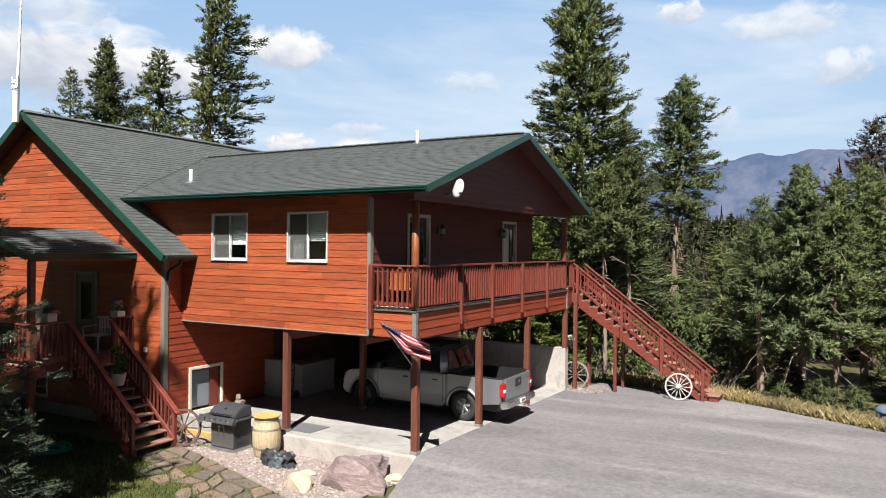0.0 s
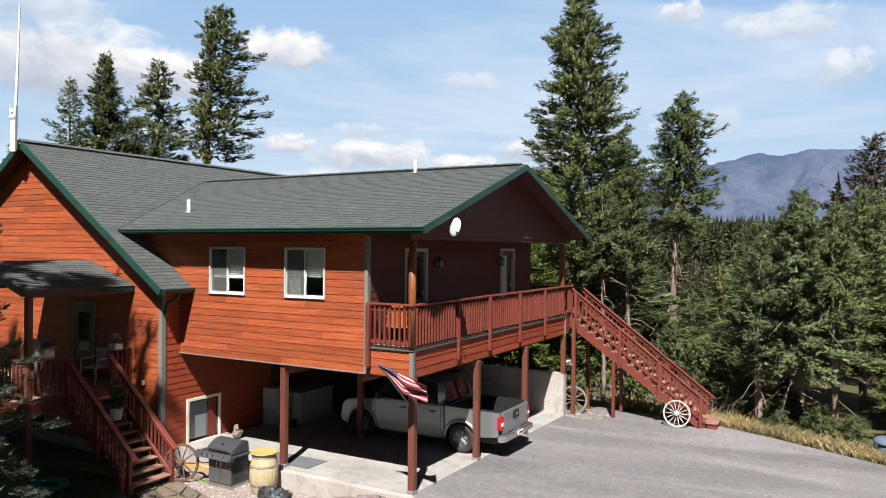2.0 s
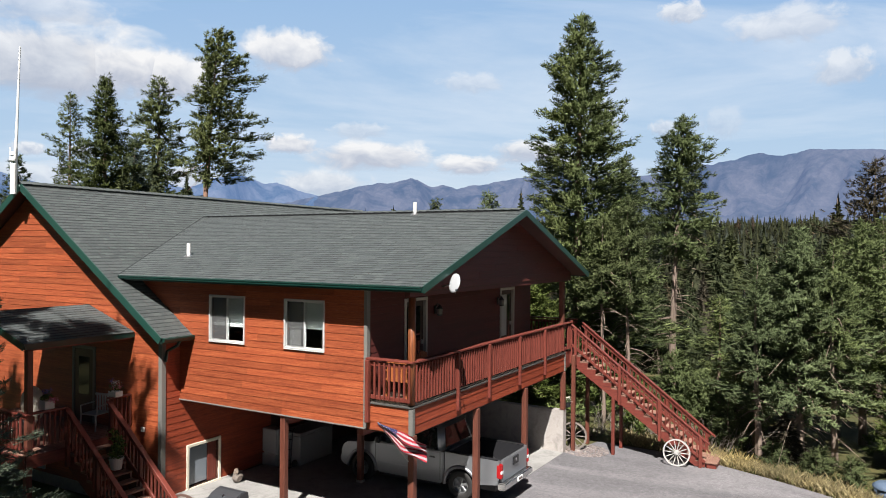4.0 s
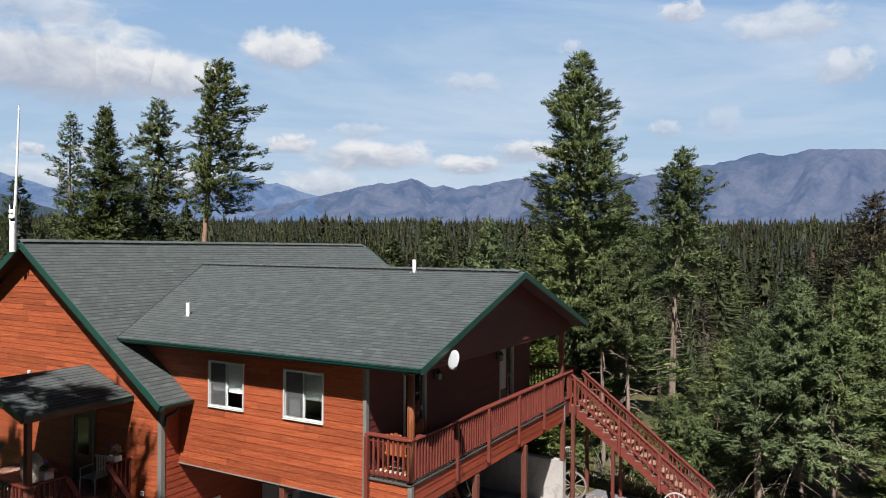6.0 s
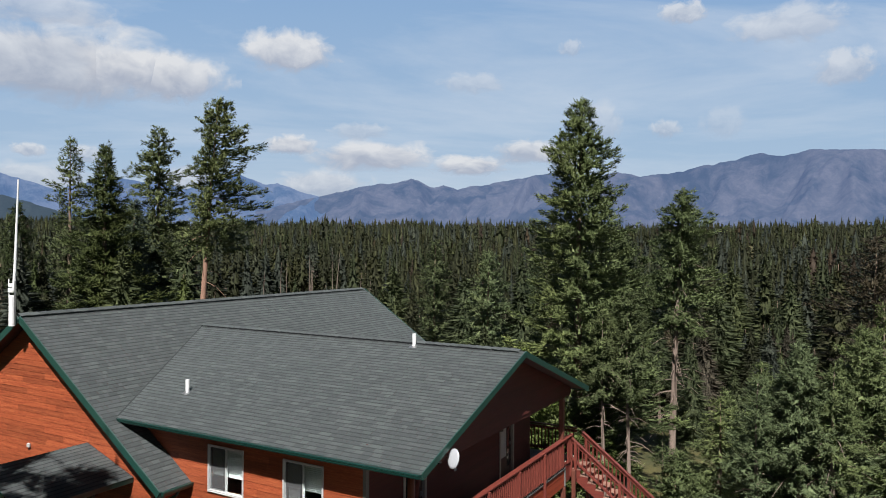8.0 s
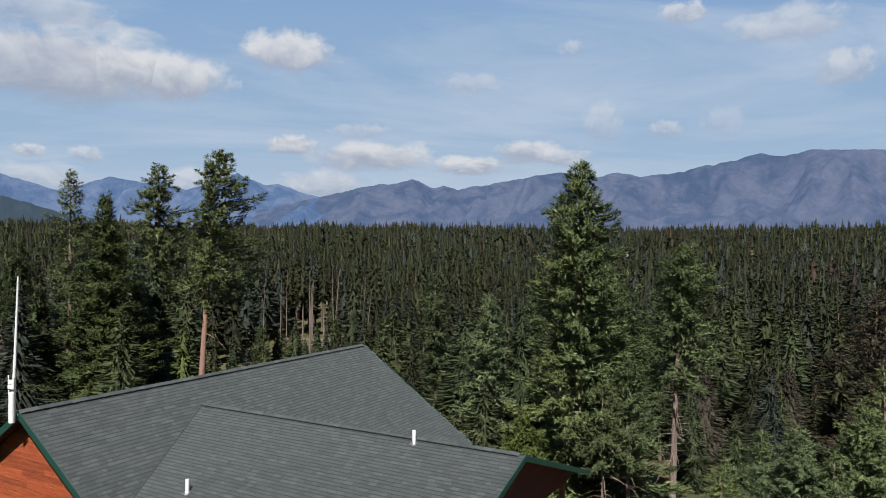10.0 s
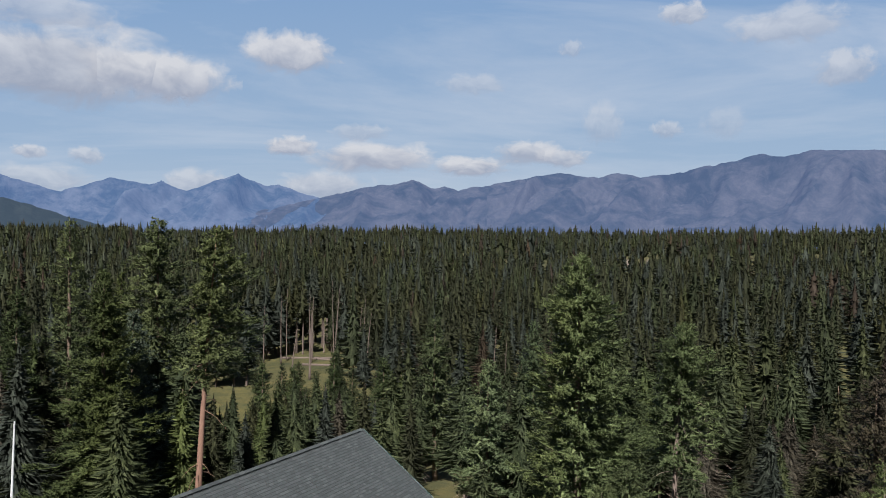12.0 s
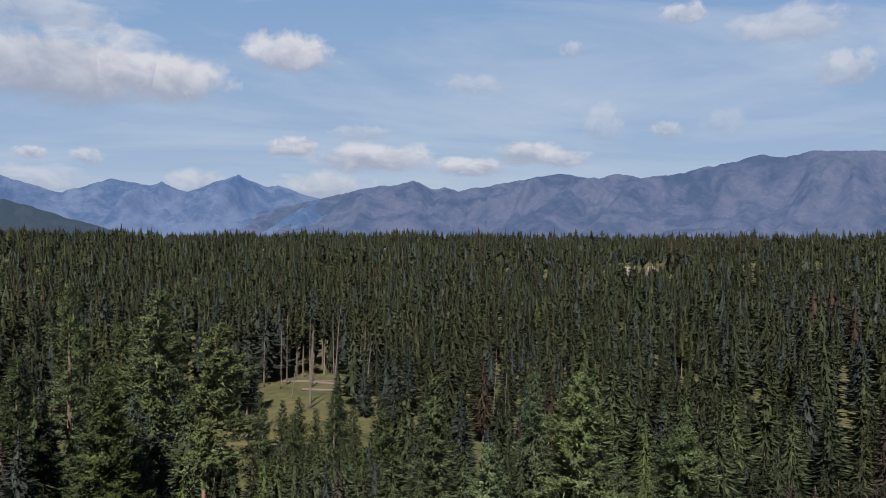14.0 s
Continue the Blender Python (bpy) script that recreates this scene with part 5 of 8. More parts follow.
conifer("fir_tree", -66.2, 48.9, 14.2, 3.0, "tall dark fir in the wood behind the house", WOOD_FIR, 128, 0.08, n=150, tuft=0.40, per=9, blade=0.3, width=0.055, power=0.7)
conifer("fir_tree", -57.3, 33.0, 13.5, 3.0, "dark fir in the wood behind the house", WOOD_FIR, 129, 0.08, n=150, tuft=0.36, per=9, blade=0.28, width=0.055, power=0.7)
conifer("fir_tree", -2.36, 24.91, 6.1, 1.25, "young fir with a pale trunk beside the verge", PALE_FIR, 130, 0.42, PALE_BARK, 80, 0.19, 10, 0.17, 0.022, power=0.95, trunk_r=0.13, limbs=24)
conifer("fir_tree", -0.23, 25.4, 6.6, 1.4, "young fir with a bare pale trunk beside the verge", VERGE_FIR, 131, 0.46, PALE_BARK, 80, 0.19, 10, 0.17, 0.022, power=0.95, trunk_r=0.12, limbs=30)
for k, (x, y, top, r) in enumerate(((-1.79, 24.2, 0.55, 0.5), (-0.58, 23.85, 0.6, 0.55), (0.3, 23.5, 0.5, 0.5), (-3.3, 25.9, 1.3, 0.7))):
    conifer("low_fir", x, y, top, r, "low green fir seedling at the drive's verge", FIR, 140 + k, 0.05, n=40, tuft=0.12, per=9, blade=0.12, width=0.016, limbs=3, power=0.6)
conifer("fir_tree", -7.6, 29.0, 8.4, 1.3, "slim fir with a bare pale trunk behind the stairs", FIR, 160, 0.55, PALE_BARK, 80, 0.22, 9, limbs=34, trunk_r=0.11, power=0.6)
conifer("fir_tree", -8.3, 27.9, 7.6, 1.2, "slim fir with a bare pale trunk behind the stairs", FIR, 161, 0.58, PALE_BARK, 80, 0.22, 9, limbs=34, trunk_r=0.10, power=0.6)
for k, (x, y, top, r) in enumerate(((2.4, 25.0, 4.2, 1.5), (3.9, 24.2, 3.4, 1.4), (2.0, 27.2, 5.2, 1.6), (-5.4, 27.6, 2.6, 1.1), (-6.4, 26.4, 1.5, 0.8), (-4.4, 26.9, 2.0, 1.0))):
    conifer("fir_tree", x, y, top, r, "low green fir behind the drive's verge", VERGE_FIR if k % 2 else LIVE_FIR, 170 + k, 0.05, n=90, tuft=0.2, per=9, blade=0.17, width=0.03, power=0.7)
for k, (x, y, top, r) in enumerate(((-74.2, 77.5, -0.2, 2.1), (-69.9, 77.6, -1.2, 2.0), (-70.6, 81.9, -1.6, 2.2), (-65.1, 79.2, -2.1, 1.9), (-69.6, 89.3, -0.8, 2.1), (-62.4, 84.2, -2.0, 2.0), (-61.2, 89.5, -1.2, 2.2))):
    conifer("fir_tree", x, y, top + 1.6, r * 1.35, "young dark conical fir before the glade", SHADE_FIR, 180 + k, 0.05, n=110, tuft=0.42, per=6, blade=0.26, width=0.05, power=0.9, ragged=0.18)
# trees beside the lawn, whose shade falls on the porch
conifer("spruce_tree", -12.0, 6.2, 6.6, 1.25, "young spruce on the lawn before the porch", SPRUCE, 120, 0.04, n=200, tuft=0.09, per=10, blade=0.085, width=0.009, core=1.5)
# All unseen; the last three are added only to cut light on the lawn.
for k, (x, y, top, lab) in enumerate(((-14.6, 1.5, 18.0, "tall fir on the lawn that shades the porch"), (-12.2, 1.4, 19.0, "tall fir on the lawn that shades the stairs"), (-17.2, 1.5, 17.5, "tall fir at the far side of the lawn"), (-10.5, -0.1, 18.8, "fir beside the drive that shades the lawn"), (-20.5, -1.5, 16.5, "unseen tall fir added to darken the lawn's far edge"), (-24.0, 0.5, 14.0, "unseen fir added to darken the lawn's far edge"), (-21.5, 3.5, 9.0, "unseen fir added to darken the lawn away from the drive"))):
    conifer("tall_fir", x, y, top, 2.4, lab, FIR, 150 + k, 0.08, n=90, tuft=0.7, per=6, blade=0.5, width=0.11, power=0.6)


def spire(rng, layers, per, r, low=0.08, droop=0.25, power=1.0, w=0.016, stem=0.0, inner=0.50):
    """A conifer of unit height: close tiers of thin spiky boughs, each of two pointed sprays, round a narrow inner crown."""
    out = []

    def reach(u):
        return r * ((1 - u) ** power * np.minimum(1.0, 0.72 + 2.2 * u) + 0.012)
    for i in range(layers):
        u = min(0.985, max(0.0, (i + rng.uniform(-0.4, 0.4)) / layers))
        count = max(4, int(per * (0.4 + 0.6 * (1 - u))))
        az = np.arange(count) * math.tau / count + i * 1.3 + rng.normal(0, 0.25, count)
        ln = reach(u) * np.clip(rng.normal(0.98, 0.17, count), 0.55, 1.4) * (1 + 0.12 * np.sin(az * 2 + i * 0.7))
        zk = low + (1 - low) * u + rng.uniform(-0.5, 0.5, count) * (1 - low) / layers
        for side in (-1, 1):
            a = az + side * rng.uniform(0.05, 0.22, count)
            L = ln * rng.uniform(0.72, 1.05, count)
            d = np.stack([np.cos(a), np.sin(a), np.zeros(count)], 1)
            roll = rng.normal(0.9, 0.45, count) * side
            sd = np.stack([-np.sin(a) * np.cos(roll), np.cos(a) * np.cos(roll), np.sin(roll)], 1) * np.minimum(w, 0.32 * L)[:, None]
            fall = droop * rng.uniform(0.5, 1.5, count) * (1 - 0.6 * u)
            base = d * (0.40 * L)[:, None]
            base[:, 2] += zk - 0.7 * fall * L
            tip = d * L[:, None]
            tip[:, 2] += zk - fall * L + rng.uniform(-0.05, 0.22, count) * L
            out.append(np.stack([base + sd, base - sd, tip], 1))
    rings, sides = max(2, round(layers / 3.6)), (5 if layers < 10 else 7 if layers < 20 else 9)
    u = np.linspace(0, 1, rings + 1)[:, None]
    ang = np.arange(sides)[None, :] * math.tau / sides + np.arange(rings + 1)[:, None] * 0.5 * math.tau / sides + rng.normal(0, 0.12, (rings + 1, sides))
    rad = reach(u) * inner * rng.uniform(0.74, 1.18, (rings + 1, sides))
    lev = low + (1 - low) * u * 0.95 + rng.uniform(-0.3, 0.3, (rings + 1, sides)) * (1 - low) / rings
    shell = np.stack([rad * np.cos(ang), rad * np.sin(ang), lev], -1)
    right = np.roll(shell, -1, axis=1)
    out.append(np.stack([shell[:-1], right[:-1], shell[1:]], 2).reshape(-1, 3, 3))
    out.append(np.stack([right[:-1], right[1:], shell[1:]], 2).reshape(-1, 3, 3))
    for a in (0.3, 1.9):
        d = np.array([math.cos(a), math.sin(a), 0]) * r * 0.05
        out.append(np.array([[(0, 0, 1.02), d + (0, 0, 0.93), -d + (0, 0, 0.93)]]))
    tris = np.concatenate(out)
    slot = np.zeros(len(tris), int)
    if stem:
        bark = []
        for k in range(3):
            a, b = k * math.tau / 3, (k + 1) * math.tau / 3
            p, q = np.array([math.cos(a), math.sin(a), 0]) * stem, np.array([math.cos(b), math.sin(b), 0]) * stem
            bark += [[p - (0, 0, 0.03), q - (0, 0, 0.03), q * 0.6 + (0, 0, low + 0.15)], [p - (0, 0, 0.03), q * 0.6 + (0, 0, low + 0.15), p * 0.6 + (0, 0, low + 0.15)]]
        tris = np.concatenate([tris, np.array(bark)])
        slot = np.concatenate([slot, np.full(6, 4)])
    return tris, slot


# trees of the wood's edge: a few grown once, then set out again
def keep_clear(x, y):
    """True where nothing grows: house, yard, drive and the two glades."""
    r = math.hypot(x, y)
    if r < 25.5 and y > -3:
        return True
    if -30 < x < -6 and 8 < y < 31 and not (x > -13 and y > 28):
        return True
    if -9 < x < 14 and y < 25.6 - 0.1 * abs(x):
        return True
    if ((math.degrees(math.atan2(-x, y)) - 40.7) / 4.2) ** 2 + ((r - 145) / 25) ** 2 < 1 or ((x + 56) / 7) ** 2 + ((y - 86) / 6) ** 2 < 1:
        return True
    return ((x + 43) / 6) ** 2 + ((y - 97) / 9) ** 2 < 1


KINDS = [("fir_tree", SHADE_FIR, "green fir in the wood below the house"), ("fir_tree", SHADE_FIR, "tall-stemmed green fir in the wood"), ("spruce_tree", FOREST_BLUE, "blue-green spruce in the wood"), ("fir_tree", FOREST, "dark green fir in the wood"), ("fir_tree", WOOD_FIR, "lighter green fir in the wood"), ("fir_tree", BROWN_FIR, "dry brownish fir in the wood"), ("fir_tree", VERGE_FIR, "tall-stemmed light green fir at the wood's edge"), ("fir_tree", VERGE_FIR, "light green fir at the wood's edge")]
grown = []
for k, (nm, needles, lab) in enumerate(KINDS):
    e = thing(nm, lab, "tree", "trees of the wood's edge", at=(60 + 6 * k, 60, float(land(60 + 6 * k, 60))))
    rng = np.random.default_rng(300 + k)
    tall_stem = k in (1, 6)
    bm = trunk_mesh(9.85, 0.15, rng)
    dead_limbs(bm, random.Random(k), 0.8, 5.0, 26 if tall_stem else 14, 1.3)
    t = part("trunk", bm, PALE_BARK if tall_stem else BARK, None, smooth=True)
    t.parent = e
    if k > 5:
        q = sprays(rng, 10.0, 2.2 + 0.15 * (k % 3), 4.2 if tall_stem else 0.8, 72 if tall_stem else 110, 0.28, 7, 0.18, 0.021, gap=0.03, ragged=0.22, power=(0.85, 0.7, 0.95)[k % 3], lean_up=0.6, core=1.3)
    else:
        q = 10.0 * spire(rng, 52, 27, 0.21 + 0.015 * (k % 3), 0.40 if tall_stem else 0.07, (0.40, 0.28, 0.46)[k % 3], (0.90, 0.80, 1.0)[k % 3], 0.008, 0.0, 0.56)[0]
    blades("crown", q, needles, e, outward=crown_normals(q, rng))
    grown.append(e)
rng = random.Random(17)
edge_trees = []
tries = 0
while len(edge_trees) < 116 and tries < 20000:
    tries += 1
    a = radians(rng.uniform(-8, 68))
    r = 27 + 66 * rng.random() ** 0.8
    x, y = -r * math.sin(a), r * math.cos(a)
    if keep_clear(x, y) or any((x - p) ** 2 + (y - q) ** 2 < (2.0 if r < 50 else 3.0) ** 2 for p, q in edge_trees):
        continue
    if r < 34 and rng.random() < 0.35:
        continue
    if r < 37 and 9.0 < math.degrees(a) < 14.0:
        continue
    z = float(land(x, y))
    top = rng.uniform(6.0, 9.0) if r < 45 else rng.uniform(5.0, 10.5)
    if math.degrees(a) > 47:
        top += 2.5
    if 45 < r and 33 < math.degrees(a) < 48:
        top = 22.4 - 0.265 * r - rng.uniform(0.3, 3.5)
    elif 56 < r and 18 < math.degrees(a) < 45:
        top = rng.uniform(0.0, 6.0)
    if r < 33:
        top = rng.uniform(3.0, 6.5)
    if r < 60 and 1 < math.degrees(a) < 13:
        top = rng.uniform(2.5, 5.0)
    s = (top - z) / 10.0
    if any(math.hypot(x - p, y - q) < 2.2 for p, q in ((-10.25, 30.7), (-7.75, 37.6), (-1.15, 24.6), (-29.4, 27.6))):
        continue
    edge_trees.append((x, y))
    wide = min(1.35, max(0.75, s)) * rng.uniform(0.85, 1.15)
    src = grown[rng.choices(range(8), (0, 0, 0, 0, 0, 1, 8, 6) if r < 46 and a < 0.3 else (6, 4, 3, 5, 3, 1, 0, 0))[0]]
    copy_thing(src, Matrix.LocRotScale((x, y, z), Euler((0, 0, rng.uniform(0, 6.28))), (wide, wide, s)))


rng = random.Random(29)
for k in range(40):
    a, r = radians(rng.uniform(33, 49)), rng.uniform(58, 100)
    x, y = -r * math.sin(a), r * math.cos(a)
    z = float(land(x, y))
    s = max(4.0, 22.4 - 0.262 * r - rng.uniform(0.2, 2.0) - z) / 10.0
    wide = max(0.8, s) * rng.uniform(0.9, 1.2)
    copy_thing(grown[rng.choice((0, 0, 2, 3, 4))], Matrix.LocRotScale((x, y, z), Euler((0, 0, rng.uniform(0, 6.28))), (wide, wide, s)))


rng = random.Random(53)
for k in range(16):
    a, r = radians(rng.uniform(-2, 13)), rng.uniform(56, 76)
    x, y = -r * math.sin(a), r * math.cos(a)
    z = float(land(x, y))
    s = (rng.uniform(1.0, 5.0) - z) / 10.0
    wide = max(0.9, s) * rng.uniform(0.95, 1.25)
    copy_thing(grown[rng.choice((0, 3, 2, 5, 3))], Matrix.LocRotScale((x, y, z), Euler((0, 0, rng.uniform(0, 6.28))), (wide, wide, s)))


rng = random.Random(41)
placed = 0
while placed < 9:
    x, y = rng.uniform(-7.5, 8.0), rng.uniform(23.0, 34.0)
    edge = float(np.interp(x, (-7.4, -4.6, -1.9, 1.1, 3.6, 8.5), (25.2, 25.0, 23.9, 22.6, 20.4, 15.6)))
    if y < edge + 0.8:
        continue
    placed += 1
    s, wide = rng.uniform(0.12, 0.34), rng.uniform(0.3, 0.5)
    copy_thing(grown[rng.choice((7, 7, 6, 7, 5))], Matrix.LocRotScale((x, y, float(land(x, y))), Euler((0, 0, rng.uniform(0, 6.28))), (wide, wide, s)))


# ---- the forest beyond, one mesh a ring ----
def forest_ring(name, label, r0, r1, cell, kinds, a0, a1, size, seed, needles):
    rng = np.random.default_rng(seed)
    area = 0.5 * math.radians(a1 - a0) * (r1 ** 2 - r0 ** 2)
    n = int(area / cell)
    a = np.radians(rng.uniform(a0, a1, n))
    r = np.sqrt(rng.uniform(r0 ** 2, r1 ** 2, n))
    x, y = -r * np.sin(a), r * np.cos(a)
    z = land(x, y)
    pick = rng.integers(0, len(kinds), n)
    turn = rng.uniform(0, math.tau, n)
    grove = 0.82 + 0.30 * (0.5 + 0.5 * np.sin(x * 0.045) * np.cos(y * 0.038 + 1))
    hgt = size * grove * np.clip(rng.normal(1.0, 0.25 if r0 < 200 else 0.15, n), 0.4, 1.5 if r0 < 200 else 1.3)
    out, tint, face = [], [], []
    soft = [crown_normals(q, rng, 0.45) for q, _ in kinds]
    for i in range(n):
        if r[i] < 170 and keep_clear(x[i], y[i]):
            continue
        if 400 < r[i] < 548 and abs(math.degrees(a[i]) - 14.0) < 1.9:
            continue
        q, slot = kinds[pick[i]]
        s = hgt[i]
        if r[i] < 400:
            s = min(s, 6.4 + 0.034 * r[i] - z[i] - 6.5 * rng.random() ** 1.3)
        if r[i] < 124 and math.radians(34) < a[i] < math.radians(48):
            s = min(s, 22.4 - 0.262 * r[i] - z[i] - rng.uniform(0.0, 1.5))
            if s < 3.0:
                continue
        wd = max(s, 8.0) * rng.uniform(0.95, 1.5)
        c, sn = math.cos(turn[i]) * wd, math.sin(turn[i]) * wd
        m = np.array([[c, sn, 0], [-sn, c, 0], [0, 0, s]])
        out.append(q @ m + (x[i], y[i], z[i]))
        c, sn = c / wd, sn / wd
        face.append(soft[pick[i]] @ np.array([[c, sn, 0], [-sn, c, 0], [0, 0, 1]]))
        tint.append(np.where(slot == 4, 4, rng.choice(4, p=(0.50, 0.22, 0.24, 0.04))))
    ob = blades(name, np.concatenate(out), needles, None, np.concatenate(tint), np.concatenate(face), 0.55)
    return tagged(ob, label, "forest", kind="stuff")


trng = np.random.default_rng(77)
SHAPES = ((0.165, 0.06, 0.40, 0.98), (0.155, 0.16, 0.32, 0.90), (0.125, 0.08, 0.50, 1.02), (0.18, 0.10, 0.30, 0.94), (0.14, 0.26, 0.36, 0.80))
near_kinds = [spire(trng, 46, 15, w, lo, dr, pw, 0.0095, 0.011) for w, lo, dr, pw in SHAPES]
next_kinds = [spire(trng, 30, 10, w, lo + 0.06, dr, pw, 0.0135, 0.011) for w, lo, dr, pw in SHAPES]
mid_kinds = [spire(trng, 17, 6, w * 1.15, lo + 0.22, dr, pw, 0.020, 0.0, 0.46) for w, lo, dr, pw in SHAPES]
far_kinds = [spire(trng, 7, 3, w, 0.45, 0.3, 0.85, 0.030, 0.0, 0.46) for w in (0.14, 0.155, 0.175, 0.19)]
pine_kinds = [spire(trng, n, 9, w, lo, 0.2, 0.6, 0.016, 0.012) for n, w, lo in ((20, 0.10, 0.42), (18, 0.115, 0.50), (19, 0.09, 0.55))]
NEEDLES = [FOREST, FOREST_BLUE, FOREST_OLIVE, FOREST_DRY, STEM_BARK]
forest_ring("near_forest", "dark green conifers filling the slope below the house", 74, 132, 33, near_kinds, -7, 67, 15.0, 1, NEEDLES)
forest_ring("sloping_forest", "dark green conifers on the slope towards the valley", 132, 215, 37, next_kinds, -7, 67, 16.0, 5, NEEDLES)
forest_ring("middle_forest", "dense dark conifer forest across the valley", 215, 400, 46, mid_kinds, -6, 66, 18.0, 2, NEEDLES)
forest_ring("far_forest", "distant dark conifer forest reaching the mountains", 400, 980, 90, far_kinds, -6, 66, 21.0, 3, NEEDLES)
# Unseen ring of trees, added to darken the yard by blocking low sky.
forest_ring("side_forest", "unseen conifers around the yard, added to block sky light", 30, 75, 40, mid_kinds, 80, 340, 14.0, 4, NEEDLES)
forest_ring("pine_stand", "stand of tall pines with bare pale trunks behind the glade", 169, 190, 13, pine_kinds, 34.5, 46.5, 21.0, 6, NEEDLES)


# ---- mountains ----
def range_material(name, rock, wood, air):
    """Far slopes of dull rock and wood, blue haze painted on as a glow."""
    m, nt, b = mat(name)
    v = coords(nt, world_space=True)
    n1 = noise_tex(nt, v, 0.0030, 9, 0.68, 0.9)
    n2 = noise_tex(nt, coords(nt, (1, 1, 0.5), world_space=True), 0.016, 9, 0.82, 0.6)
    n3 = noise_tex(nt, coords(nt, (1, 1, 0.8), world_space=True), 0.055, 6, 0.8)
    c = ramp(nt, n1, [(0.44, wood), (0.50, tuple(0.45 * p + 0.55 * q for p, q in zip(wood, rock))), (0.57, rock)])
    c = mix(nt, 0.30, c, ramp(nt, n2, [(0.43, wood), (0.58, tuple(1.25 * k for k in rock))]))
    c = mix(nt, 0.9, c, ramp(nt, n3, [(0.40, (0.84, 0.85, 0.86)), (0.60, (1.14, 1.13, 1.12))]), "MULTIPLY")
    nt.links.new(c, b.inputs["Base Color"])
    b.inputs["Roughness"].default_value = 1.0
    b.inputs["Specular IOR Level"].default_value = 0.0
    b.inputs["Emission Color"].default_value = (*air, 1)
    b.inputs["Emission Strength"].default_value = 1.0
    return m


def mountain_range(name, label, dist, depth, peaks, material, a0, a1, seed, rough=0.30):
    """peaks: (bearing, rise as a share of distance, falls to the left and right per degree)."""
    cols, rows = 260, 44
    verts, faces = [], []
    for i in range(cols + 1):
        deg = a0 + (a1 - a0) * i / cols
        crest = 0.0
        for bear, rise, fl, fr in peaks:
            off = deg - bear
            crest = max(crest, rise - (fl * off if off > 0 else -fr * off))
        crest += 0.0022 * noise.noise(Vector((deg * 0.9, seed, 0))) + 0.0012 * noise.noise(Vector((deg * 2.7, seed, 3)))
        crest = max(crest, 0.0)
        for k in range(rows + 1):
            f = k / rows
            d = dist - depth * (1 - f)
            a = radians(deg)
            spur = noise.ridged_multi_fractal(Vector((deg * 0.16 + f * 0.9 + 0.12 * noise.noise(Vector((deg * 0.3, f * 2, seed))), f * 0.55, seed)), 0.95, 2.1, 5, 1.0, 2.0)
            h = crest * dist * (f ** 1.15) * (1 + rough * (spur - 1.2) * 4 * (f * (1 - f)) * 2.2)
            verts.append((-d * math.sin(a), d * math.cos(a), h + 13))
    for i in range(cols):
        for k in range(rows):
            p = i * (rows + 1) + k
            faces.append((p, p + 1, p + rows + 2, p + rows + 1))
    tagged(raw(name, verts, faces, material, smooth=True), label, "mountain", kind="structure")


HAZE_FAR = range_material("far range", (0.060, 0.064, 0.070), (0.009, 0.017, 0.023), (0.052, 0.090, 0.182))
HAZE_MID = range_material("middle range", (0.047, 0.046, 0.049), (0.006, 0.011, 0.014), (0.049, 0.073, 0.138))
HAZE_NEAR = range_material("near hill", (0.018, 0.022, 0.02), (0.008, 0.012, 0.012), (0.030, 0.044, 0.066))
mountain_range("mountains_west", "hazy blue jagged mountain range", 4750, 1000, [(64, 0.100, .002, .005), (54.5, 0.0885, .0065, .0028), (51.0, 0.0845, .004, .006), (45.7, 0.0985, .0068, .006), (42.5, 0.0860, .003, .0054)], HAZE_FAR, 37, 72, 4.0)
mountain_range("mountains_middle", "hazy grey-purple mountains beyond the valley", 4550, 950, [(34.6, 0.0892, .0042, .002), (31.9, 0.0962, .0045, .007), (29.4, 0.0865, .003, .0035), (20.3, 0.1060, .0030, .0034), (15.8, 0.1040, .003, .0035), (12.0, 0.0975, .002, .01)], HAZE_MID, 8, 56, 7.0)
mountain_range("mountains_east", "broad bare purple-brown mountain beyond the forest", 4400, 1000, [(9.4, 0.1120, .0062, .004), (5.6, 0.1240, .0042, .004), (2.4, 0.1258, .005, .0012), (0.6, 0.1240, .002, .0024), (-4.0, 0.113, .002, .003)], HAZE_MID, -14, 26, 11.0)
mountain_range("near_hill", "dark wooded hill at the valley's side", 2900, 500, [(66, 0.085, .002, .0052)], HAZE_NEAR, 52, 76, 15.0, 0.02)


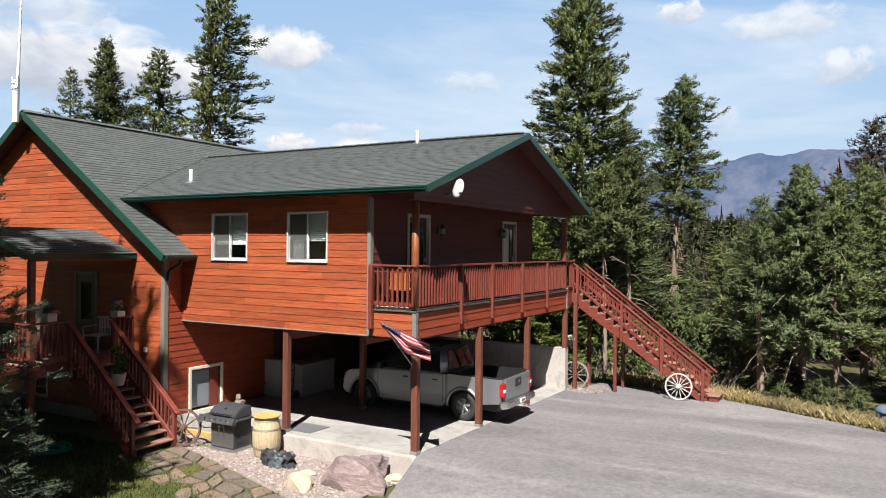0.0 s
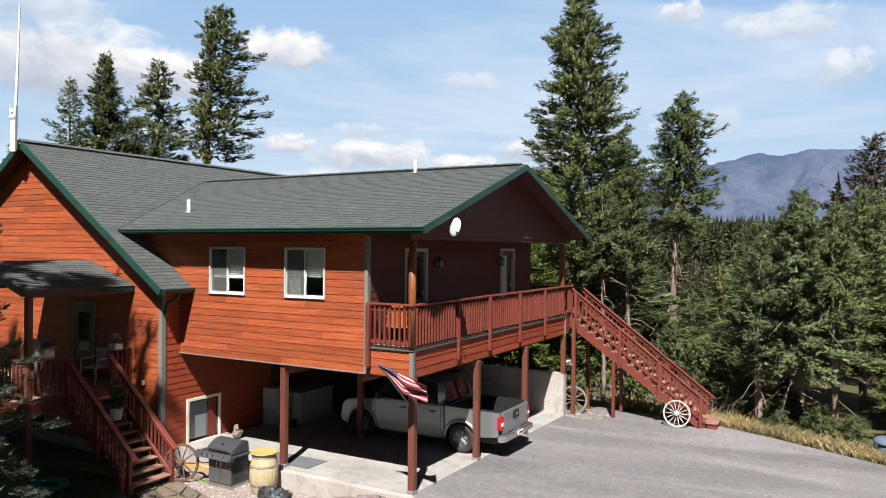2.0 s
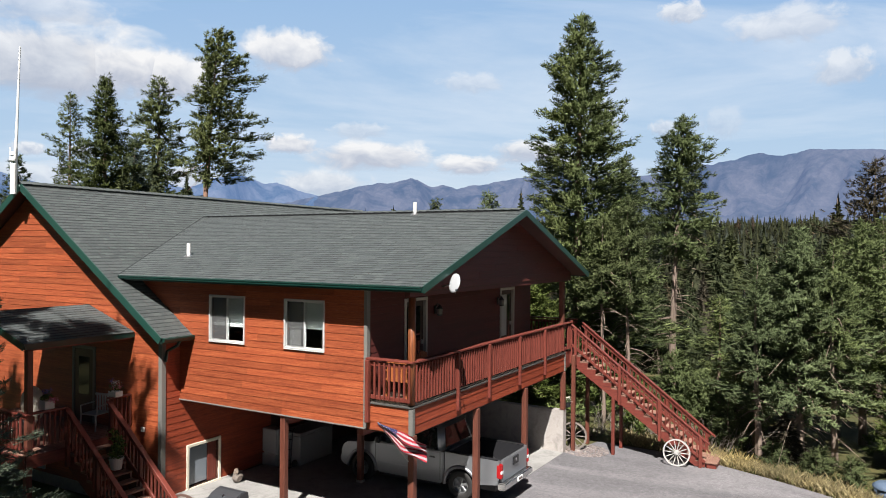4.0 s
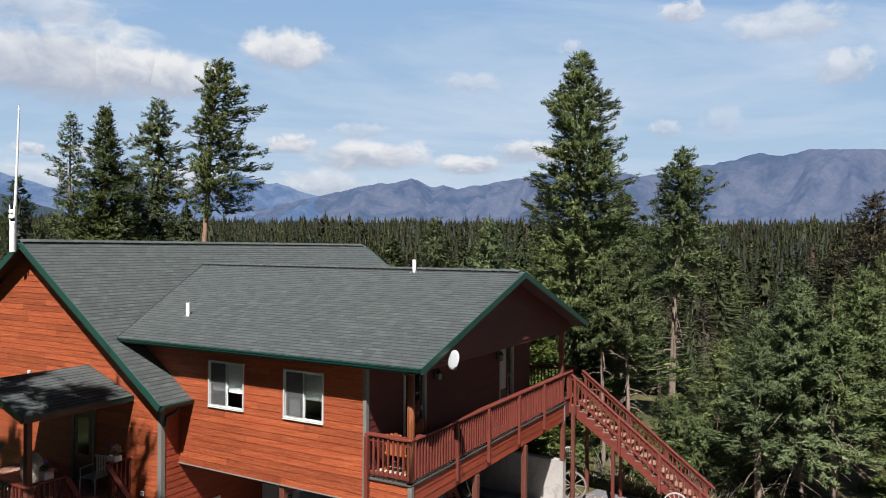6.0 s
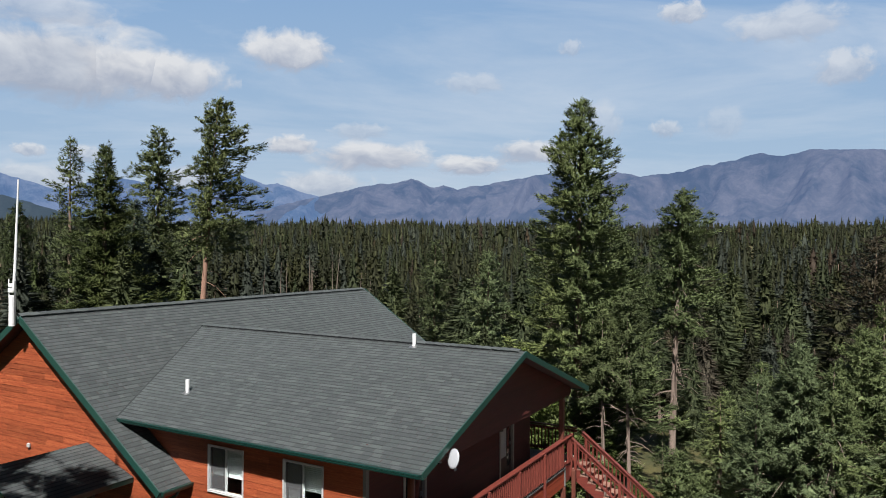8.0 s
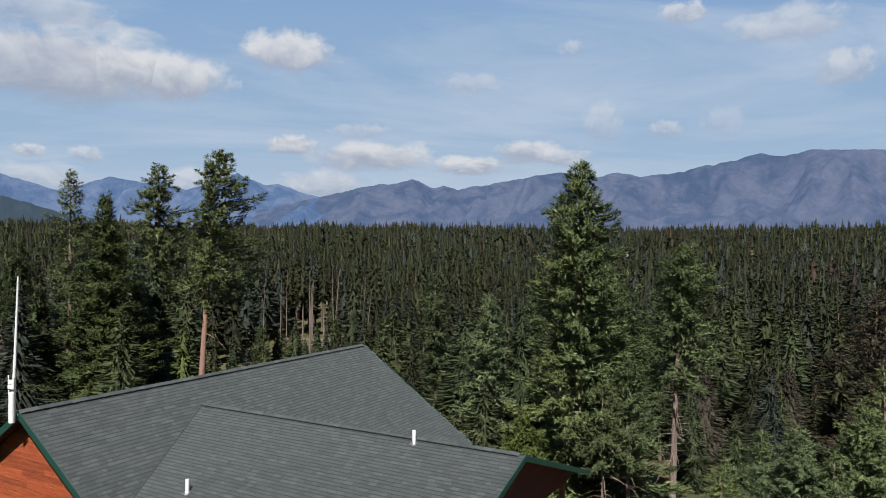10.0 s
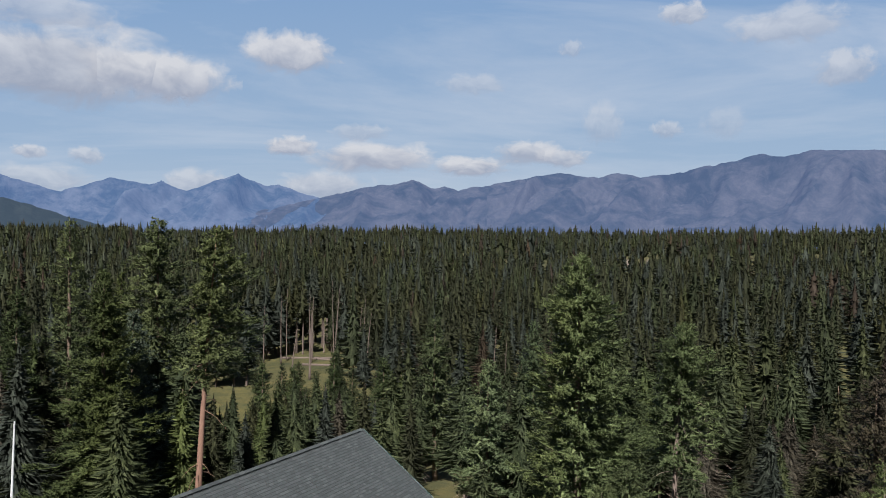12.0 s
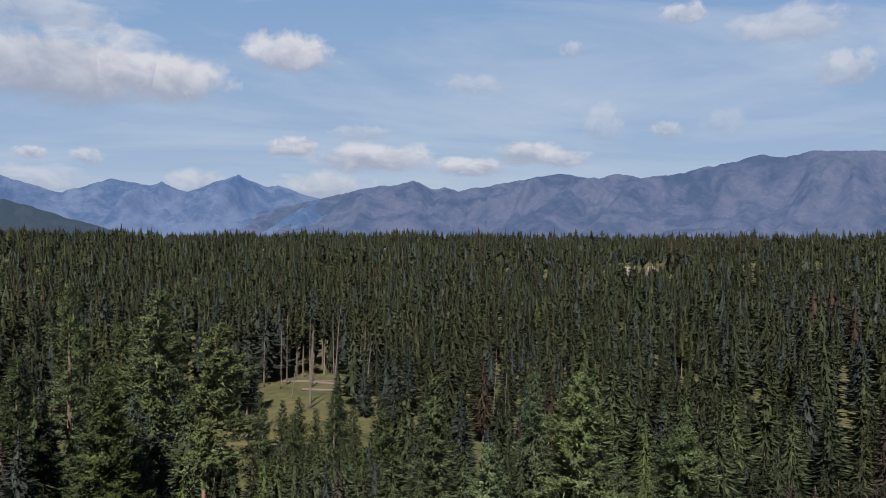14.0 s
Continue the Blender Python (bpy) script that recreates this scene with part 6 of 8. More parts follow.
# ---- clouds ----
def cloud_material(name, seed, thick, ragged, grey):
    m, nt, b = mat(name)
    nt.nodes.remove(b)
    c = nt.nodes.new("ShaderNodeTexCoord")
    sep = nt.nodes.new("ShaderNodeSeparateXYZ")
    nt.links.new(c.outputs["Object"], sep.inputs[0])
    ln = nt.nodes.new("ShaderNodeVectorMath")
    ln.operation = "LENGTH"
    nt.links.new(c.outputs["Object"], ln.inputs[0])
    mp = nt.nodes.new("ShaderNodeMapping")
    mp.inputs["Location"].default_value = (seed * 3.7, seed * 1.9, seed)
    mp.inputs["Scale"].default_value = (1.5, 0.8, 1)
    nt.links.new(c.outputs["Object"], mp.inputs[0])
    n1 = noise_tex(nt, mp.outputs[0], 1.5, 8, 0.58, 0.35)

    def math_node(op, p, q):
        k = nt.nodes.new("ShaderNodeMath")
        k.operation = op
        for sock, val in zip(k.inputs, (p, q)):
            if isinstance(val, (int, float)):
                sock.default_value = val
            else:
                nt.links.new(val, sock)
        return k.outputs[0]
    body = math_node("SUBTRACT", 1.0, ln.outputs["Value"])
    den = math_node("ADD", math_node("MULTIPLY", body, 1.25), math_node("MULTIPLY", math_node("SUBTRACT", n1, 0.56), ragged))
    alpha = ramp(nt, den, [(0.06, (0, 0, 0)), (0.22, (0.35 * thick,) * 3), (0.5, (thick,) * 3)])
    # Shading is painted: white towards the top, grey below; the whole card glows.
    light = math_node("ADD", math_node("MULTIPLY", sep.outputs["Y"], 0.42), math_node("MULTIPLY", n1, 1.0))
    col = ramp(nt, light, [(0.28, grey), (0.72, (0.90, 0.91, 0.93))])
    em = nt.nodes.new("ShaderNodeEmission")
    nt.links.new(col, em.inputs["Color"])
    em.inputs["Strength"].default_value = 0.49
    tr = nt.nodes.new("ShaderNodeBsdfTransparent")
    mx = nt.nodes.new("ShaderNodeMixShader")
    nt.links.new(alpha, mx.inputs[0])
    nt.links.new(tr.outputs[0], mx.inputs[1])
    nt.links.new(em.outputs[0], mx.inputs[2])
    nt.links.new(mx.outputs[0], nt.nodes["Material Output"].inputs["Surface"])
    return m


def cloud(bearing, rise, wide, high, seed, label, thick=0.95, ragged=1.5, grey=(0.50, 0.55, 0.66), dist=4850):
    """A far cloud: bearing and angles in degrees."""
    a, e = radians(bearing), radians(rise)
    centre = Vector((-math.sin(a) * math.cos(e), math.cos(a) * math.cos(e), math.sin(e))) * dist
    me = bpy.data.meshes.new("cloud")
    me.from_pydata([(-1, -1, 0), (1, -1, 0), (1, 1, 0), (-1, 1, 0)], [], [(0, 1, 2, 3)])
    ob = put("cloud", me, cloud_material("cloud vapour", seed, thick, ragged, grey))
    m = look(centre, (0, 0, 0))
    ob.matrix_world = m @ Matrix.Diagonal((dist * math.tan(radians(wide)), dist * math.tan(radians(high)), 1, 1))
    ob.visible_shadow = False
    return tagged(ob, label, "cloud")


cloud(57.8, 12.9, 8.6, 3.7, 1, "large white cumulus cloud bank with a grey underside", thick=0.85, ragged=1.7, grey=(0.47, 0.51, 0.61))
cloud(50.2, 12.5, 4.9, 2.5, 31, "bright white cumulus cloud at the bank's end", ragged=1.5)
cloud(58.8, 16.4, 5.2, 1.5, 33, "thin pale cloud wisp", thick=0.5, ragged=2.0)
cloud(52.9, 13.0, 4.5, 1.8, 2, "small white cumulus cloud", ragged=1.3)
cloud(41.6, 15.1, 4.2, 2.0, 3, "small white cumulus cloud")
cloud(3.9, 16.0, 4.9, 1.7, 4, "small white cumulus cloud", thick=0.55, ragged=2.0)
cloud(0.2, 12.7, 2.9, 1.6, 5, "small white cumulus cloud", thick=0.58, ragged=1.9)
cloud(11.0, 17.6, 2.3, 1.0, 6, "small white cumulus cloud", thick=0.7, ragged=2.0)
cloud(35.1, 7.4, 5.9, 1.5, 7, "small white cumulus cloud")
cloud(41.5, 8.1, 2.5, 1.0, 8, "small white cumulus cloud")
cloud(27.4, 6.7, 3.9, 1.0, 9, "small white cumulus cloud")
cloud(22.7, 7.8, 3.6, 1.2, 10, "small white cumulus cloud", thick=0.85)
cloud(36.0, 9.3, 2.8, 1.0, 11, "thin pale cloud wisp", thick=0.4)
cloud(27.1, 13.1, 3.2, 1.0, 12, "thin pale cloud wisp", thick=0.35)
cloud(59.5, 6.8, 1.4, 0.6, 13, "small white cumulus cloud", thick=0.7)
cloud(56.0, 6.7, 1.5, 0.8, 14, "small white cumulus cloud", thick=0.6)
cloud(39.0, 5.1, 4.4, 1.6, 15, "thin pale cloud wisp", thick=0.7)
cloud(17.0, 9.9, 1.9, 2.1, 16, "thin pale cloud wisp", thick=0.35)
cloud(12.2, 9.3, 1.4, 0.9, 17, "thin pale cloud wisp", thick=0.5)
cloud(59.2, 4.9, 5.1, 1.3, 18, "thin pale cloud wisp", thick=0.55)
cloud(48.4, 5.1, 3.5, 1.3, 19, "thin pale cloud wisp", thick=0.6)
cloud(20.2, 7.4, 2.8, 1.0, 20, "small white cumulus cloud", thick=0.8)
cloud(19.4, 15.6, 1.1, 0.8, 21, "thin pale cloud wisp", thick=0.4)
cloud(8.1, 9.5, 2.0, 1.4, 22, "thin pale cloud wisp", thick=0.25)


def veil_material():
    """Glowing sheet added as the sky: pale blue haze with whiter cirrus streaks."""
    m, nt, b = mat("sky sheet glow")
    nt.nodes.remove(b)
    v = coords(nt, (1.3, 3.4, 1), (0, 0, radians(-8)))
    n1 = noise_tex(nt, v, 1.6, 8, 0.6, 0.5)
    up = nt.nodes.new("ShaderNodeSeparateXYZ")
    nt.links.new(coords(nt), up.inputs[0])
    low = ramp(nt, up.outputs["Y"], [(0.02, (0.33, 0.385, 0.44)), (0.16, (0.24, 0.325, 0.425)), (0.42, (0.166, 0.262, 0.402))])
    col = mix(nt, ramp(nt, n1, [(0.45, (0, 0, 0)), (0.74, (0.8, 0.8, 0.8))]), low, (0.44, 0.47, 0.51))
    em = nt.nodes.new("ShaderNodeEmission")
    nt.links.new(col, em.inputs["Color"])
    tr = nt.nodes.new("ShaderNodeBsdfTransparent")
    mx = nt.nodes.new("ShaderNodeMixShader")
    mx.inputs[0].default_value = 0.93
    nt.links.new(tr.outputs[0], mx.inputs[1])
    nt.links.new(em.outputs[0], mx.inputs[2])
    nt.links.new(mx.outputs[0], nt.nodes["Material Output"].inputs["Surface"])
    return m


veil_dir = Vector((-math.sin(radians(29.4)), math.cos(radians(29.4)), 0))
me = bpy.data.meshes.new("cirrus_veil")
me.from_pydata([(-1, -0.02, 0), (1, -0.02, 0), (1, 1, 0), (-1, 1, 0)], [], [(0, 1, 2, 3)])
veil = put("cirrus_veil", me, veil_material())
veil.matrix_world = look(veil_dir * 4940, (0, 0, 0)) @ Matrix.Diagonal((9000, 4200, 1, 1))
veil.visible_shadow = False
tagged(veil, "pale blue sky with thin white cirrus streaks", "sky", kind="structure")


# ---- pickup truck ----
PAINT = simple("silver car paint", (0.265, 0.277, 0.290), 0.30, 0.6, vary=0.05, scale=1.0)
CHROME = simple("chrome", (0.62, 0.62, 0.62), 0.22, 1.0, vary=0.05)
TAIL_RED = simple("red tail-light lens", (0.34, 0.010, 0.012), 0.15, vary=0.1)
LENS_WHITE = simple("clear lamp lens", (0.75, 0.75, 0.75), 0.15, vary=0.05)
truck = thing("pickup_truck", "silver crew-cab pickup truck parked in the carport", "truck", at=(-9.9, 17.33, -0.08))
TX, TY, TZ = -7.42, 17.33, -0.08


def tw(u, v, z):
    """From the truck's own lengths (back to front, near to far side, up) to the place."""
    return (TX - u, TY + v, TZ + z)


def truck_solid(name, poly, v0, v1, material, parent=truck, bev=0.03, label="", top_in=0.0, z_ref=0.0):
    bm = bmesh.new()
    n = len(poly)
    a = [bm.verts.new(tw(u, v0 + top_in * max(0, z - z_ref), z)) for u, z in poly]
    b = [bm.verts.new(tw(u, v1 - top_in * max(0, z - z_ref), z)) for u, z in poly]
    bm.faces.new(a)
    bm.faces.new(b[::-1])
    for k in range(n):
        bm.faces.new((a[k], b[k], b[(k + 1) % n], a[(k + 1) % n]))
    bmesh.ops.recalc_face_normals(bm, faces=bm.faces)
    if bev:
        es = [e for e in bm.edges if len({f for f in e.link_faces}) == 2 and e.calc_face_angle(0) > 0.6]
        bmesh.ops.bevel(bm, geom=es, offset=bev, segments=2, affect="EDGES", clamp_overlap=True)
    return part(name, bm, material, parent, label)


def arch(u0, z0, r, start, end, n=9):
    return [(u0 + r * math.cos(start + (end - start) * k / n), z0 + r * math.sin(start + (end - start) * k / n)) for k in range(n + 1)]


RW, FW, WR = 1.16, 4.27, 0.382       # hubs along the length, wheel radius
# bed sides with wheel arches
side_poly = [(0.10, 0.55), (0.06, 1.16), (1.63, 1.18), (1.63, 0.42), (RW + 0.47, 0.42)] + arch(RW, WR, 0.46, 0.05, math.pi - 0.05)[0:] + [(RW - 0.5, 0.48)]
for v0, v1 in ((-0.90, -0.80), (0.80, 0.90)):
    truck_solid("bed_side", side_poly, v0, v1, PAINT, bev=0.012)
truck_solid("bed_floor", [(0.08, 0.62), (1.63, 0.62), (1.63, 0.68), (0.08, 0.68)], -0.81, 0.81, BLACK, bev=0)
truck_solid("bed_front", [(1.57, 0.6), (1.63, 0.6), (1.63, 1.17), (1.57, 1.17)], -0.81, 0.81, PAINT, bev=0.01)
for v0, v1 in ((-0.805, -0.77), (0.77, 0.805)):
    truck_solid("bed_liner", [(0.10, 0.66), (1.58, 0.66), (1.58, 1.175), (0.10, 1.165)], v0, v1, BLACK, bev=0, label="black bed liner")
truck_solid("bed_liner", [(0.085, 0.66), (0.11, 0.66), (0.11, 1.15), (0.085, 1.15)], -0.77, 0.77, BLACK, bev=0, label="black bed liner")
truck_solid("bed_liner", [(1.54, 0.66), (1.575, 0.66), (1.575, 1.16), (1.54, 1.16)], -0.77, 0.77, BLACK, bev=0, label="black bed liner")
for v0, v1 in ((-0.895, -0.77), (0.77, 0.895)):
    truck_solid("bed_rail", [(0.12, 1.166), (1.61, 1.182), (1.61, 1.20), (0.12, 1.184)], v0, v1, BLACK, bev=0.006, label="black bed rail cap")
gate = truck_solid("tailgate", [(0.02, 0.60), (0.09, 0.60), (0.075, 1.17), (0.0, 1.17)], -0.79, 0.79, PAINT, bev=0.018)
for nm, w, z0, z1, m in (("handle_bezel", 0.17, 0.90, 1.11, BLACK), ("badge", 0.05, 0.98, 1.06, CHROME)):
    h = truck_solid(nm, [(-0.02 - (0.006 if nm == "badge" else 0), z0), (0.03, z0), (0.03, z1), (-0.018 - (0.006 if nm == "badge" else 0), z1)], -w, w, m, None, 0.006)
    h.parent = gate
for v0, v1 in ((-0.91, -0.76), (0.76, 0.91)):
    lamp = truck_solid("tail_light", [(-0.005, 0.72), (0.14, 0.72), (0.14, 1.08), (0.0, 1.08)], v0, v1, TAIL_RED, bev=0.02, label="red tail-light")
    l2 = truck_solid("reverse_lens", [(-0.012, 0.84), (0.05, 0.84), (0.05, 0.92), (-0.012, 0.92)], v0 + 0.02, v1 - 0.02, LENS_WHITE, None, 0.005)
    l2.parent = lamp
bump_r = truck_solid("rear_bumper", [(-0.14, 0.46), (0.10, 0.40), (0.12, 0.60), (-0.12, 0.62)], -0.88, 0.88, CHROME, bev=0.03, label="chrome rear bumper")
pl = truck_solid("plate", [(-0.152, 0.49), (-0.12, 0.49), (-0.12, 0.60), (-0.145, 0.60)], -0.15, 0.15, LENS_WHITE, None, 0.003)
pl.parent = bump_r
for k in range(5):
    b = truck_solid("plate_bar", [(-0.156, 0.525), (-0.15, 0.525), (-0.148, 0.575), (-0.152, 0.575)], -0.11 + k * 0.046, -0.08 + k * 0.046, DOOR_BROWN, None, 0)
    b.parent = pl
# cab and bonnet
body_poly = [(1.66, 0.42), (1.66, 1.16), (3.80, 1.16), (3.92, 1.13), (4.78, 1.02), (4.94, 0.93), (5.0, 0.75), (5.0, 0.45), (4.93, 0.36), (FW + 0.47, 0.36)] + arch(FW, WR, 0.46, 0.02, math.pi - 0.02) + [(FW - 0.47, 0.36), (3.66, 0.33), (1.74, 0.33)]
body = truck_solid("body", body_poly, -0.90, 0.90, PAINT, bev=0.025)


def cab():
    """The upper cab, drawn in at the roof."""
    bm = bmesh.new()
    low = [(1.68, -0.88), (3.98, -0.86), (3.98, 0.86), (1.68, 0.88)]
    high = [(1.84, -0.69), (3.28, -0.67), (3.28, 0.67), (1.84, 0.69)]
    a = [bm.verts.new(tw(u, v, 1.12)) for u, v in low]
    b = [bm.verts.new(tw(u, v, 1.82)) for u, v in high]
    bm.faces.new(a)
    bm.faces.new(b)
    for k in range(4):
        bm.faces.new((a[k], a[(k + 1) % 4], b[(k + 1) % 4], b[k]))
    bmesh.ops.recalc_face_normals(bm, faces=bm.faces)
    bmesh.ops.bevel(bm, geom=list(bm.edges), offset=0.06, segments=3, affect="EDGES")
    return part("cab", bm, PAINT, truck, smooth=True)


cab_ob = cab()


def pane_quad(name, corners, parent, out):
    """A pane proud of the cab by a few millimetres. corners: (u, v, z)."""
    bm = bmesh.new()
    o = Vector(out)
    front = [bm.verts.new(Vector(tw(*c)) + o * 0.014) for c in corners]
    back = [bm.verts.new(Vector(tw(*c)) - o * 0.02) for c in corners]
    bm.faces.new(front)
    bm.faces.new(back[::-1])
    for k in range(4):
        bm.faces.new((front[k], back[k], back[(k + 1) % 4], front[(k + 1) % 4]))
    bmesh.ops.recalc_face_normals(bm, faces=bm.faces)
    p = part(name, bm, DARK_GLASS, None)
    p.parent = parent
    return p


def side_v(z):
    return 0.88 - 0.19 * (z - 1.12) / 0.70


for s in (-1, 1):
    for u0, u1, t0, t1 in ((1.86, 2.70, 1.96, 2.66), (2.80, 3.78, 2.76, 3.30)):
        pane_quad("side_window", [(u0, s * side_v(1.19), 1.19), (u1, s * side_v(1.19), 1.19), (t1, s * side_v(1.72), 1.72), (t0, s * side_v(1.72), 1.72)], cab_ob, (0, s * 0.95, 0.3))
pane_quad("rear_window", [(1.702, -0.70, 1.24), (1.702, 0.70, 1.24), (1.812, 0.56, 1.72), (1.812, -0.56, 1.72)], cab_ob, (0.98, 0, 0.18))
pane_quad("windscreen", [(3.93, -0.70, 1.19), (3.93, 0.70, 1.19), (3.36, 0.58, 1.76), (3.36, -0.58, 1.76)], cab_ob, (-0.6, 0, 0.8))
for v in (-0.5, 0.5):
    truck_solid("roof_rail", [(1.98, 1.82), (3.1, 1.82), (3.1, 1.87), (1.98, 1.87)], v - 0.02, v + 0.02, BLACK, bev=0.008)
for s in (-1, 1):
    for u in (1.92, 2.84):
        truck_solid("door_handle", [(u, 0.98), (u + 0.16, 0.98), (u + 0.16, 1.02), (u, 1.02)], s * 0.905 - 0.015, s * 0.905 + 0.015, BLACK, bev=0.006)
    for u in (1.76, 2.75, 3.82):
        truck_solid("door_seam", [(u, 0.42), (u + 0.012, 0.42), (u + 0.012, 1.13), (u, 1.13)], s * 0.9 - 0.004, s * 0.9 + 0.004, BLACK, bev=0)
    truck_solid("side_moulding", [(1.76, 0.60), (3.74, 0.60), (3.74, 0.63), (1.76, 0.63)], s * 0.9 - 0.012, s * 0.9 + 0.012, PAINT, bev=0.004)
    truck_solid("mirror", [(3.60, 1.16), (3.74, 1.18), (3.74, 1.34), (3.61, 1.34)], s * 1.0 - 0.09, s * 1.0 + 0.09, BLACK, bev=0.03)
    for hub in (RW, FW):
        bm = bmesh.new()
        pts = [tw(u, s * 0.905, z) for u, z in arch(hub, WR, 0.475, -0.05, math.pi + 0.05, 14)]
        tube(bm, pts, 0.045, 8)
        part("fender_flare", bm, PAINT, truck, smooth=True)
    truck_solid("sill", [(1.78, 0.27), (3.7, 0.27), (3.7, 0.35), (1.78, 0.35)], s * 0.82 - 0.05, s * 0.82 + 0.05, BLACK, bev=0.01)
truck_solid("front_bumper", [(4.85, 0.36), (5.06, 0.42), (5.06, 0.62), (4.95, 0.68)], -0.86, 0.86, PAINT, bev=0.03)
truck_solid("grille", [(5.0, 0.66), (5.05, 0.66), (5.02, 0.90), (4.96, 0.90)], -0.4, 0.4, CHROME, bev=0.01)
truck_solid("underbody", [(0.3, 0.28), (4.9, 0.26), (4.9, 0.45), (0.3, 0.5)], -0.6, 0.6, BLACK, bev=0)


def wheel(u, s):
    bm = bmesh.new()
    m = Matrix.Translation(tw(u, s * 0.78, WR)) @ Matrix.Rotation(math.pi / 2, 4, "X")
    lathe(bm, [(0.215, -0.12), (0.345, -0.124), (0.379, -0.095), (0.382, 0.0), (0.379, 0.095), (0.345, 0.124), (0.215, 0.12), (0.215, -0.12)], 30, m, False)
    ty = part("tyre", bm, RUBBER, None, smooth=True)
    w = new("wheel")
    w.empty_display_size = 0.1
    w.parent = truck
    w.location = -Vector(truck.location)
    ty.parent = w
    bm = bmesh.new()
    out = -s
    lathe(bm, [(0.215, -0.10), (0.225, 0.10), (0.20, 0.105), (0.195, 0.02), (0.02, 0.0)], 30, m, False)
    for k in range(6):
        a = k * math.tau / 6 + 0.3
        c = Vector(tw(u, s * 0.875, WR))
        d = Vector((math.cos(a), 0, math.sin(a)))
        beam(bm, c + d * 0.03, c + d * 0.205, 0.07, 0.03, (0, 1, 0), 0.008)
    lathe(bm, [(0.05, -0.13), (0.055, -0.085), (0.055, 0.13), (0.03, 0.135)], 14, m)
    rm = part("rim", bm, ALLOY, None, "silver six-spoke alloy rim")
    rm.parent = w


for hub in (RW, FW):
    for s in (-1, 1):
        wheel(hub, s)

# ---- things in the carport ----
APPLIANCE = simple("white enamel", (0.30, 0.30, 0.297), 0.35, vary=0.06)
fz = thing("chest_freezer", "white chest freezer against the carport wall", "freezer", at=(-14.3, 17.3, -0.09))
box("cabinet", -14.75, -14.0, 16.5, 18.05, -0.06, 0.80, APPLIANCE, fz, bev=0.02)
lid = box("lid", -14.77, -13.98, 16.48, 18.07, 0.805, 0.90, APPLIANCE, fz, bev=0.02)
hd = box("handle", -13.99, -13.95, 17.15, 17.4, 0.80, 0.84, STEEL, None)
hd.parent = lid
fr = thing("fridge", "small white fridge with a dark gap between its doors", "fridge", at=(-14.78, 16.2, -0.08))
box("cabinet", -15.03, -14.5, 16.06, 16.42, -0.05, 1.05, APPLIANCE, fr, bev=0.015)
box("door", -15.03, -14.5, 16.0, 16.05, 0.36, 1.05, APPLIANCE, fr, bev=0.012)
box("drawer", -15.03, -14.5, 16.0, 16.05, -0.03, 0.31, APPLIANCE, fr, bev=0.012)
ht = thing("hand_truck", "black steel hand truck standing by the freezer", "hand truck", at=(-14.25, 16.2, -0.07))
bm = bmesh.new()
for x in (-14.42, -14.12):
    tube(bm, [(x, 16.22, 0.02), (x, 16.3, 1.0), (x, 16.38, 1.08)], 0.016, 6)
for z in (0.15, 0.45, 0.75, 1.0):
    tube(bm, [(-14.42, 16.23 + z * 0.08, z), (-14.12, 16.23 + z * 0.08, z)], 0.012, 6)
part("frame", bm, BLACK, ht)
box("toe_plate", -14.45, -14.09, 16.02, 16.24, -0.06, -0.045, BLACK, ht, bev=0.003)
for x in (-14.48, -14.06):
    bm = bmesh.new()
    lathe(bm, [(0.03, -0.025), (0.10, -0.03), (0.115, 0), (0.10, 0.03), (0.03, 0.025)], 14, Matrix.Translation((x, 16.32, 0.05)) @ Matrix.Rotation(math.pi / 2, 4, "Y"))
    part("wheel", bm, RUBBER, ht)
MAT = simple("grey rubber mat", (0.10, 0.105, 0.115), 0.8, vary=0.2)
mat_ob = box("rubber_mat", -12.55, -10.95, 13.2, 13.95, -0.03, -0.006, MAT, bev=0.003)
tagged(mat_ob, "flat dark rubber mat on the concrete slab", "mat")
mat_ob.rotation_euler = (radians(-1.13), 0, 0)
mat_ob.location = (0, 0, 0.255 + 0.025)

# ---- grill, barrel, heap ----
GRILL_DARK = simple("dark grey enamel", (0.060, 0.063, 0.069), 0.38, 0.3, vary=0.15)
GRILL_DOOR = simple("charcoal steel", (0.19, 0.19, 0.195), 0.35, 0.7, vary=0.15)
g0 = thing("barbecue_grill", "dark grey gas barbecue grill with a closed lid", "grill", at=(-12.6, 12.3, -0.42))
GX0, GX1, GY0, GY1, GZ = -12.98, -12.25, 12.05, 12.62, -0.40
box("base", GX0 - 0.01, GX1 + 0.01, GY0 - 0.01, GY1 + 0.01, GZ - 0.02, GZ + 0.09, STEEL, g0, "grey metal base")
bm = bmesh.new()
cube(bm, GX0, GX1, GY0 + 0.02, GY1, GZ + 0.09, GZ + 0.74, 0.008)
part("cabinet", bm, GRILL_DARK, g0)
for a, b in ((GX0 + 0.01, (GX0 + GX1) / 2 - 0.005), ((GX0 + GX1) / 2 + 0.005, GX1 - 0.01)):
    d = box("door", a, b, GY0, GY0 + 0.018, GZ + 0.11, GZ + 0.70, GRILL_DOOR, g0)
    hx = b - 0.06 if a < -12.8 else a + 0.06
    bm = bmesh.new()
    tube(bm, [(hx, GY0, GZ + 0.42), (hx, GY0 - 0.035, GZ + 0.44), (hx, GY0 - 0.035, GZ + 0.60), (hx, GY0, GZ + 0.62)], 0.010, 6)
    h = part("handle", bm, CHROME, None, "chrome bow handle")
    h.parent = d
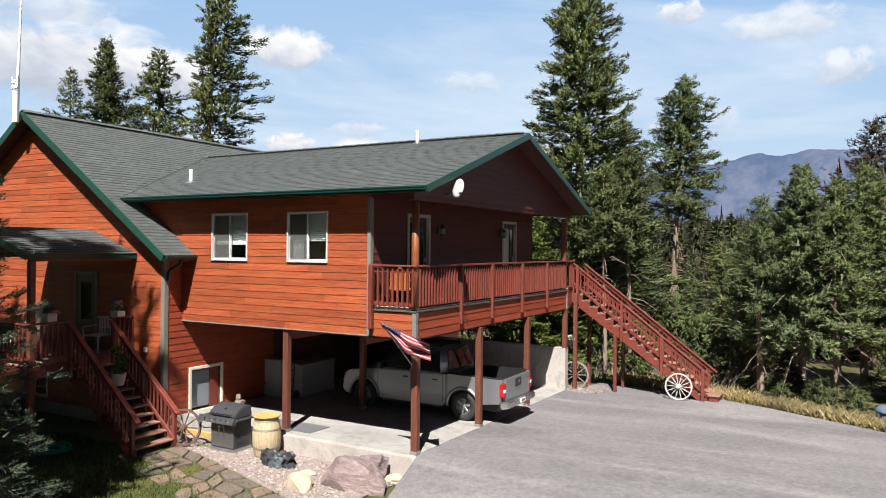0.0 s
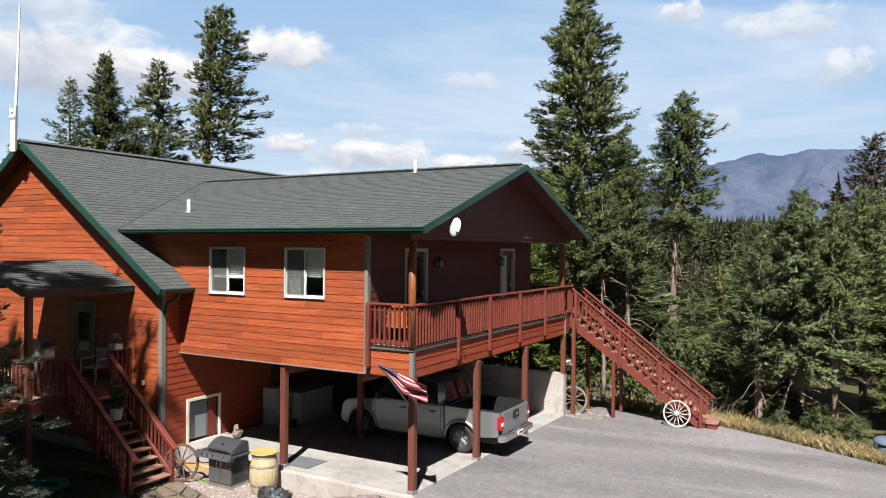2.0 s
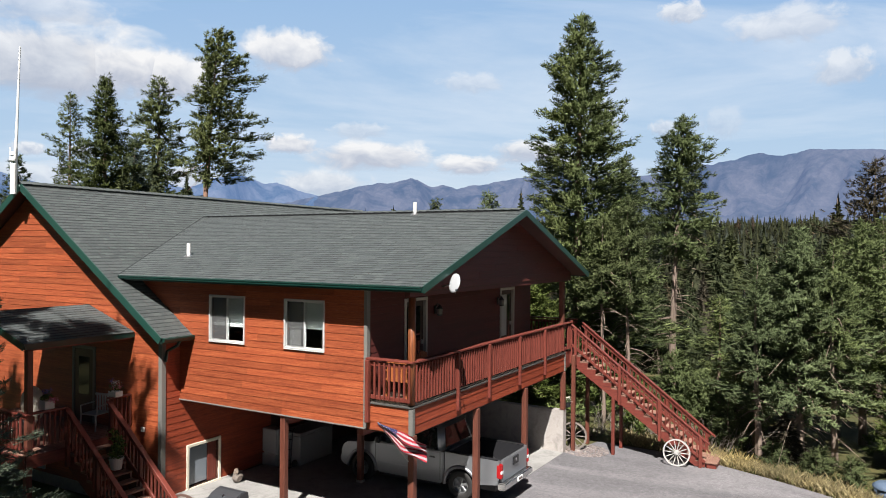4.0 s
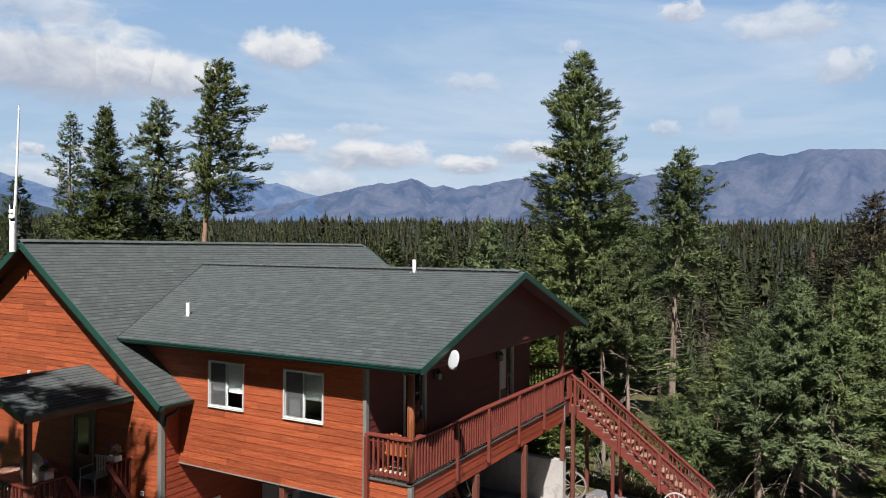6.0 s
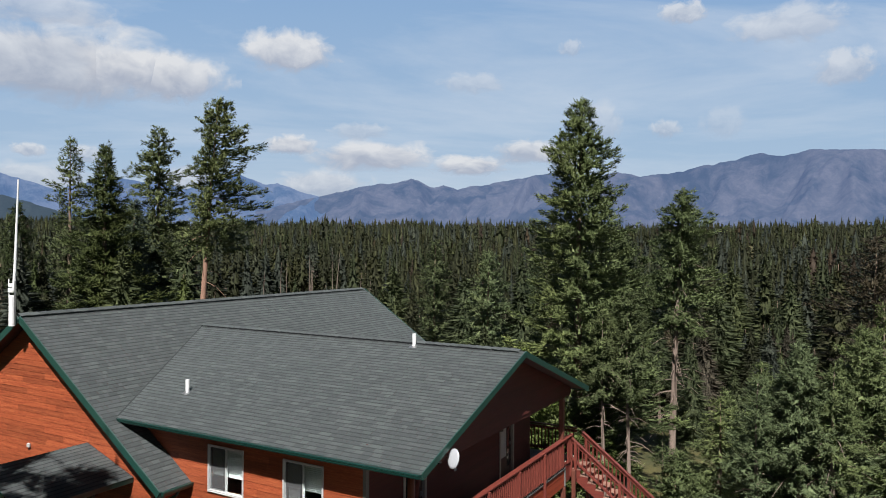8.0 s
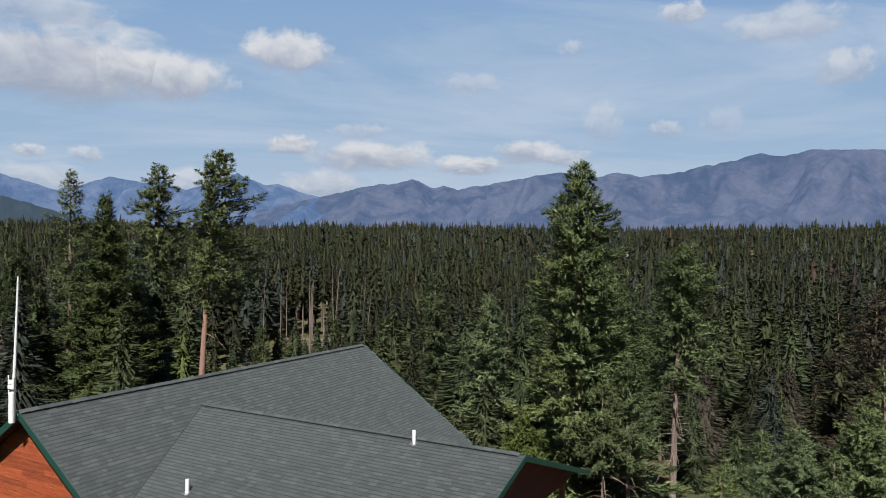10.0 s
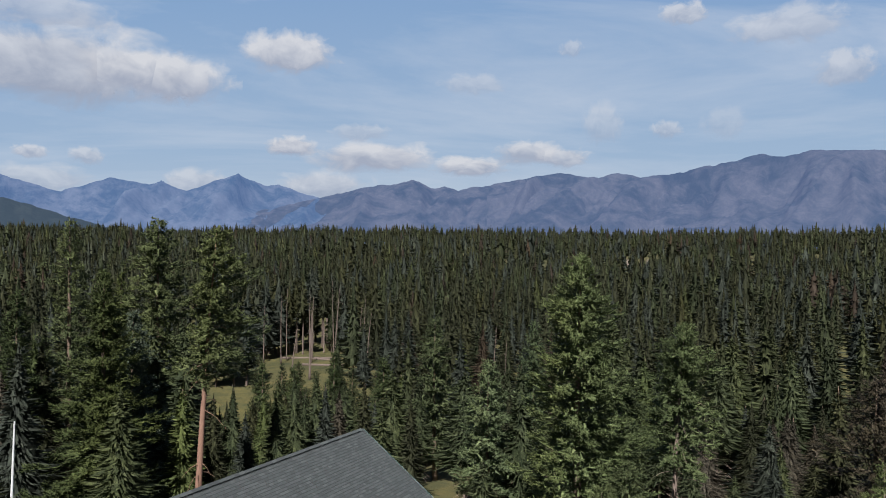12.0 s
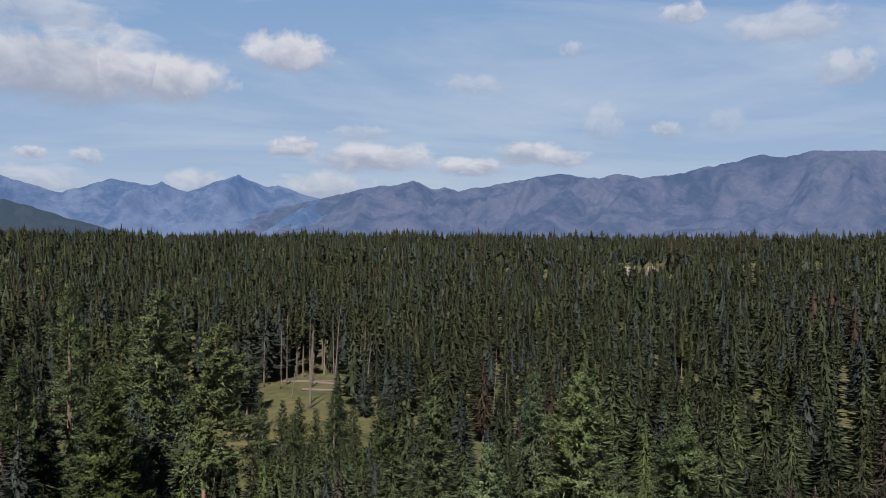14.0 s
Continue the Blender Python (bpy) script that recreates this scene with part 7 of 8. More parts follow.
for k in range(4):
    for j in range(2):
        box("vent_slot", GX1 - 0.002, GX1 + 0.004, GY0 + 0.10 + j * 0.24, GY0 + 0.26 + j * 0.24, GZ + 0.16 + k * 0.05 + (0.36 if k > 1 else 0), GZ + 0.175 + k * 0.05 + (0.36 if k > 1 else 0), BLACK, g0, bev=0)
box("shelf", GX0 - 0.34, GX1 + 0.12, GY0 - 0.02, GY1 - 0.02, GZ + 0.74, GZ + 0.79, GRILL_DARK, g0, bev=0.012)
bm = bmesh.new()
prism(bm, [(GY0 - 0.17, GZ + 0.70), (GY0 - 0.02, GZ + 0.66), (GY0 + 0.04, GZ + 0.80), (GY0 - 0.07, GZ + 0.83)], 0, GX0 - 0.30, GX1 + 0.10)
panel_g = part("control_panel", bm, simple("brushed dark steel", (0.13, 0.135, 0.15), 0.34, 0.7, vary=0.12), g0)
for k in range(5):
    bm = bmesh.new()
    lathe(bm, [(0.032, 0), (0.03, 0.03), (0.02, 0.035)], 12, Matrix.Translation((GX0 - 0.05 + k * 0.17, GY0 - 0.125, GZ + 0.765)) @ Matrix.Rotation(radians(110), 4, "X"))
    kn = part("knob", bm, CHROME, None, "silver knob")
    kn.parent = panel_g
bm = bmesh.new()
prof = [(GY0 + 0.0, 0.80), (GY0 - 0.01, 0.86), (GY0 + 0.03, 0.92), (GY0 + 0.14, 1.00), (GY0 + 0.30, 1.06), (GY0 + 0.42, 1.07), (GY0 + 0.51, 1.03), (GY0 + 0.54, 0.80)]
prism(bm, [(y, GZ + z) for y, z in prof], 0, GX0 - 0.06, GX1 + 0.06)
es = [e for e in bm.edges if e.calc_face_angle(0) > 1.2]
bmesh.ops.bevel(bm, geom=es, offset=0.02, segments=2, affect="EDGES")
lid_g = part("lid", bm, GRILL_DARK, g0)
bm = bmesh.new()
tube(bm, [(GX0 + 0.06, GY0 + 0.01, GZ + 0.88), (GX0 + 0.06, GY0 - 0.05, GZ + 0.89), (GX1 - 0.06, GY0 - 0.05, GZ + 0.89), (GX1 - 0.06, GY0 + 0.01, GZ + 0.88)], 0.014, 8)
h = part("handle", bm, CHROME, None, "long chrome lid handle")
h.parent = lid_g
bm = bmesh.new()
lathe(bm, [(0.035, 0), (0.033, 0.012)], 16, Matrix.Translation(((GX0 + GX1) / 2, GY0 + 0.12, GZ + 0.983)) @ Matrix.Rotation(radians(37), 4, "X"))
gg = part("gauge", bm, CHROME, None, "round thermometer")
gg.parent = lid_g
bm = bmesh.new()
tube(bm, [(GX0 - 0.3, GY0 + 0.05, GZ + 0.72), (GX0 - 0.34, GY0 + 0.0, GZ + 0.55), (GX0 - 0.2, GY0 - 0.02, GZ + 0.5), (GX0 - 0.02, GY0 + 0.05, GZ + 0.52)], 0.012, 6)
part("hose", bm, BLACK, g0, smooth=True)

OAK = stained_wood("bleached oak staves", (0.34, 0.25, 0.13), (0.44, 0.35, 0.21), (0.54, 0.45, 0.30), 2, 0.7, 0.25)
RUST_HOOP = simple("dull iron hoop", (0.30, 0.285, 0.26), 0.6, 0.6, vary=0.3)
YELLOW = simple("yellow pine lid", (0.40, 0.26, 0.085), 0.65, vary=0.4, scale=9)
BXY = Matrix.Translation((-11.52, 12.36, -0.42))
barrel = thing("wooden_barrel", "weathered oak barrel with iron hoops and yellow rim", "barrel", at=(-11.52, 12.36, -0.42))


def barrel_r(z):
    return 0.255 + 0.075 * math.sin(math.pi * z / 0.92)


for k in range(22):
    bm = bmesh.new()
    a0, a1 = k * math.tau / 22 + 0.003, (k + 1) * math.tau / 22 - 0.003
    ring = []
    for j in range(9):
        z = 0.92 * j / 8
        r = barrel_r(z)
        ring.append([bm.verts.new(BXY @ Vector((rr * math.cos(a), rr * math.sin(a), z))) for a, rr in ((a0, r), (a1, r), (a1, r - 0.03), (a0, r - 0.03))])
    for p, q in zip(ring, ring[1:]):
        for i in range(4):
            bm.faces.new((p[i], p[(i + 1) % 4], q[(i + 1) % 4], q[i]))
    bm.faces.new(ring[-1])
    bm.faces.new(ring[0][::-1])
    part("stave", bm, OAK, barrel)
for z in (0.05, 0.24, 0.66, 0.86):
    bm = bmesh.new()
    lathe(bm, [(barrel_r(z - 0.022) + 0.004, z - 0.022), (barrel_r(z + 0.022) + 0.005, z + 0.022)], 28, BXY, False)
    lathe(bm, [(barrel_r(z - 0.022) - 0.002, z - 0.024), (barrel_r(z - 0.022) + 0.004, z - 0.022)], 28, BXY, False)
    part("hoop", bm, RUST_HOOP, barrel, "dull iron hoop")
bm = bmesh.new()
lathe(bm, [(0.30, 0.92), (0.315, 0.945), (0.30, 0.96), (0.24, 0.955), (0.10, 0.93), (0.01, 0.925)], 28, BXY, False)
part("lid", bm, YELLOW, barrel, "yellow lid with raised rim")


def lump(name, label, category, x, y, z, sx, sy, sz, seed, material, rough=0.35, sub=3, smooth=True, flat=0.0, cuts=0):
    """A stone or heap: a noisy ball, with some of its sides broken off flat."""
    bm = bmesh.new()
    bmesh.ops.create_icosphere(bm, subdivisions=sub, radius=1.0)
    rng = random.Random(seed)
    planes = []
    for _ in range(cuts):
        n = Vector((rng.gauss(0, 1), rng.gauss(0, 1), rng.gauss(0.25, 0.8))).normalized()
        planes.append((n, rng.uniform(0.62, 0.86)))
    for v in bm.verts:
        p = v.co.normalized()
        n1 = noise.noise(p * 1.3 + Vector((seed, 0, 0)))
        n2 = noise.noise(p * 3.5 + Vector((0, seed, 0)))
        q = p * (1 + rough * n1 + rough * 0.35 * n2)
        for n, d in planes:
            over = q.dot(n) - d
            if over > 0:
                q = q - n * over * 0.94
        q = q * (1 + (0.03 * noise.noise(p * 11) if cuts else 0))
        v.co = Vector((q.x * sx, q.y * sy, q.z * sz))
        if flat and v.co.z > sz * flat:
            v.co.z = sz * flat + (v.co.z - sz * flat) * 0.2
        v.co += Vector((x, y, z))
    e = part(name, bm, material, None, smooth=smooth)
    return tagged(e, label, category) if category else e


def stone_material(name, a, b, c, band):
    m, nt, bs = mat(name)
    v = coords(nt, band, (0.4, 0.3, 0.2), True)
    w = noise_tex(nt, v, 2.6, 6, 0.6, 1.2)
    col = ramp(nt, w, [(0.3, a), (0.5, b), (0.7, c)])
    f = noise_tex(nt, coords(nt, world_space=True), 30, 4, 0.7)
    col = mix(nt, 0.3, col, ramp(nt, f, [(0.3, a), (0.75, c)]))
    col = mix(nt, 1.0, col, ramp(nt, by_object(nt), [(0.0, (0.72, 0.74, 0.78)), (0.5, (1, 1, 1)), (1.0, (1.25, 1.12, 1.0))]), "MULTIPLY")
    nt.links.new(col, bs.inputs["Base Color"])
    bs.inputs["Roughness"].default_value = 0.9
    bump(nt, bs, w, 0.7, 0.04)
    return m


PURPLE_STONE = stone_material("banded purple stone", (0.095, 0.062, 0.064), (0.180, 0.130, 0.128), (0.33, 0.27, 0.25), (0.5, 3.2, 4.2))
PALE_STONE = stone_material("pale limestone", (0.22, 0.195, 0.15), (0.34, 0.30, 0.25), (0.45, 0.42, 0.36), (1, 1, 1))
FLAG_STONE = stone_material("rust flagstone", (0.085, 0.062, 0.050), (0.135, 0.103, 0.082), (0.19, 0.155, 0.125), (1.2, 1.2, 1))
TARP = simple("black tarpaulin", (0.025, 0.026, 0.03), 0.5, vary=0.3)
TARP_BLUE = simple("slate blue tarpaulin", (0.05, 0.066, 0.074), 0.6, vary=0.25)
big_rock = lump("boulder", "large banded purple boulder on the gravel", "boulder", -8.60, 11.72, -0.30, 0.84, 0.56, 0.62, 2.3, PURPLE_STONE, 0.30, 4, False, 0, 11)
for v in big_rock.data.vertices:
    f = (v.co.x + 8.62) / 0.95
    up = v.co.z + 0.28
    if up > 0:
        v.co.z = -0.28 + up * (1.02 - 0.50 * max(0.0, f + 0.15) - 0.30 * max(0.0, -f - 0.35)) + 0.02 * noise.noise(Vector(v.co) * 7)
lump("boulder", "dark purple stone beside the large boulder", "boulder", -8.62, 12.42, -0.22, 0.40, 0.26, 0.34, 5.1, PURPLE_STONE, 0.4, 3, False, 0, 8)
lump("boulder", "pale limestone rock on the gravel", "boulder", -9.40, 11.0, -0.34, 0.36, 0.27, 0.26, 8.7, PALE_STONE, 0.4, 3, False, 0, 9)
lump("boulder", "small flat pale stone on the gravel", "boulder", -8.05, 12.38, -0.38, 0.24, 0.18, 0.12, 3.7, PALE_STONE, 0.4, 3, False, 0, 6)
lump("boulder", "small flat pale stone on the gravel", "boulder", -9.8, 11.75, -0.38, 0.22, 0.13, 0.09, 13.7, PALE_STONE, 0.4, 3, False, 0, 6)
heap = lump("tarp_heap", "crumpled black and slate tarpaulin heap", "tarp", -10.78, 12.02, -0.36, 0.46, 0.26, 0.24, 6.6, TARP, 0.85, 4, False)
for v in heap.data.vertices:
    k = noise.noise(Vector(v.co) * 6.0)
    v.co.z = max(-0.41, v.co.z + 0.13 * k)
cover = lump("fold", "", "", -10.72, 11.88, -0.30, 0.17, 0.18, 0.17, 9.1, TARP_BLUE, 0.8, 3, False)
cover.parent = heap
cover["label"] = "slate blue fold"
CAIRN_STONE = stone_material("brown field stone", (0.09, 0.07, 0.055), (0.15, 0.12, 0.10), (0.22, 0.19, 0.16), (1, 1, 1))
cairn = thing("stone_ornament", "small pale stone figure of stacked rocks by the slab", "ornament", at=(-14.45, 14.4, 0.0))
for z, r, h in ((0.12, 0.15, 0.13), (0.30, 0.085, 0.085)):
    q = lump("rock", "", "", -14.45, 14.4, z - 0.03, r, r, h, z * 9, CAIRN_STONE, 0.4, 3, False, 0, 6)
    q.parent = cairn
    q.location = -Vector(cairn.location)


# gravel bed
def pebbles(name, label, inside, x0, x1, y0, y1, n, size, material, z=None, seed=5):
    rng = np.random.default_rng(seed)
    base = np.array([[1, 0, 0], [-1, 0, 0], [0, 1, 0], [0, -1, 0], [0, 0, 1], [0, 0, -1]], float)
    tri = np.array([(0, 2, 4), (2, 1, 4), (1, 3, 4), (3, 0, 4), (2, 0, 5), (1, 2, 5), (3, 1, 5), (0, 3, 5)])
    vs, fs = [], []
    while len(vs) < n:
        x, y = rng.uniform(x0, x1), rng.uniform(y0, y1)
        if not inside(x, y):
            continue
        s = size * rng.uniform(0.5, 1.5)
        a = rng.uniform(0, math.tau)
        m = np.array([[math.cos(a), math.sin(a), 0], [-math.sin(a), math.cos(a), 0], [0, 0, 1]])
        p = (base * (s * rng.uniform(0.7, 1.3, 3) * (1, 1, 0.6)) + rng.normal(0, s * 0.12, (6, 3))) @ m
        vs.append(p + (x, y, (float(land(x, y)) + 0.01 if z is None else z) + rng.uniform(0, 0.02)))
        fs.append(tri + 6 * (len(vs) - 1))
    v = np.concatenate(vs)
    f = np.concatenate(fs)
    ob = raw(name, v.tolist(), f.tolist(), material)
    return tagged(ob, label, "gravel", kind="stuff")


GRAVEL, nt, bs = mat("gravel")
nt.links.new(ramp(nt, island(nt), [(0.0, (0.12, 0.092, 0.084)), (0.35, (0.20, 0.162, 0.148)), (0.7, (0.27, 0.225, 0.205)), (1.0, (0.35, 0.315, 0.285))]), bs.inputs["Base Color"])
bs.inputs["Roughness"].default_value = 0.9


def path_line(x):
    """Front border of the gravel, where the flagstones begin."""
    return 12.0 - 0.30 * (x + 14.0) if x < -12 else 11.4 - 0.33 * (x + 12.0)


def in_gravel(x, y):
    return path_line(x) < y < 12.72 and x < -7.75 + 0.25 * (y - 12.7) and not (GX0 < x < GX1 and y > GY0)


gv, gf = [], []
for k in range(41):
    x = -15.0 + (7.0) * k / 40
    gv += [(x, path_line(x) - 0.05, float(land(x, 11)) + 0.028), (x, 12.73, float(land(x, 12)) + 0.035)]
for k in range(40):
    gf.append((2 * k, 2 * k + 2, 2 * k + 3, 2 * k + 1))
tagged(raw("gravel_bed", gv, gf, simple("gravel dirt", (0.20, 0.165, 0.145), 0.95, vary=0.3, fine=40, bumpy=0.6)), "pale pink-grey gravel bed along the carport", "gravel", kind="structure")
pebbles("gravel", "loose pale pink-grey gravel stones", in_gravel, -15, -7.6, 9.6, 12.72, 5200, 0.034, GRAVEL)

# flagstones
flag_path = thing("flagstone_path", "irregular rust-brown flagstone path with grass between", "path", at=(-12, 10.5, -0.4))
flag_path["kind"] = "structure"
rng = random.Random(23)
NI, NJ = 9, 4


def path_corner(i, j):
    """A jittered corner of the paving, the same for the stones that share it."""
    q = random.Random(i * 31 + j * 7 + 5)
    x = -14.3 + 5.3 * (i + q.uniform(-0.34, 0.34)) / NI
    return x, path_line(x) - 0.06 - (1.62 / NJ) * (j + (q.uniform(-0.30, 0.30) if 0 < j < NJ else 0.0))


for i in range(NI):
    for j in range(NJ):
        if rng.random() < (0.30 if j == NJ - 1 else 0.10):
            continue
        quad = [path_corner(i, j), path_corner(i + 1, j), path_corner(i + 1, j + 1), path_corner(i, j + 1)]
        cx, cy = sum(p[0] for p in quad) / 4, sum(p[1] for p in quad) / 4
        shrink = rng.uniform(0.84, 0.95)
        outline = []
        for k in range(4):
            (px, py), (qx, qy) = quad[k], quad[(k + 1) % 4]
            for f in (0.0, rng.uniform(0.35, 0.65)):
                x, y = px + (qx - px) * f, py + (qy - py) * f
                g = shrink * (rng.uniform(0.86, 0.98) if f == 0.0 else rng.uniform(0.96, 1.06))
                outline.append((cx + (x - cx) * g, cy + (y - cy) * g))
        bm = bmesh.new()
        z0, tx, ty = float(land(cx, cy)), rng.uniform(-0.02, 0.02), rng.uniform(-0.02, 0.02)
        top = [bm.verts.new((cx + (x - cx) * 0.97, cy + (y - cy) * 0.97, z0 + 0.052 + tx * (x - cx) + ty * (y - cy))) for x, y in outline]
        low = [bm.verts.new((x, y, z0 - 0.02)) for x, y in outline]
        bm.faces.new(top)
        for k in range(8):
            bm.faces.new((low[k], low[(k + 1) % 8], top[(k + 1) % 8], top[k]))
        bmesh.ops.recalc_face_normals(bm, faces=bm.faces)
        part("flagstone", bm, FLAG_STONE, flag_path)


# ---- wagon wheels ----
def wagon_wheel(label, m, r, spokes, material, rim_w=0.05, thin=1.0):
    e = thing("wagon_wheel", label, "wheel", "old wagon wheels", at=m.translation)
    bm = bmesh.new()
    lathe(bm, [(r - rim_w, -0.025), (r, -0.025), (r, 0.025), (r - rim_w, 0.025), (r - rim_w, -0.025)], 36, m, False)
    part("rim", bm, material, e)
    bm = bmesh.new()
    lathe(bm, [(0.03, -0.09), (0.06, -0.08), (0.08, 0.0), (0.06, 0.08), (0.03, 0.09)], 14, m)
    part("hub", bm, material, e)
    for k in range(spokes):
        a = k * math.tau / spokes
        bm = bmesh.new()
        tube(bm, [m @ Vector((0.06 * math.cos(a), 0.06 * math.sin(a), 0)), m @ Vector((0.5 * r * math.cos(a), 0.5 * r * math.sin(a), 0)), m @ Vector(((r - rim_w) * math.cos(a), (r - rim_w) * math.sin(a), 0))], [0.018 * thin, 0.024 * thin, 0.016 * thin], 6)
        part("spoke", bm, material, e)
    return e


OLD_WHITE = simple("flaking white paint", (0.39, 0.385, 0.36), 0.7, vary=0.25, scale=14, bumpy=0.2)
OLD_WOOD = simple("silvered old wood", (0.17, 0.145, 0.125), 0.85, vary=0.35, scale=9, bumpy=0.3)
RED_WOOD_OLD = simple("dark red-brown old wood", (0.10, 0.055, 0.042), 0.85, vary=0.4, scale=9, bumpy=0.3)
lean_m = Matrix.Rotation(radians(90 - 6), 4, "X")
wagon_wheel("white-painted wagon wheel leaning on the deck stairs", Matrix.Translation((-4.42, 22.80, 0.20)) @ lean_m, 0.41, 14, OLD_WHITE, 0.042, 0.62)
wagon_wheel("silvered wooden wagon wheel leaning behind the concrete wall", Matrix.Translation((-7.80, 22.98, 0.22)) @ Matrix.Rotation(radians(12), 4, "Z") @ lean_m, 0.46, 10, OLD_WOOD, 0.06, 0.85)
wagon_wheel("dark red-brown wooden wagon wheel leaning on the porch stairs", Matrix.Translation((-13.72, 11.9, 0.06)) @ Matrix.Rotation(radians(20), 4, "Z") @ lean_m, 0.44, 10, RED_WOOD_OLD, 0.05, 0.8)

# ---- on the roof ----
PVC = simple("white plastic pipe", (0.75, 0.75, 0.73), 0.5, vary=0.05)
for x, y in ((-15.85, 13.92), (-10.71, 17.55)):
    z = wing_z(y)
    e = thing("vent_pipe", "white plastic vent pipe through the shingles", "pipe", "roof vents", at=(x, y, z))
    bm = bmesh.new()
    lathe(bm, [(0.055, z - 0.15), (0.055, z + 0.36), (0.042, z + 0.36), (0.042, z + 0.1)], 14, Matrix.Translation((x, y, 0)), False)
    part("pipe", bm, PVC, e, smooth=False)
    bm = bmesh.new()
    lathe(bm, [(0.16, z - 0.03), (0.09, z + 0.02), (0.06, z + 0.06)], 14, Matrix.Translation((x, y, 0)), False)
    part("flashing", bm, STEEL, e, "metal flashing")
dish = thing("satellite_dish", "white oval satellite dish on the gable", "dish", at=(-7.5, 13.9, 5.7))
bm = bmesh.new()
dm = look((-7.27, 13.60, 5.69), (-7.27 + 0.16, 13.60 + 1.0, 5.69 - 0.3)) @ Matrix.Diagonal((0.15, 0.215, 0.19, 1))
lathe(bm, [(0.02, 0.05), (0.4, 0.04), (0.75, 0.02), (1.0, -0.03), (1.0, -0.07), (0.7, -0.02), (0.02, 0.0)], 28, dm)
part("reflector", bm, simple("dish white", (0.36, 0.37, 0.38), 0.5, vary=0.05), dish, smooth=True)
bm = bmesh.new()
tube(bm, [(-7.84, 14.1, 5.58), (-7.5, 13.85, 5.64), (-7.24, 13.62, 5.68)], 0.022, 8)
part("bracket", bm, STEEL, dish)
bm = bmesh.new()
tube(bm, [(-7.22, 13.56, 5.46), (-7.08, 13.36, 5.55)], 0.010, 6)
cube(bm, -7.10, -7.05, 13.32, 13.38, 5.53, 5.58, 0.008)
part("feed_arm", bm, BLACK, dish)
antenna = thing("antenna_mast", "white antenna mast with a whip at the gable's peak", "antenna", at=(-20.63, 11.95, 8.0))
bm = bmesh.new()
lathe(bm, [(0.085, 7.9), (0.085, 8.75), (0.07, 8.78)], 14, Matrix.Translation((-20.78, 11.9, 0)))
part("tube", bm, PVC, antenna)
bm = bmesh.new()
tube(bm, [(-20.64, 11.9, 7.95), (-20.62, 11.9, 9.2)], 0.028, 8)
part("pole", bm, STEEL, antenna)
bm = bmesh.new()
tube(bm, [(-20.70, 11.9, 8.9), (-20.64, 11.9, 9.6), (-20.50, 11.9, 12.1)], [0.045, 0.042, 0.022], 8)
part("whip", bm, PVC, antenna, "tall white whip")
bm = bmesh.new()
tube(bm, [(-20.92, 11.9, 8.55), (-20.95, 11.9, 9.25)], 0.016, 6)
cube(bm, -20.94, -20.68, 11.86, 11.94, 8.86, 8.98, 0.015)
cube(bm, -20.90, -20.74, 11.84, 11.96, 9.0, 9.12, 0.02)
part("sensor_head", bm, PVC, antenna, "white weather sensor head")
for x, z, nm, lb in ((-20.72, 4.38, "wall_sensor", "small white sensor box on the siding"), (-15.71, 1.70, "wall_vent", "small white dryer vent on the siding")):
    e = box(nm, x - 0.06, x + 0.06, YG - 0.085, YG - 0.027, z - 0.06, z + 0.06, WHITE, bev=0.012)
    tagged(e, lb, "vent" if "vent" in nm else "sensor")
ds = thing("downspout", "green downspout under the main eave", "downspout", at=(-14.9, 12.5, 4.0))
bm = bmesh.new()
tube(bm, [(-14.56, 12.55, 4.07), (-14.62, 12.52, 3.93), (-14.95, 12.48, 3.77), (-15.0, 12.47, 3.5)], 0.04, 8)
part("elbow", bm, GREEN_DARK, ds, smooth=True)

# ---- flag ----
flag = thing("flag", "striped red and white flag with blue canton on a slanted pole", "flag", at=(-7.93, 12.85, 1.9))
FLAG_RED = simple("flag red", (0.27, 0.010, 0.022), 0.8, vary=0.1)
FLAG_WHITE = simple("flag white", (0.31, 0.27, 0.28), 0.8, vary=0.05)
FLAG_BLUE = simple("flag blue", (0.018, 0.022, 0.085), 0.8, vary=0.15)
p_tip, p_base = Vector((-8.30, 12.25, 2.84)), Vector((-7.95, 12.88, 1.92))
bm = bmesh.new()
tube(bm, [p_base, p_tip], 0.014, 8)
part("pole", bm, OLD_WHITE, flag)


def cloth(s, t):
    """s along the stripes from the pole (0) to the fly (1), t across from the tip's side."""
    fly, across = Vector((0.92, 0.42, -0.42)), Vector((-0.05, -0.12, -0.72))
    wide = 0.10 + 0.46 * min(1.0, s * 1.9) ** 1.4 * (1 - 0.55 * max(0.0, s - 0.55))
    fold = Vector((0.48, -0.87, 0.1)) * (0.09 * math.sin(s * 9 + t * 5.0) + 0.10 * math.sin(t * 12 - s * 4))
    return p_tip + fly * (s * 0.98) + across * (t * wide) + fold * (0.25 + s) + Vector((0.10 * t * s, 0, 0))


def cloth_patch(name, s0, s1, t0, t1, material, lift=0.0, ns=16, nt_=2):
    bm = bmesh.new()
    off = Vector((0.1, -1, 0.2)).normalized() * lift
    grid = [[bm.verts.new(cloth(s0 + (s1 - s0) * i / ns, t0 + (t1 - t0) * j / nt_) + off) for j in range(nt_ + 1)] for i in range(ns + 1)]
    for i in range(ns):
        for j in range(nt_):
            bm.faces.new((grid[i][j], grid[i + 1][j], grid[i + 1][j + 1], grid[i][j + 1]))
    part(name, bm, material, flag, smooth=True)


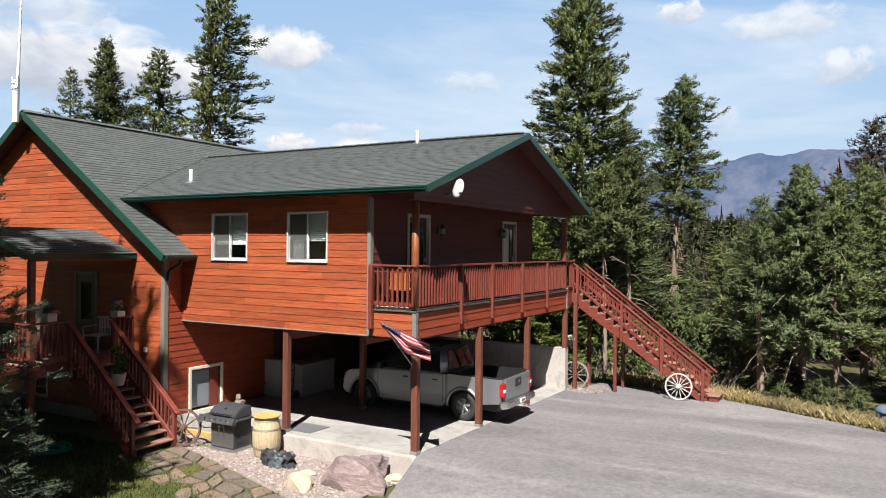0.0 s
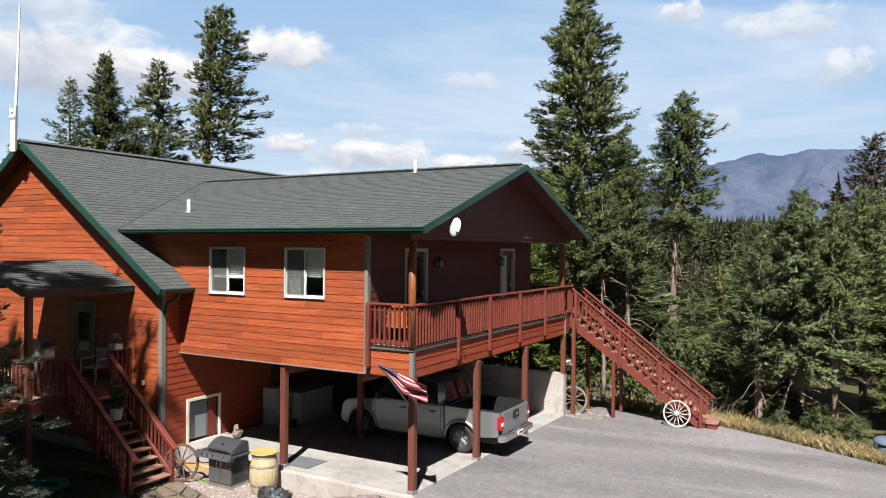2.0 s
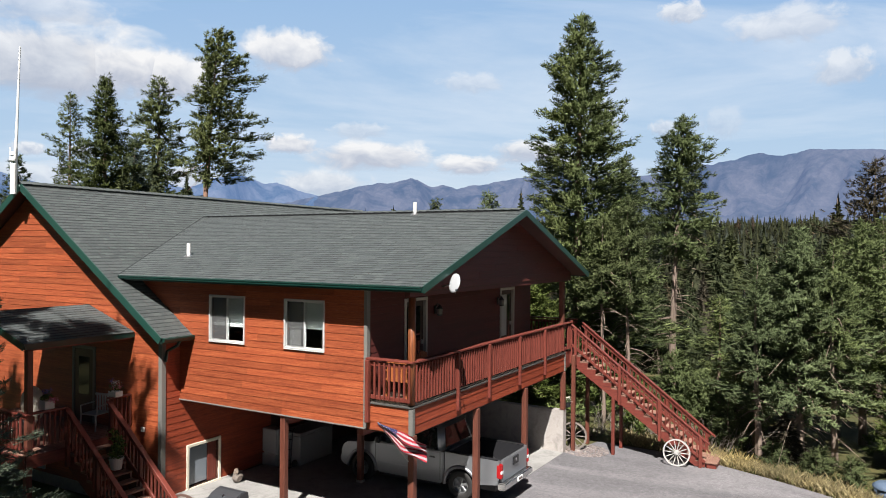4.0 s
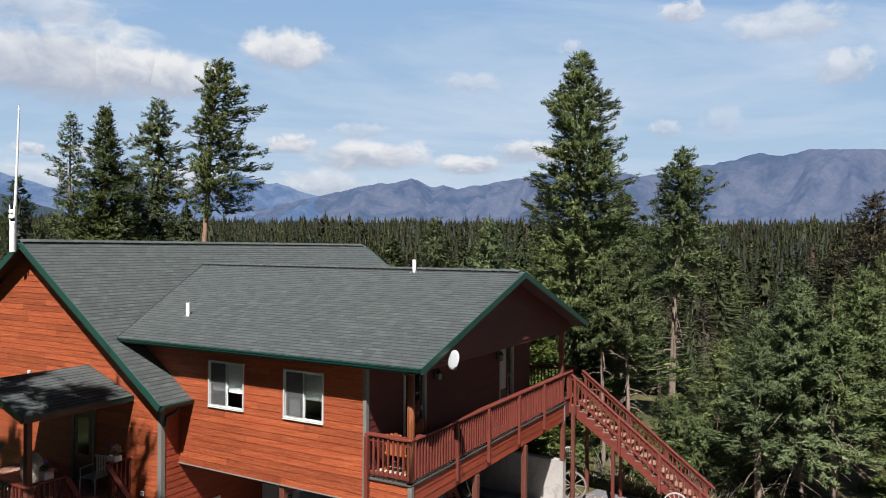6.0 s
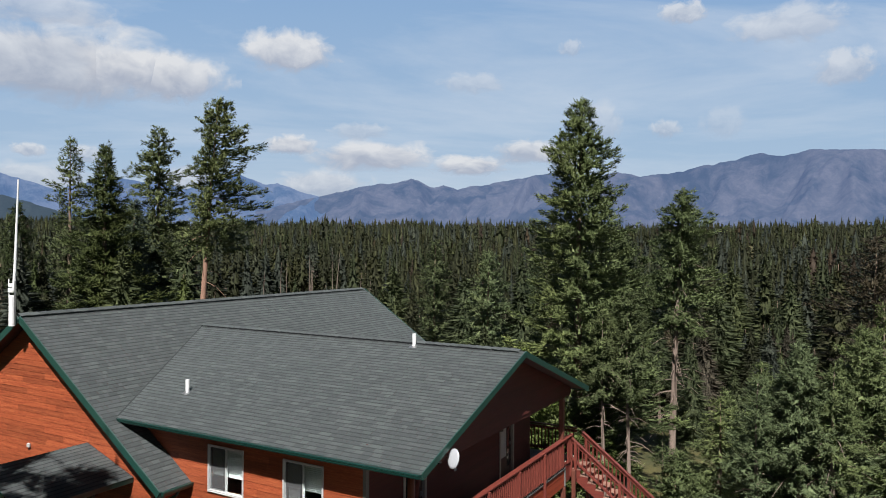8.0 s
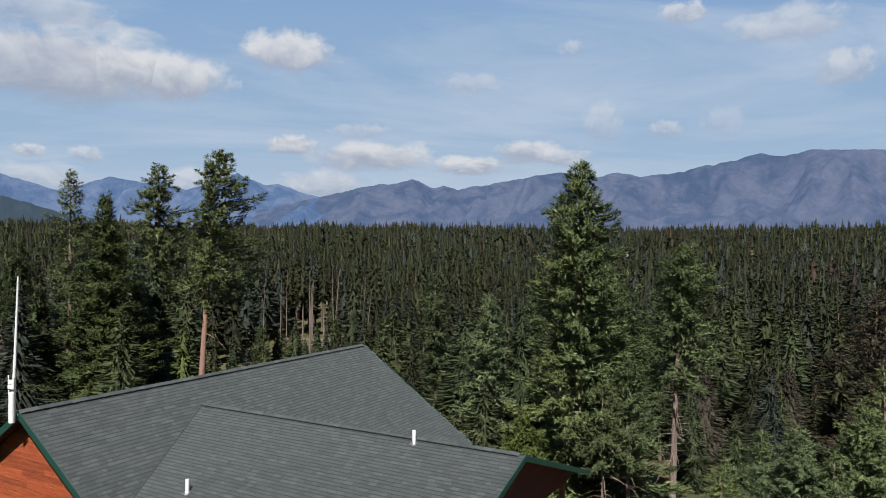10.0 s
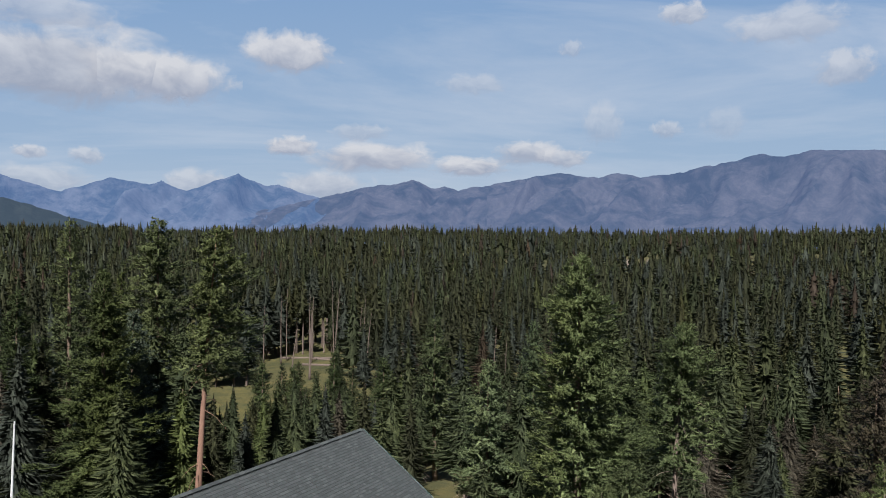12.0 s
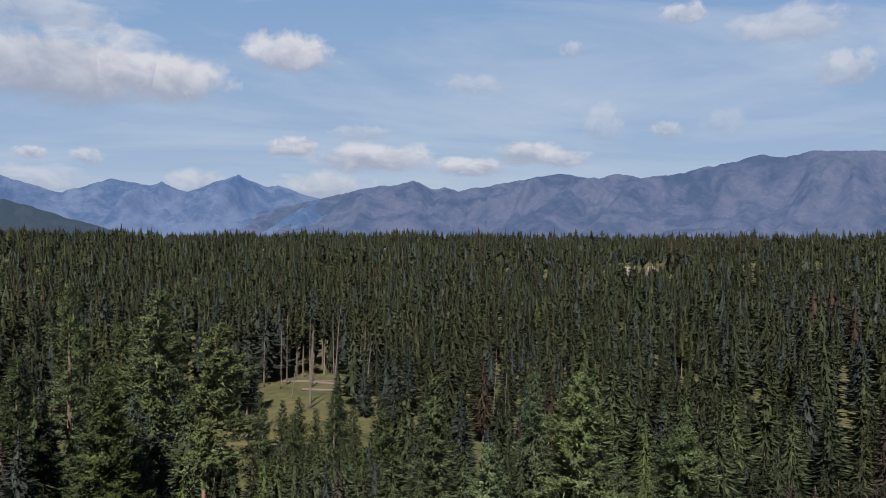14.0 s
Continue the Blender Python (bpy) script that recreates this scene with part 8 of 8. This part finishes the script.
for k in range(13):
    cloth_patch("stripe", 0.0, 1.0, k / 13, (k + 1) / 13, FLAG_RED if k % 2 == 0 else FLAG_WHITE)
cloth_patch("canton", 0.0, 0.4, 0.0, 7 / 13, FLAG_BLUE, 0.006, 8, 7)
cloth_patch("canton", 0.0, 0.4, 0.0, 7 / 13, FLAG_BLUE, -0.006, 8, 7)
bm = bmesh.new()
for i in range(6):
    for j in range(5):
        c = cloth(0.03 + 0.062 * i + (0.03 if j % 2 else 0), 0.05 + 0.1 * j) + Vector((0.1, -1, 0.2)).normalized() * 0.011
        vs = [bm.verts.new(c + Vector((0.012 * math.cos(a), 0, 0.012 * math.sin(a)))) for a in (0.3, 1.6, 2.8, 4.1, 5.3)]
        bm.faces.new(vs)
part("stars", bm, FLAG_WHITE, flag, "small white stars")

# ---- flowers, pots and chairs ----
LEAF = foliage_material("pot plant leaves", (0.03, 0.06, 0.015), (0.06, 0.11, 0.03), (0.12, 0.19, 0.05), 2.0)
PETAL_PINK = foliage_material("pink petals", (0.45, 0.06, 0.16), (0.62, 0.16, 0.30), (0.75, 0.45, 0.55), 3.0)
PETAL_WHITE = foliage_material("pale petals", (0.55, 0.45, 0.55), (0.70, 0.66, 0.70), (0.78, 0.76, 0.72), 3.0)
PETAL_VIOLET = foliage_material("violet petals", (0.10, 0.07, 0.30), (0.18, 0.14, 0.42), (0.30, 0.26, 0.55), 3.0)


def tuft(rng, c, r, n, size, up=0.6):
    """A loose clump of small leaves or petals."""
    p = rng.normal(0, 1, (n, 3))
    p /= np.linalg.norm(p, axis=1)[:, None]
    p *= (r * rng.random(n) ** 0.5)[:, None]
    p[:, 2] *= up
    d = rng.normal(0, 1, (n, 3))
    d /= np.linalg.norm(d, axis=1)[:, None]
    e = np.cross(d, rng.normal(0, 1, (n, 3)))
    e /= np.linalg.norm(e, axis=1)[:, None]
    b = p + np.array(c)
    s = (size * rng.uniform(0.6, 1.3, n))[:, None]
    return np.stack([b, b + d * s + e * s * 0.4, b + d * s * 2, b + d * s - e * s * 0.4], 1)


def planter(label, x, y, z, w, d, h, petals, seed, square=True, colour=None):
    e = thing("flower_pot", label, "planter", "flower pots", at=(x, y, z))
    c = colour or WHITE
    bm = bmesh.new()
    if square:
        cube(bm, x - w / 2, x + w / 2, y - d / 2, y + d / 2, z, z + h, 0.012)
    else:
        lathe(bm, [(w * 0.36, z), (w * 0.5, z + h), (w * 0.54, z + h), (w * 0.54, z + h + 0.03), (w * 0.44, z + h + 0.03), (w * 0.42, z + h - 0.05)], 18, Matrix.Translation((x, y, 0)))
    part("pot", bm, c, e)
    rng = np.random.default_rng(seed)
    o = Vector(e.location)
    lv = blades("leaves", tuft(rng, (x, y, z + h + 0.08), max(w, 0.2) * 0.62, 160, 0.035), LEAF, e)
    lv.location = -o
    for m, dx, dz, n in petals:
        b = blades("blossoms", tuft(rng, (x + dx, y, z + h + dz), 0.13, n, 0.022), m, e)
        b.location = -o
    return e


planter("white pot of pink and violet flowers on the porch rail", -16.25, 11.95, 2.57, 0.30, 0.22, 0.14, ((PETAL_PINK, 0.05, 0.12, 90), (PETAL_WHITE, 0.0, 0.2, 60), (PETAL_VIOLET, -0.12, 0.25, 40)), 3)
planter("white square pot of violet flowers on the porch rail", -16.35, 10.2, 2.57, 0.24, 0.24, 0.20, ((PETAL_VIOLET, 0.0, 0.2, 90), (PETAL_PINK, 0.2, 0.02, 80)), 4)
pot = planter("white round pot with a leafy green plant on the steps", -15.42, 11.38, 0.98, 0.34, 0.34, 0.26, (), 5, False)
rng5 = np.random.default_rng(9)
bl = blades("shoots", np.concatenate([tuft(rng5, (-15.42 + rng5.normal(0, 0.1), 11.38 + rng5.normal(0, 0.1), 1.38 + 0.09 * k), 0.17, 70, 0.045, 1.0) for k in range(6)]), LEAF, pot)
bl.location = -Vector(pot.location)
planter("hanging basket of white flowers on the landing post", -7.90, 22.72, 1.22, 0.20, 0.20, 0.14, ((PETAL_WHITE, 0.0, 0.14, 130), (PETAL_WHITE, 0.12, 0.05, 60)), 6, False, BLACK)


def plastic_chair(x, y, z, turn):
    e = thing("patio_chair", "white plastic patio chair by the front door", "chair", at=(x, y, z))
    m = Matrix.Translation((x, y, z)) @ Matrix.Rotation(radians(turn), 4, "Z")
    for dx, dy in ((-0.24, -0.24), (0.24, -0.24), (-0.22, 0.24), (0.22, 0.24)):
        bm = bmesh.new()
        tube(bm, [m @ Vector((dx * 1.08, dy * 1.08, 0)), m @ Vector((dx, dy, 0.42))], [0.018, 0.024], 6)
        part("leg", bm, WHITE, e)
    bm = bmesh.new()
    cube(bm, -0.26, 0.26, -0.26, 0.26, 0.41, 0.44, 0.012, m)
    part("seat", bm, WHITE, e)
    bm = bmesh.new()
    for k in range(5):
        cube(bm, -0.21 + k * 0.09, -0.15 + k * 0.09, 0.23, 0.25, 0.44, 0.86, 0.008, m)
    cube(bm, -0.25, 0.25, 0.22, 0.255, 0.84, 0.90, 0.012, m)
    part("backrest", bm, WHITE, e)
    for s in (-1, 1):
        bm = bmesh.new()
        tube(bm, [m @ Vector((s * 0.26, -0.22, 0.42)), m @ Vector((s * 0.28, -0.22, 0.64)), m @ Vector((s * 0.27, 0.22, 0.66))], 0.018, 6)
        part("armrest", bm, WHITE, e)


plastic_chair(-17.15, 12.02, PZ, 10)


def wooden_chair(x, y, z, turn, label):
    e = thing("deck_chair", label, "chair", "chairs on the deck", at=(x, y, z))
    m = Matrix.Translation((x, y, z)) @ Matrix.Rotation(radians(turn), 4, "Z")
    for dx, dy in ((-0.27, -0.27), (0.27, -0.27), (-0.27, 0.27), (0.27, 0.27)):
        bm = bmesh.new()
        cube(bm, dx - 0.03, dx + 0.03, dy - 0.03, dy + 0.03, 0, 0.56 if dy < 0 else 0.40, 0.006, m)
        part("leg", bm, ORANGE_WOOD, e)
    for k in range(5):
        bm = bmesh.new()
        cube(bm, -0.27, 0.27, -0.27 + k * 0.105, -0.18 + k * 0.105, 0.34, 0.365, 0.005, m)
        part("seat_slat", bm, ORANGE_WOOD, e)
    for k in range(5):
        bm = bmesh.new()
        cube(bm, -0.26 + k * 0.108, -0.17 + k * 0.108, 0.25, 0.275, 0.34, 0.86 - 0.03 * abs(k - 2), 0.005, m)
        part("back_slat", bm, ORANGE_WOOD, e)
    for s in (-1, 1):
        bm = bmesh.new()
        cube(bm, s * 0.31 - 0.05, s * 0.31 + 0.05, -0.32, 0.28, 0.56, 0.585, 0.006, m)
        part("armrest", bm, ORANGE_WOOD, e)


wooden_chair(-8.65, 13.75, DZ + 0.036, 180, "orange cedar chair on the deck by the railing")
wooden_chair(-8.6, 14.9, DZ + 0.036, 90, "orange cedar chair facing out over the deck")
WICKER = simple("pale wicker", (0.55, 0.50, 0.42), 0.8, vary=0.2, scale=30, bumpy=0.5)
wick = thing("wicker_chair", "round-backed pale wicker chair on the porch", "chair", at=(-18.0, 10.6, PZ))
bm = bmesh.new()
lathe(bm, [(0.30, PZ), (0.26, PZ + 0.2), (0.34, PZ + 0.42), (0.05, PZ + 0.45)], 18, Matrix.Translation((-18.0, 10.6, 0)))
part("seat", bm, WICKER, wick, smooth=True)
bm = bmesh.new()
bmesh.ops.create_uvsphere(bm, u_segments=18, v_segments=12, radius=0.42)
bmesh.ops.scale(bm, verts=bm.verts, vec=(1, 0.5, 1.1))
bmesh.ops.translate(bm, verts=bm.verts, vec=(-18.0, 10.85, PZ + 0.78))
part("backrest", bm, WICKER, wick, smooth=True)

# hose, bench, edging
HOSE = simple("green garden hose", (0.03, 0.30, 0.20), 0.5, vary=0.15)
hs = thing("garden_hose", "coiled green garden hose on the lawn", "hose", at=(-15.9, 10.9, -0.4))
bm = bmesh.new()
pts = []
for k in range(150):
    a = k * 0.26
    r = 0.30 + 0.09 * math.sin(k * 0.11) + 0.02 * math.sin(k * 1.7)
    pts.append((-15.9 + r * 1.25 * math.cos(a), 10.0 + r * math.sin(a), -0.345 + 0.0006 * k + 0.012 * math.sin(k * 0.9)))
tube(bm, pts, 0.018, 6)
part("coil", bm, HOSE, hs, smooth=True)
bench = thing("garden_bench", "weathered timber bench by the foundation", "bench", at=(-20.9, 12.0, -0.42))
for k in range(3):
    box("plank", -21.9, -20.1, 11.72 + k * 0.14, 11.85 + k * 0.14, -0.02, 0.03, OLD_WOOD, bench)
for x in (-21.6, -20.4):
    box("trestle", x - 0.05, x + 0.05, 11.75, 12.1, -0.45, -0.02, OLD_WOOD, bench)
for x0, x1, y, z in ((-15.0, -13.1, 12.84, -0.36),):
    edge = box("timber_edging", x0, x1, y - 0.05, y + 0.05, z - 0.1, z + 0.06, YELLOW)
    tagged(edge, "yellow timber edging along the gravel", "edging")

# blue tarpaulin at the verge
lump("covered_trailer", "pale blue tarpaulin cover at the verge", "tarp", 1.9, 24.4, -0.1, 0.7, 0.5, 0.45, 4.4, simple("pale blue tarpaulin", (0.22, 0.33, 0.48), 0.6, vary=0.15), 0.25, 3)


# ---- grass ----
def grass(name, label, spots, n, height, material, seed, wide=0.006):
    rng = np.random.default_rng(seed)
    out = []
    while len(out) < n:
        x, y, ok = spots(rng)
        if not ok:
            continue
        z = float(land(x, y)) + 0.015
        h = height * rng.uniform(0.5, 1.4)
        a = rng.uniform(0, math.tau)
        w = np.array([math.cos(a), math.sin(a), 0]) * wide * rng.uniform(0.7, 1.5)
        l = rng.normal(0, 0.35, 3) * h
        p = np.array([x, y, z])
        m = p + (l[0] * 0.4, l[1] * 0.4, h * 0.6)
        t = p + (l[0], l[1], h)
        out.append([p - w, p + w, m + w * 0.8, t])
    return tagged(blades(name, np.array(out), material), label, "grass", kind="stuff")


def verge(rng):
    """Along the drive's far edge."""
    s = rng.random()
    x = 8.5 - 15.5 * s
    y = float(np.interp(x, (-7.4, -4.6, -1.9, 1.1, 3.6, 8.5), (24.6, 24.25, 23.0, 21.35, 19.05, 14.2)))
    return x, y + abs(rng.normal(0, 0.55)) + 0.02, True


def lawn_spot(rng):
    x, y = rng.uniform(-17.5, -9.2), rng.uniform(7.2, 11.2)
    return x, y, y < path_line(x) - 1.15 and x < -9.5


def joint_spot(rng):
    x = rng.uniform(-14.0, -9.2)
    return x, path_line(x) - rng.uniform(0.05, 1.5), True


grass("dry_grass", "tall dry yellow grass along the drive's edge", verge, 15000, 0.26, DRY_GRASS, 61, 0.005)
grass("green_verge", "green grass tufts among the dry grass", verge, 1600, 0.13, GRASS, 65, 0.005)
grass("verge_grass", "green weeds among the dry grass", verge, 1500, 0.17, GRASS, 62, 0.006)
grass("lawn_grass", "short green lawn grass blades", lawn_spot, 15000, 0.07, GRASS, 63, 0.007)
grass("path_grass", "grass tufts between the flagstones", joint_spot, 2400, 0.06, GRASS, 64, 0.006)

# ---- at the verge: bin, leaning dead trunk, dry brush ----
SLATE = simple("slate blue plastic", (0.10, 0.14, 0.20), 0.5, vary=0.1)
bin_z = float(land(1.1, 22.5))
bin_ob = thing("storage_bin", "slate blue lidded bin at the drive's edge", "bin", at=(1.15, 22.5, bin_z))
bm = bmesh.new()
lathe(bm, [(0.02, bin_z), (0.34, bin_z), (0.38, bin_z + 0.42), (0.36, bin_z + 0.42)], 20, Matrix.Translation((1.15, 22.5, 0)), False)
part("body", bm, SLATE, bin_ob, smooth=True)
bm = bmesh.new()
lathe(bm, [(0.41, bin_z + 0.40), (0.41, bin_z + 0.45), (0.30, bin_z + 0.53), (0.02, bin_z + 0.56)], 20, Matrix.Translation((1.15, 22.5, 0)), False)
lid_b = part("lid", bm, SLATE, bin_ob, smooth=True)
bm = bmesh.new()
tube(bm, [(1.07, 22.5, bin_z + 0.54), (1.08, 22.5, bin_z + 0.63), (1.22, 22.5, bin_z + 0.63), (1.23, 22.5, bin_z + 0.54)], 0.014, 6)
h = part("handle", bm, SLATE, None)
h.parent = lid_b
dead = thing("leaning_trunk", "dead grey trunk leaning among the verge trees", "log", at=(-2.1, 25.0, -0.4))
bm = bmesh.new()
tube(bm, [(-2.1, 25.0, -0.45), (-1.5, 25.4, 0.55), (-0.9, 25.8, 1.7)], [0.09, 0.075, 0.05], 8)
part("stem", bm, PALE_BARK, dead, smooth=True)
twig_rng = random.Random(8)
bm = bmesh.new()
for k in range(16):
    f = twig_rng.uniform(0.25, 1.0)
    p = Vector((-2.1 + 1.2 * f, 25.0 + 0.8 * f, -0.45 + 2.15 * f))
    d = Vector((twig_rng.uniform(-1, 1), twig_rng.uniform(-1, 0.4), twig_rng.uniform(-0.5, 0.8))).normalized() * twig_rng.uniform(0.3, 0.8)
    tube(bm, [p, p + d * 0.6 + Vector((0, 0, 0.05)), p + d], [0.014, 0.009, 0.004], 5)
part("branches", bm, DEAD_WOOD, dead)
for x, y in ((-3.6, 25.3), (-4.1, 25.9), (-2.9, 26.1), (-5.6, 26.3), (-6.6, 25.6), (-7.4, 26.2), (-5.0, 25.4), (-8.0, 25.7)):
    z = float(land(x, y))
    bm = bmesh.new()
    for k in range(34):
        a = twig_rng.uniform(0, 6.28)
        L = twig_rng.uniform(0.5, 1.5)
        lean = twig_rng.uniform(0.2, 0.9)
        p = Vector((x + 0.3 * math.cos(a), y + 0.3 * math.sin(a), z - 0.03))
        d = Vector((math.cos(a) * lean, math.sin(a) * lean, 1)).normalized() * L
        tube(bm, [p, p + d * 0.5, p + d + Vector((twig_rng.uniform(-0.25, 0.25), twig_rng.uniform(-0.25, 0.25), -0.15 * L))], [0.012, 0.008, 0.003], 4)
    tagged(part("dry_brush", bm, DEAD_WOOD), "tangle of bare grey twigs at the wood's edge", "brush")
pebbles("verge_gravel", "pinkish gravel spilled at the end of the concrete wall", lambda x, y: ((x + 7.35) / 0.75) ** 2 + ((y - 22.95) / 0.75) ** 2 < 1, -8.1, -6.6, 22.2, 23.7, 1300, 0.019, GRAVEL, -0.21, 12)
SNAG_BARK = simple("weathered dead wood", (0.15, 0.115, 0.092), 0.9, vary=0.35, scale=3, bumpy=0.4, stretch=(6, 6, 0.6))
# ---- glade beyond the house: snags, logs, sand bank ----
for x, y, h, lx, ly in ((-86.8, 103.6, 14, 0.4, 0.3), (-95.6, 108.5, 9, 1.3, 0.6), (-105.9, 116.9, 15, 0.2, 0.1), (-89.5, 107, 16, -0.2, 0.2), (-97, 124, 17, 1.2, 0.4), (-101, 121, 13, 0.5, 0.2), (-93, 126, 15, 0.3, -0.2), (-49.2, 103.1, 13, 0.8, 0.3), (-47.5, 104.5, 11, 0.3, 0.1), (-108, 121, 16, 0.1, 0.3), (-104, 125, 14, 0.3, 0.2), (-99.5, 127, 18, -0.4, 0.1), (-91, 124.5, 13, 0.9, 0.2), (-111, 117, 13, 0.5, 0.0), (-87, 121, 15, 0.2, 0.4), (-83, 116, 12, 1.4, 0.2)):
    z = float(land(x, y))
    e = thing("dead_snag", "bare pale dead pine trunk at the glade", "tree", "snags round the glade", at=(x, y, z))
    bm = trunk_mesh(h, 0.14 + 0.03 * (abs(x * 7) % 4), None, (lx, ly), 7)
    dead_limbs(bm, random.Random(int(h * 7 + x)), h * 0.35, h * 0.95, 10, 1.2, (lx, ly), h)
    t = part("trunk", bm, SNAG_BARK, None, smooth=True)
    t.parent = e
for x0, y0, x1, y1 in ((-110, 122, -100, 129), (-104, 124, -95, 128), (-100, 117, -92, 121)):
    z0 = float(land(x0, y0))
    bm = bmesh.new()
    tube(bm, [(x0, y0, z0 + 0.22), (x1, y1, float(land(x1, y1)) + 0.2)], [0.30, 0.20], 8)
    e = part("fallen_log", bm, SNAG_BARK, smooth=True)
    tagged(e, "pale fallen log lying across the glade", "log")
for x, y, sx in ((-138, 518, 6.5), (-122, 520, 4.5)):
    lump("sand_bank", "bare pale sand bank in the forest", "bank", x, y, float(land(x, y)) + 1.5, sx, 6, 5.6, x, simple("pale sand", (0.20, 0.165, 0.13), 0.9, vary=0.15, scale=0.3), 0.3, 3)
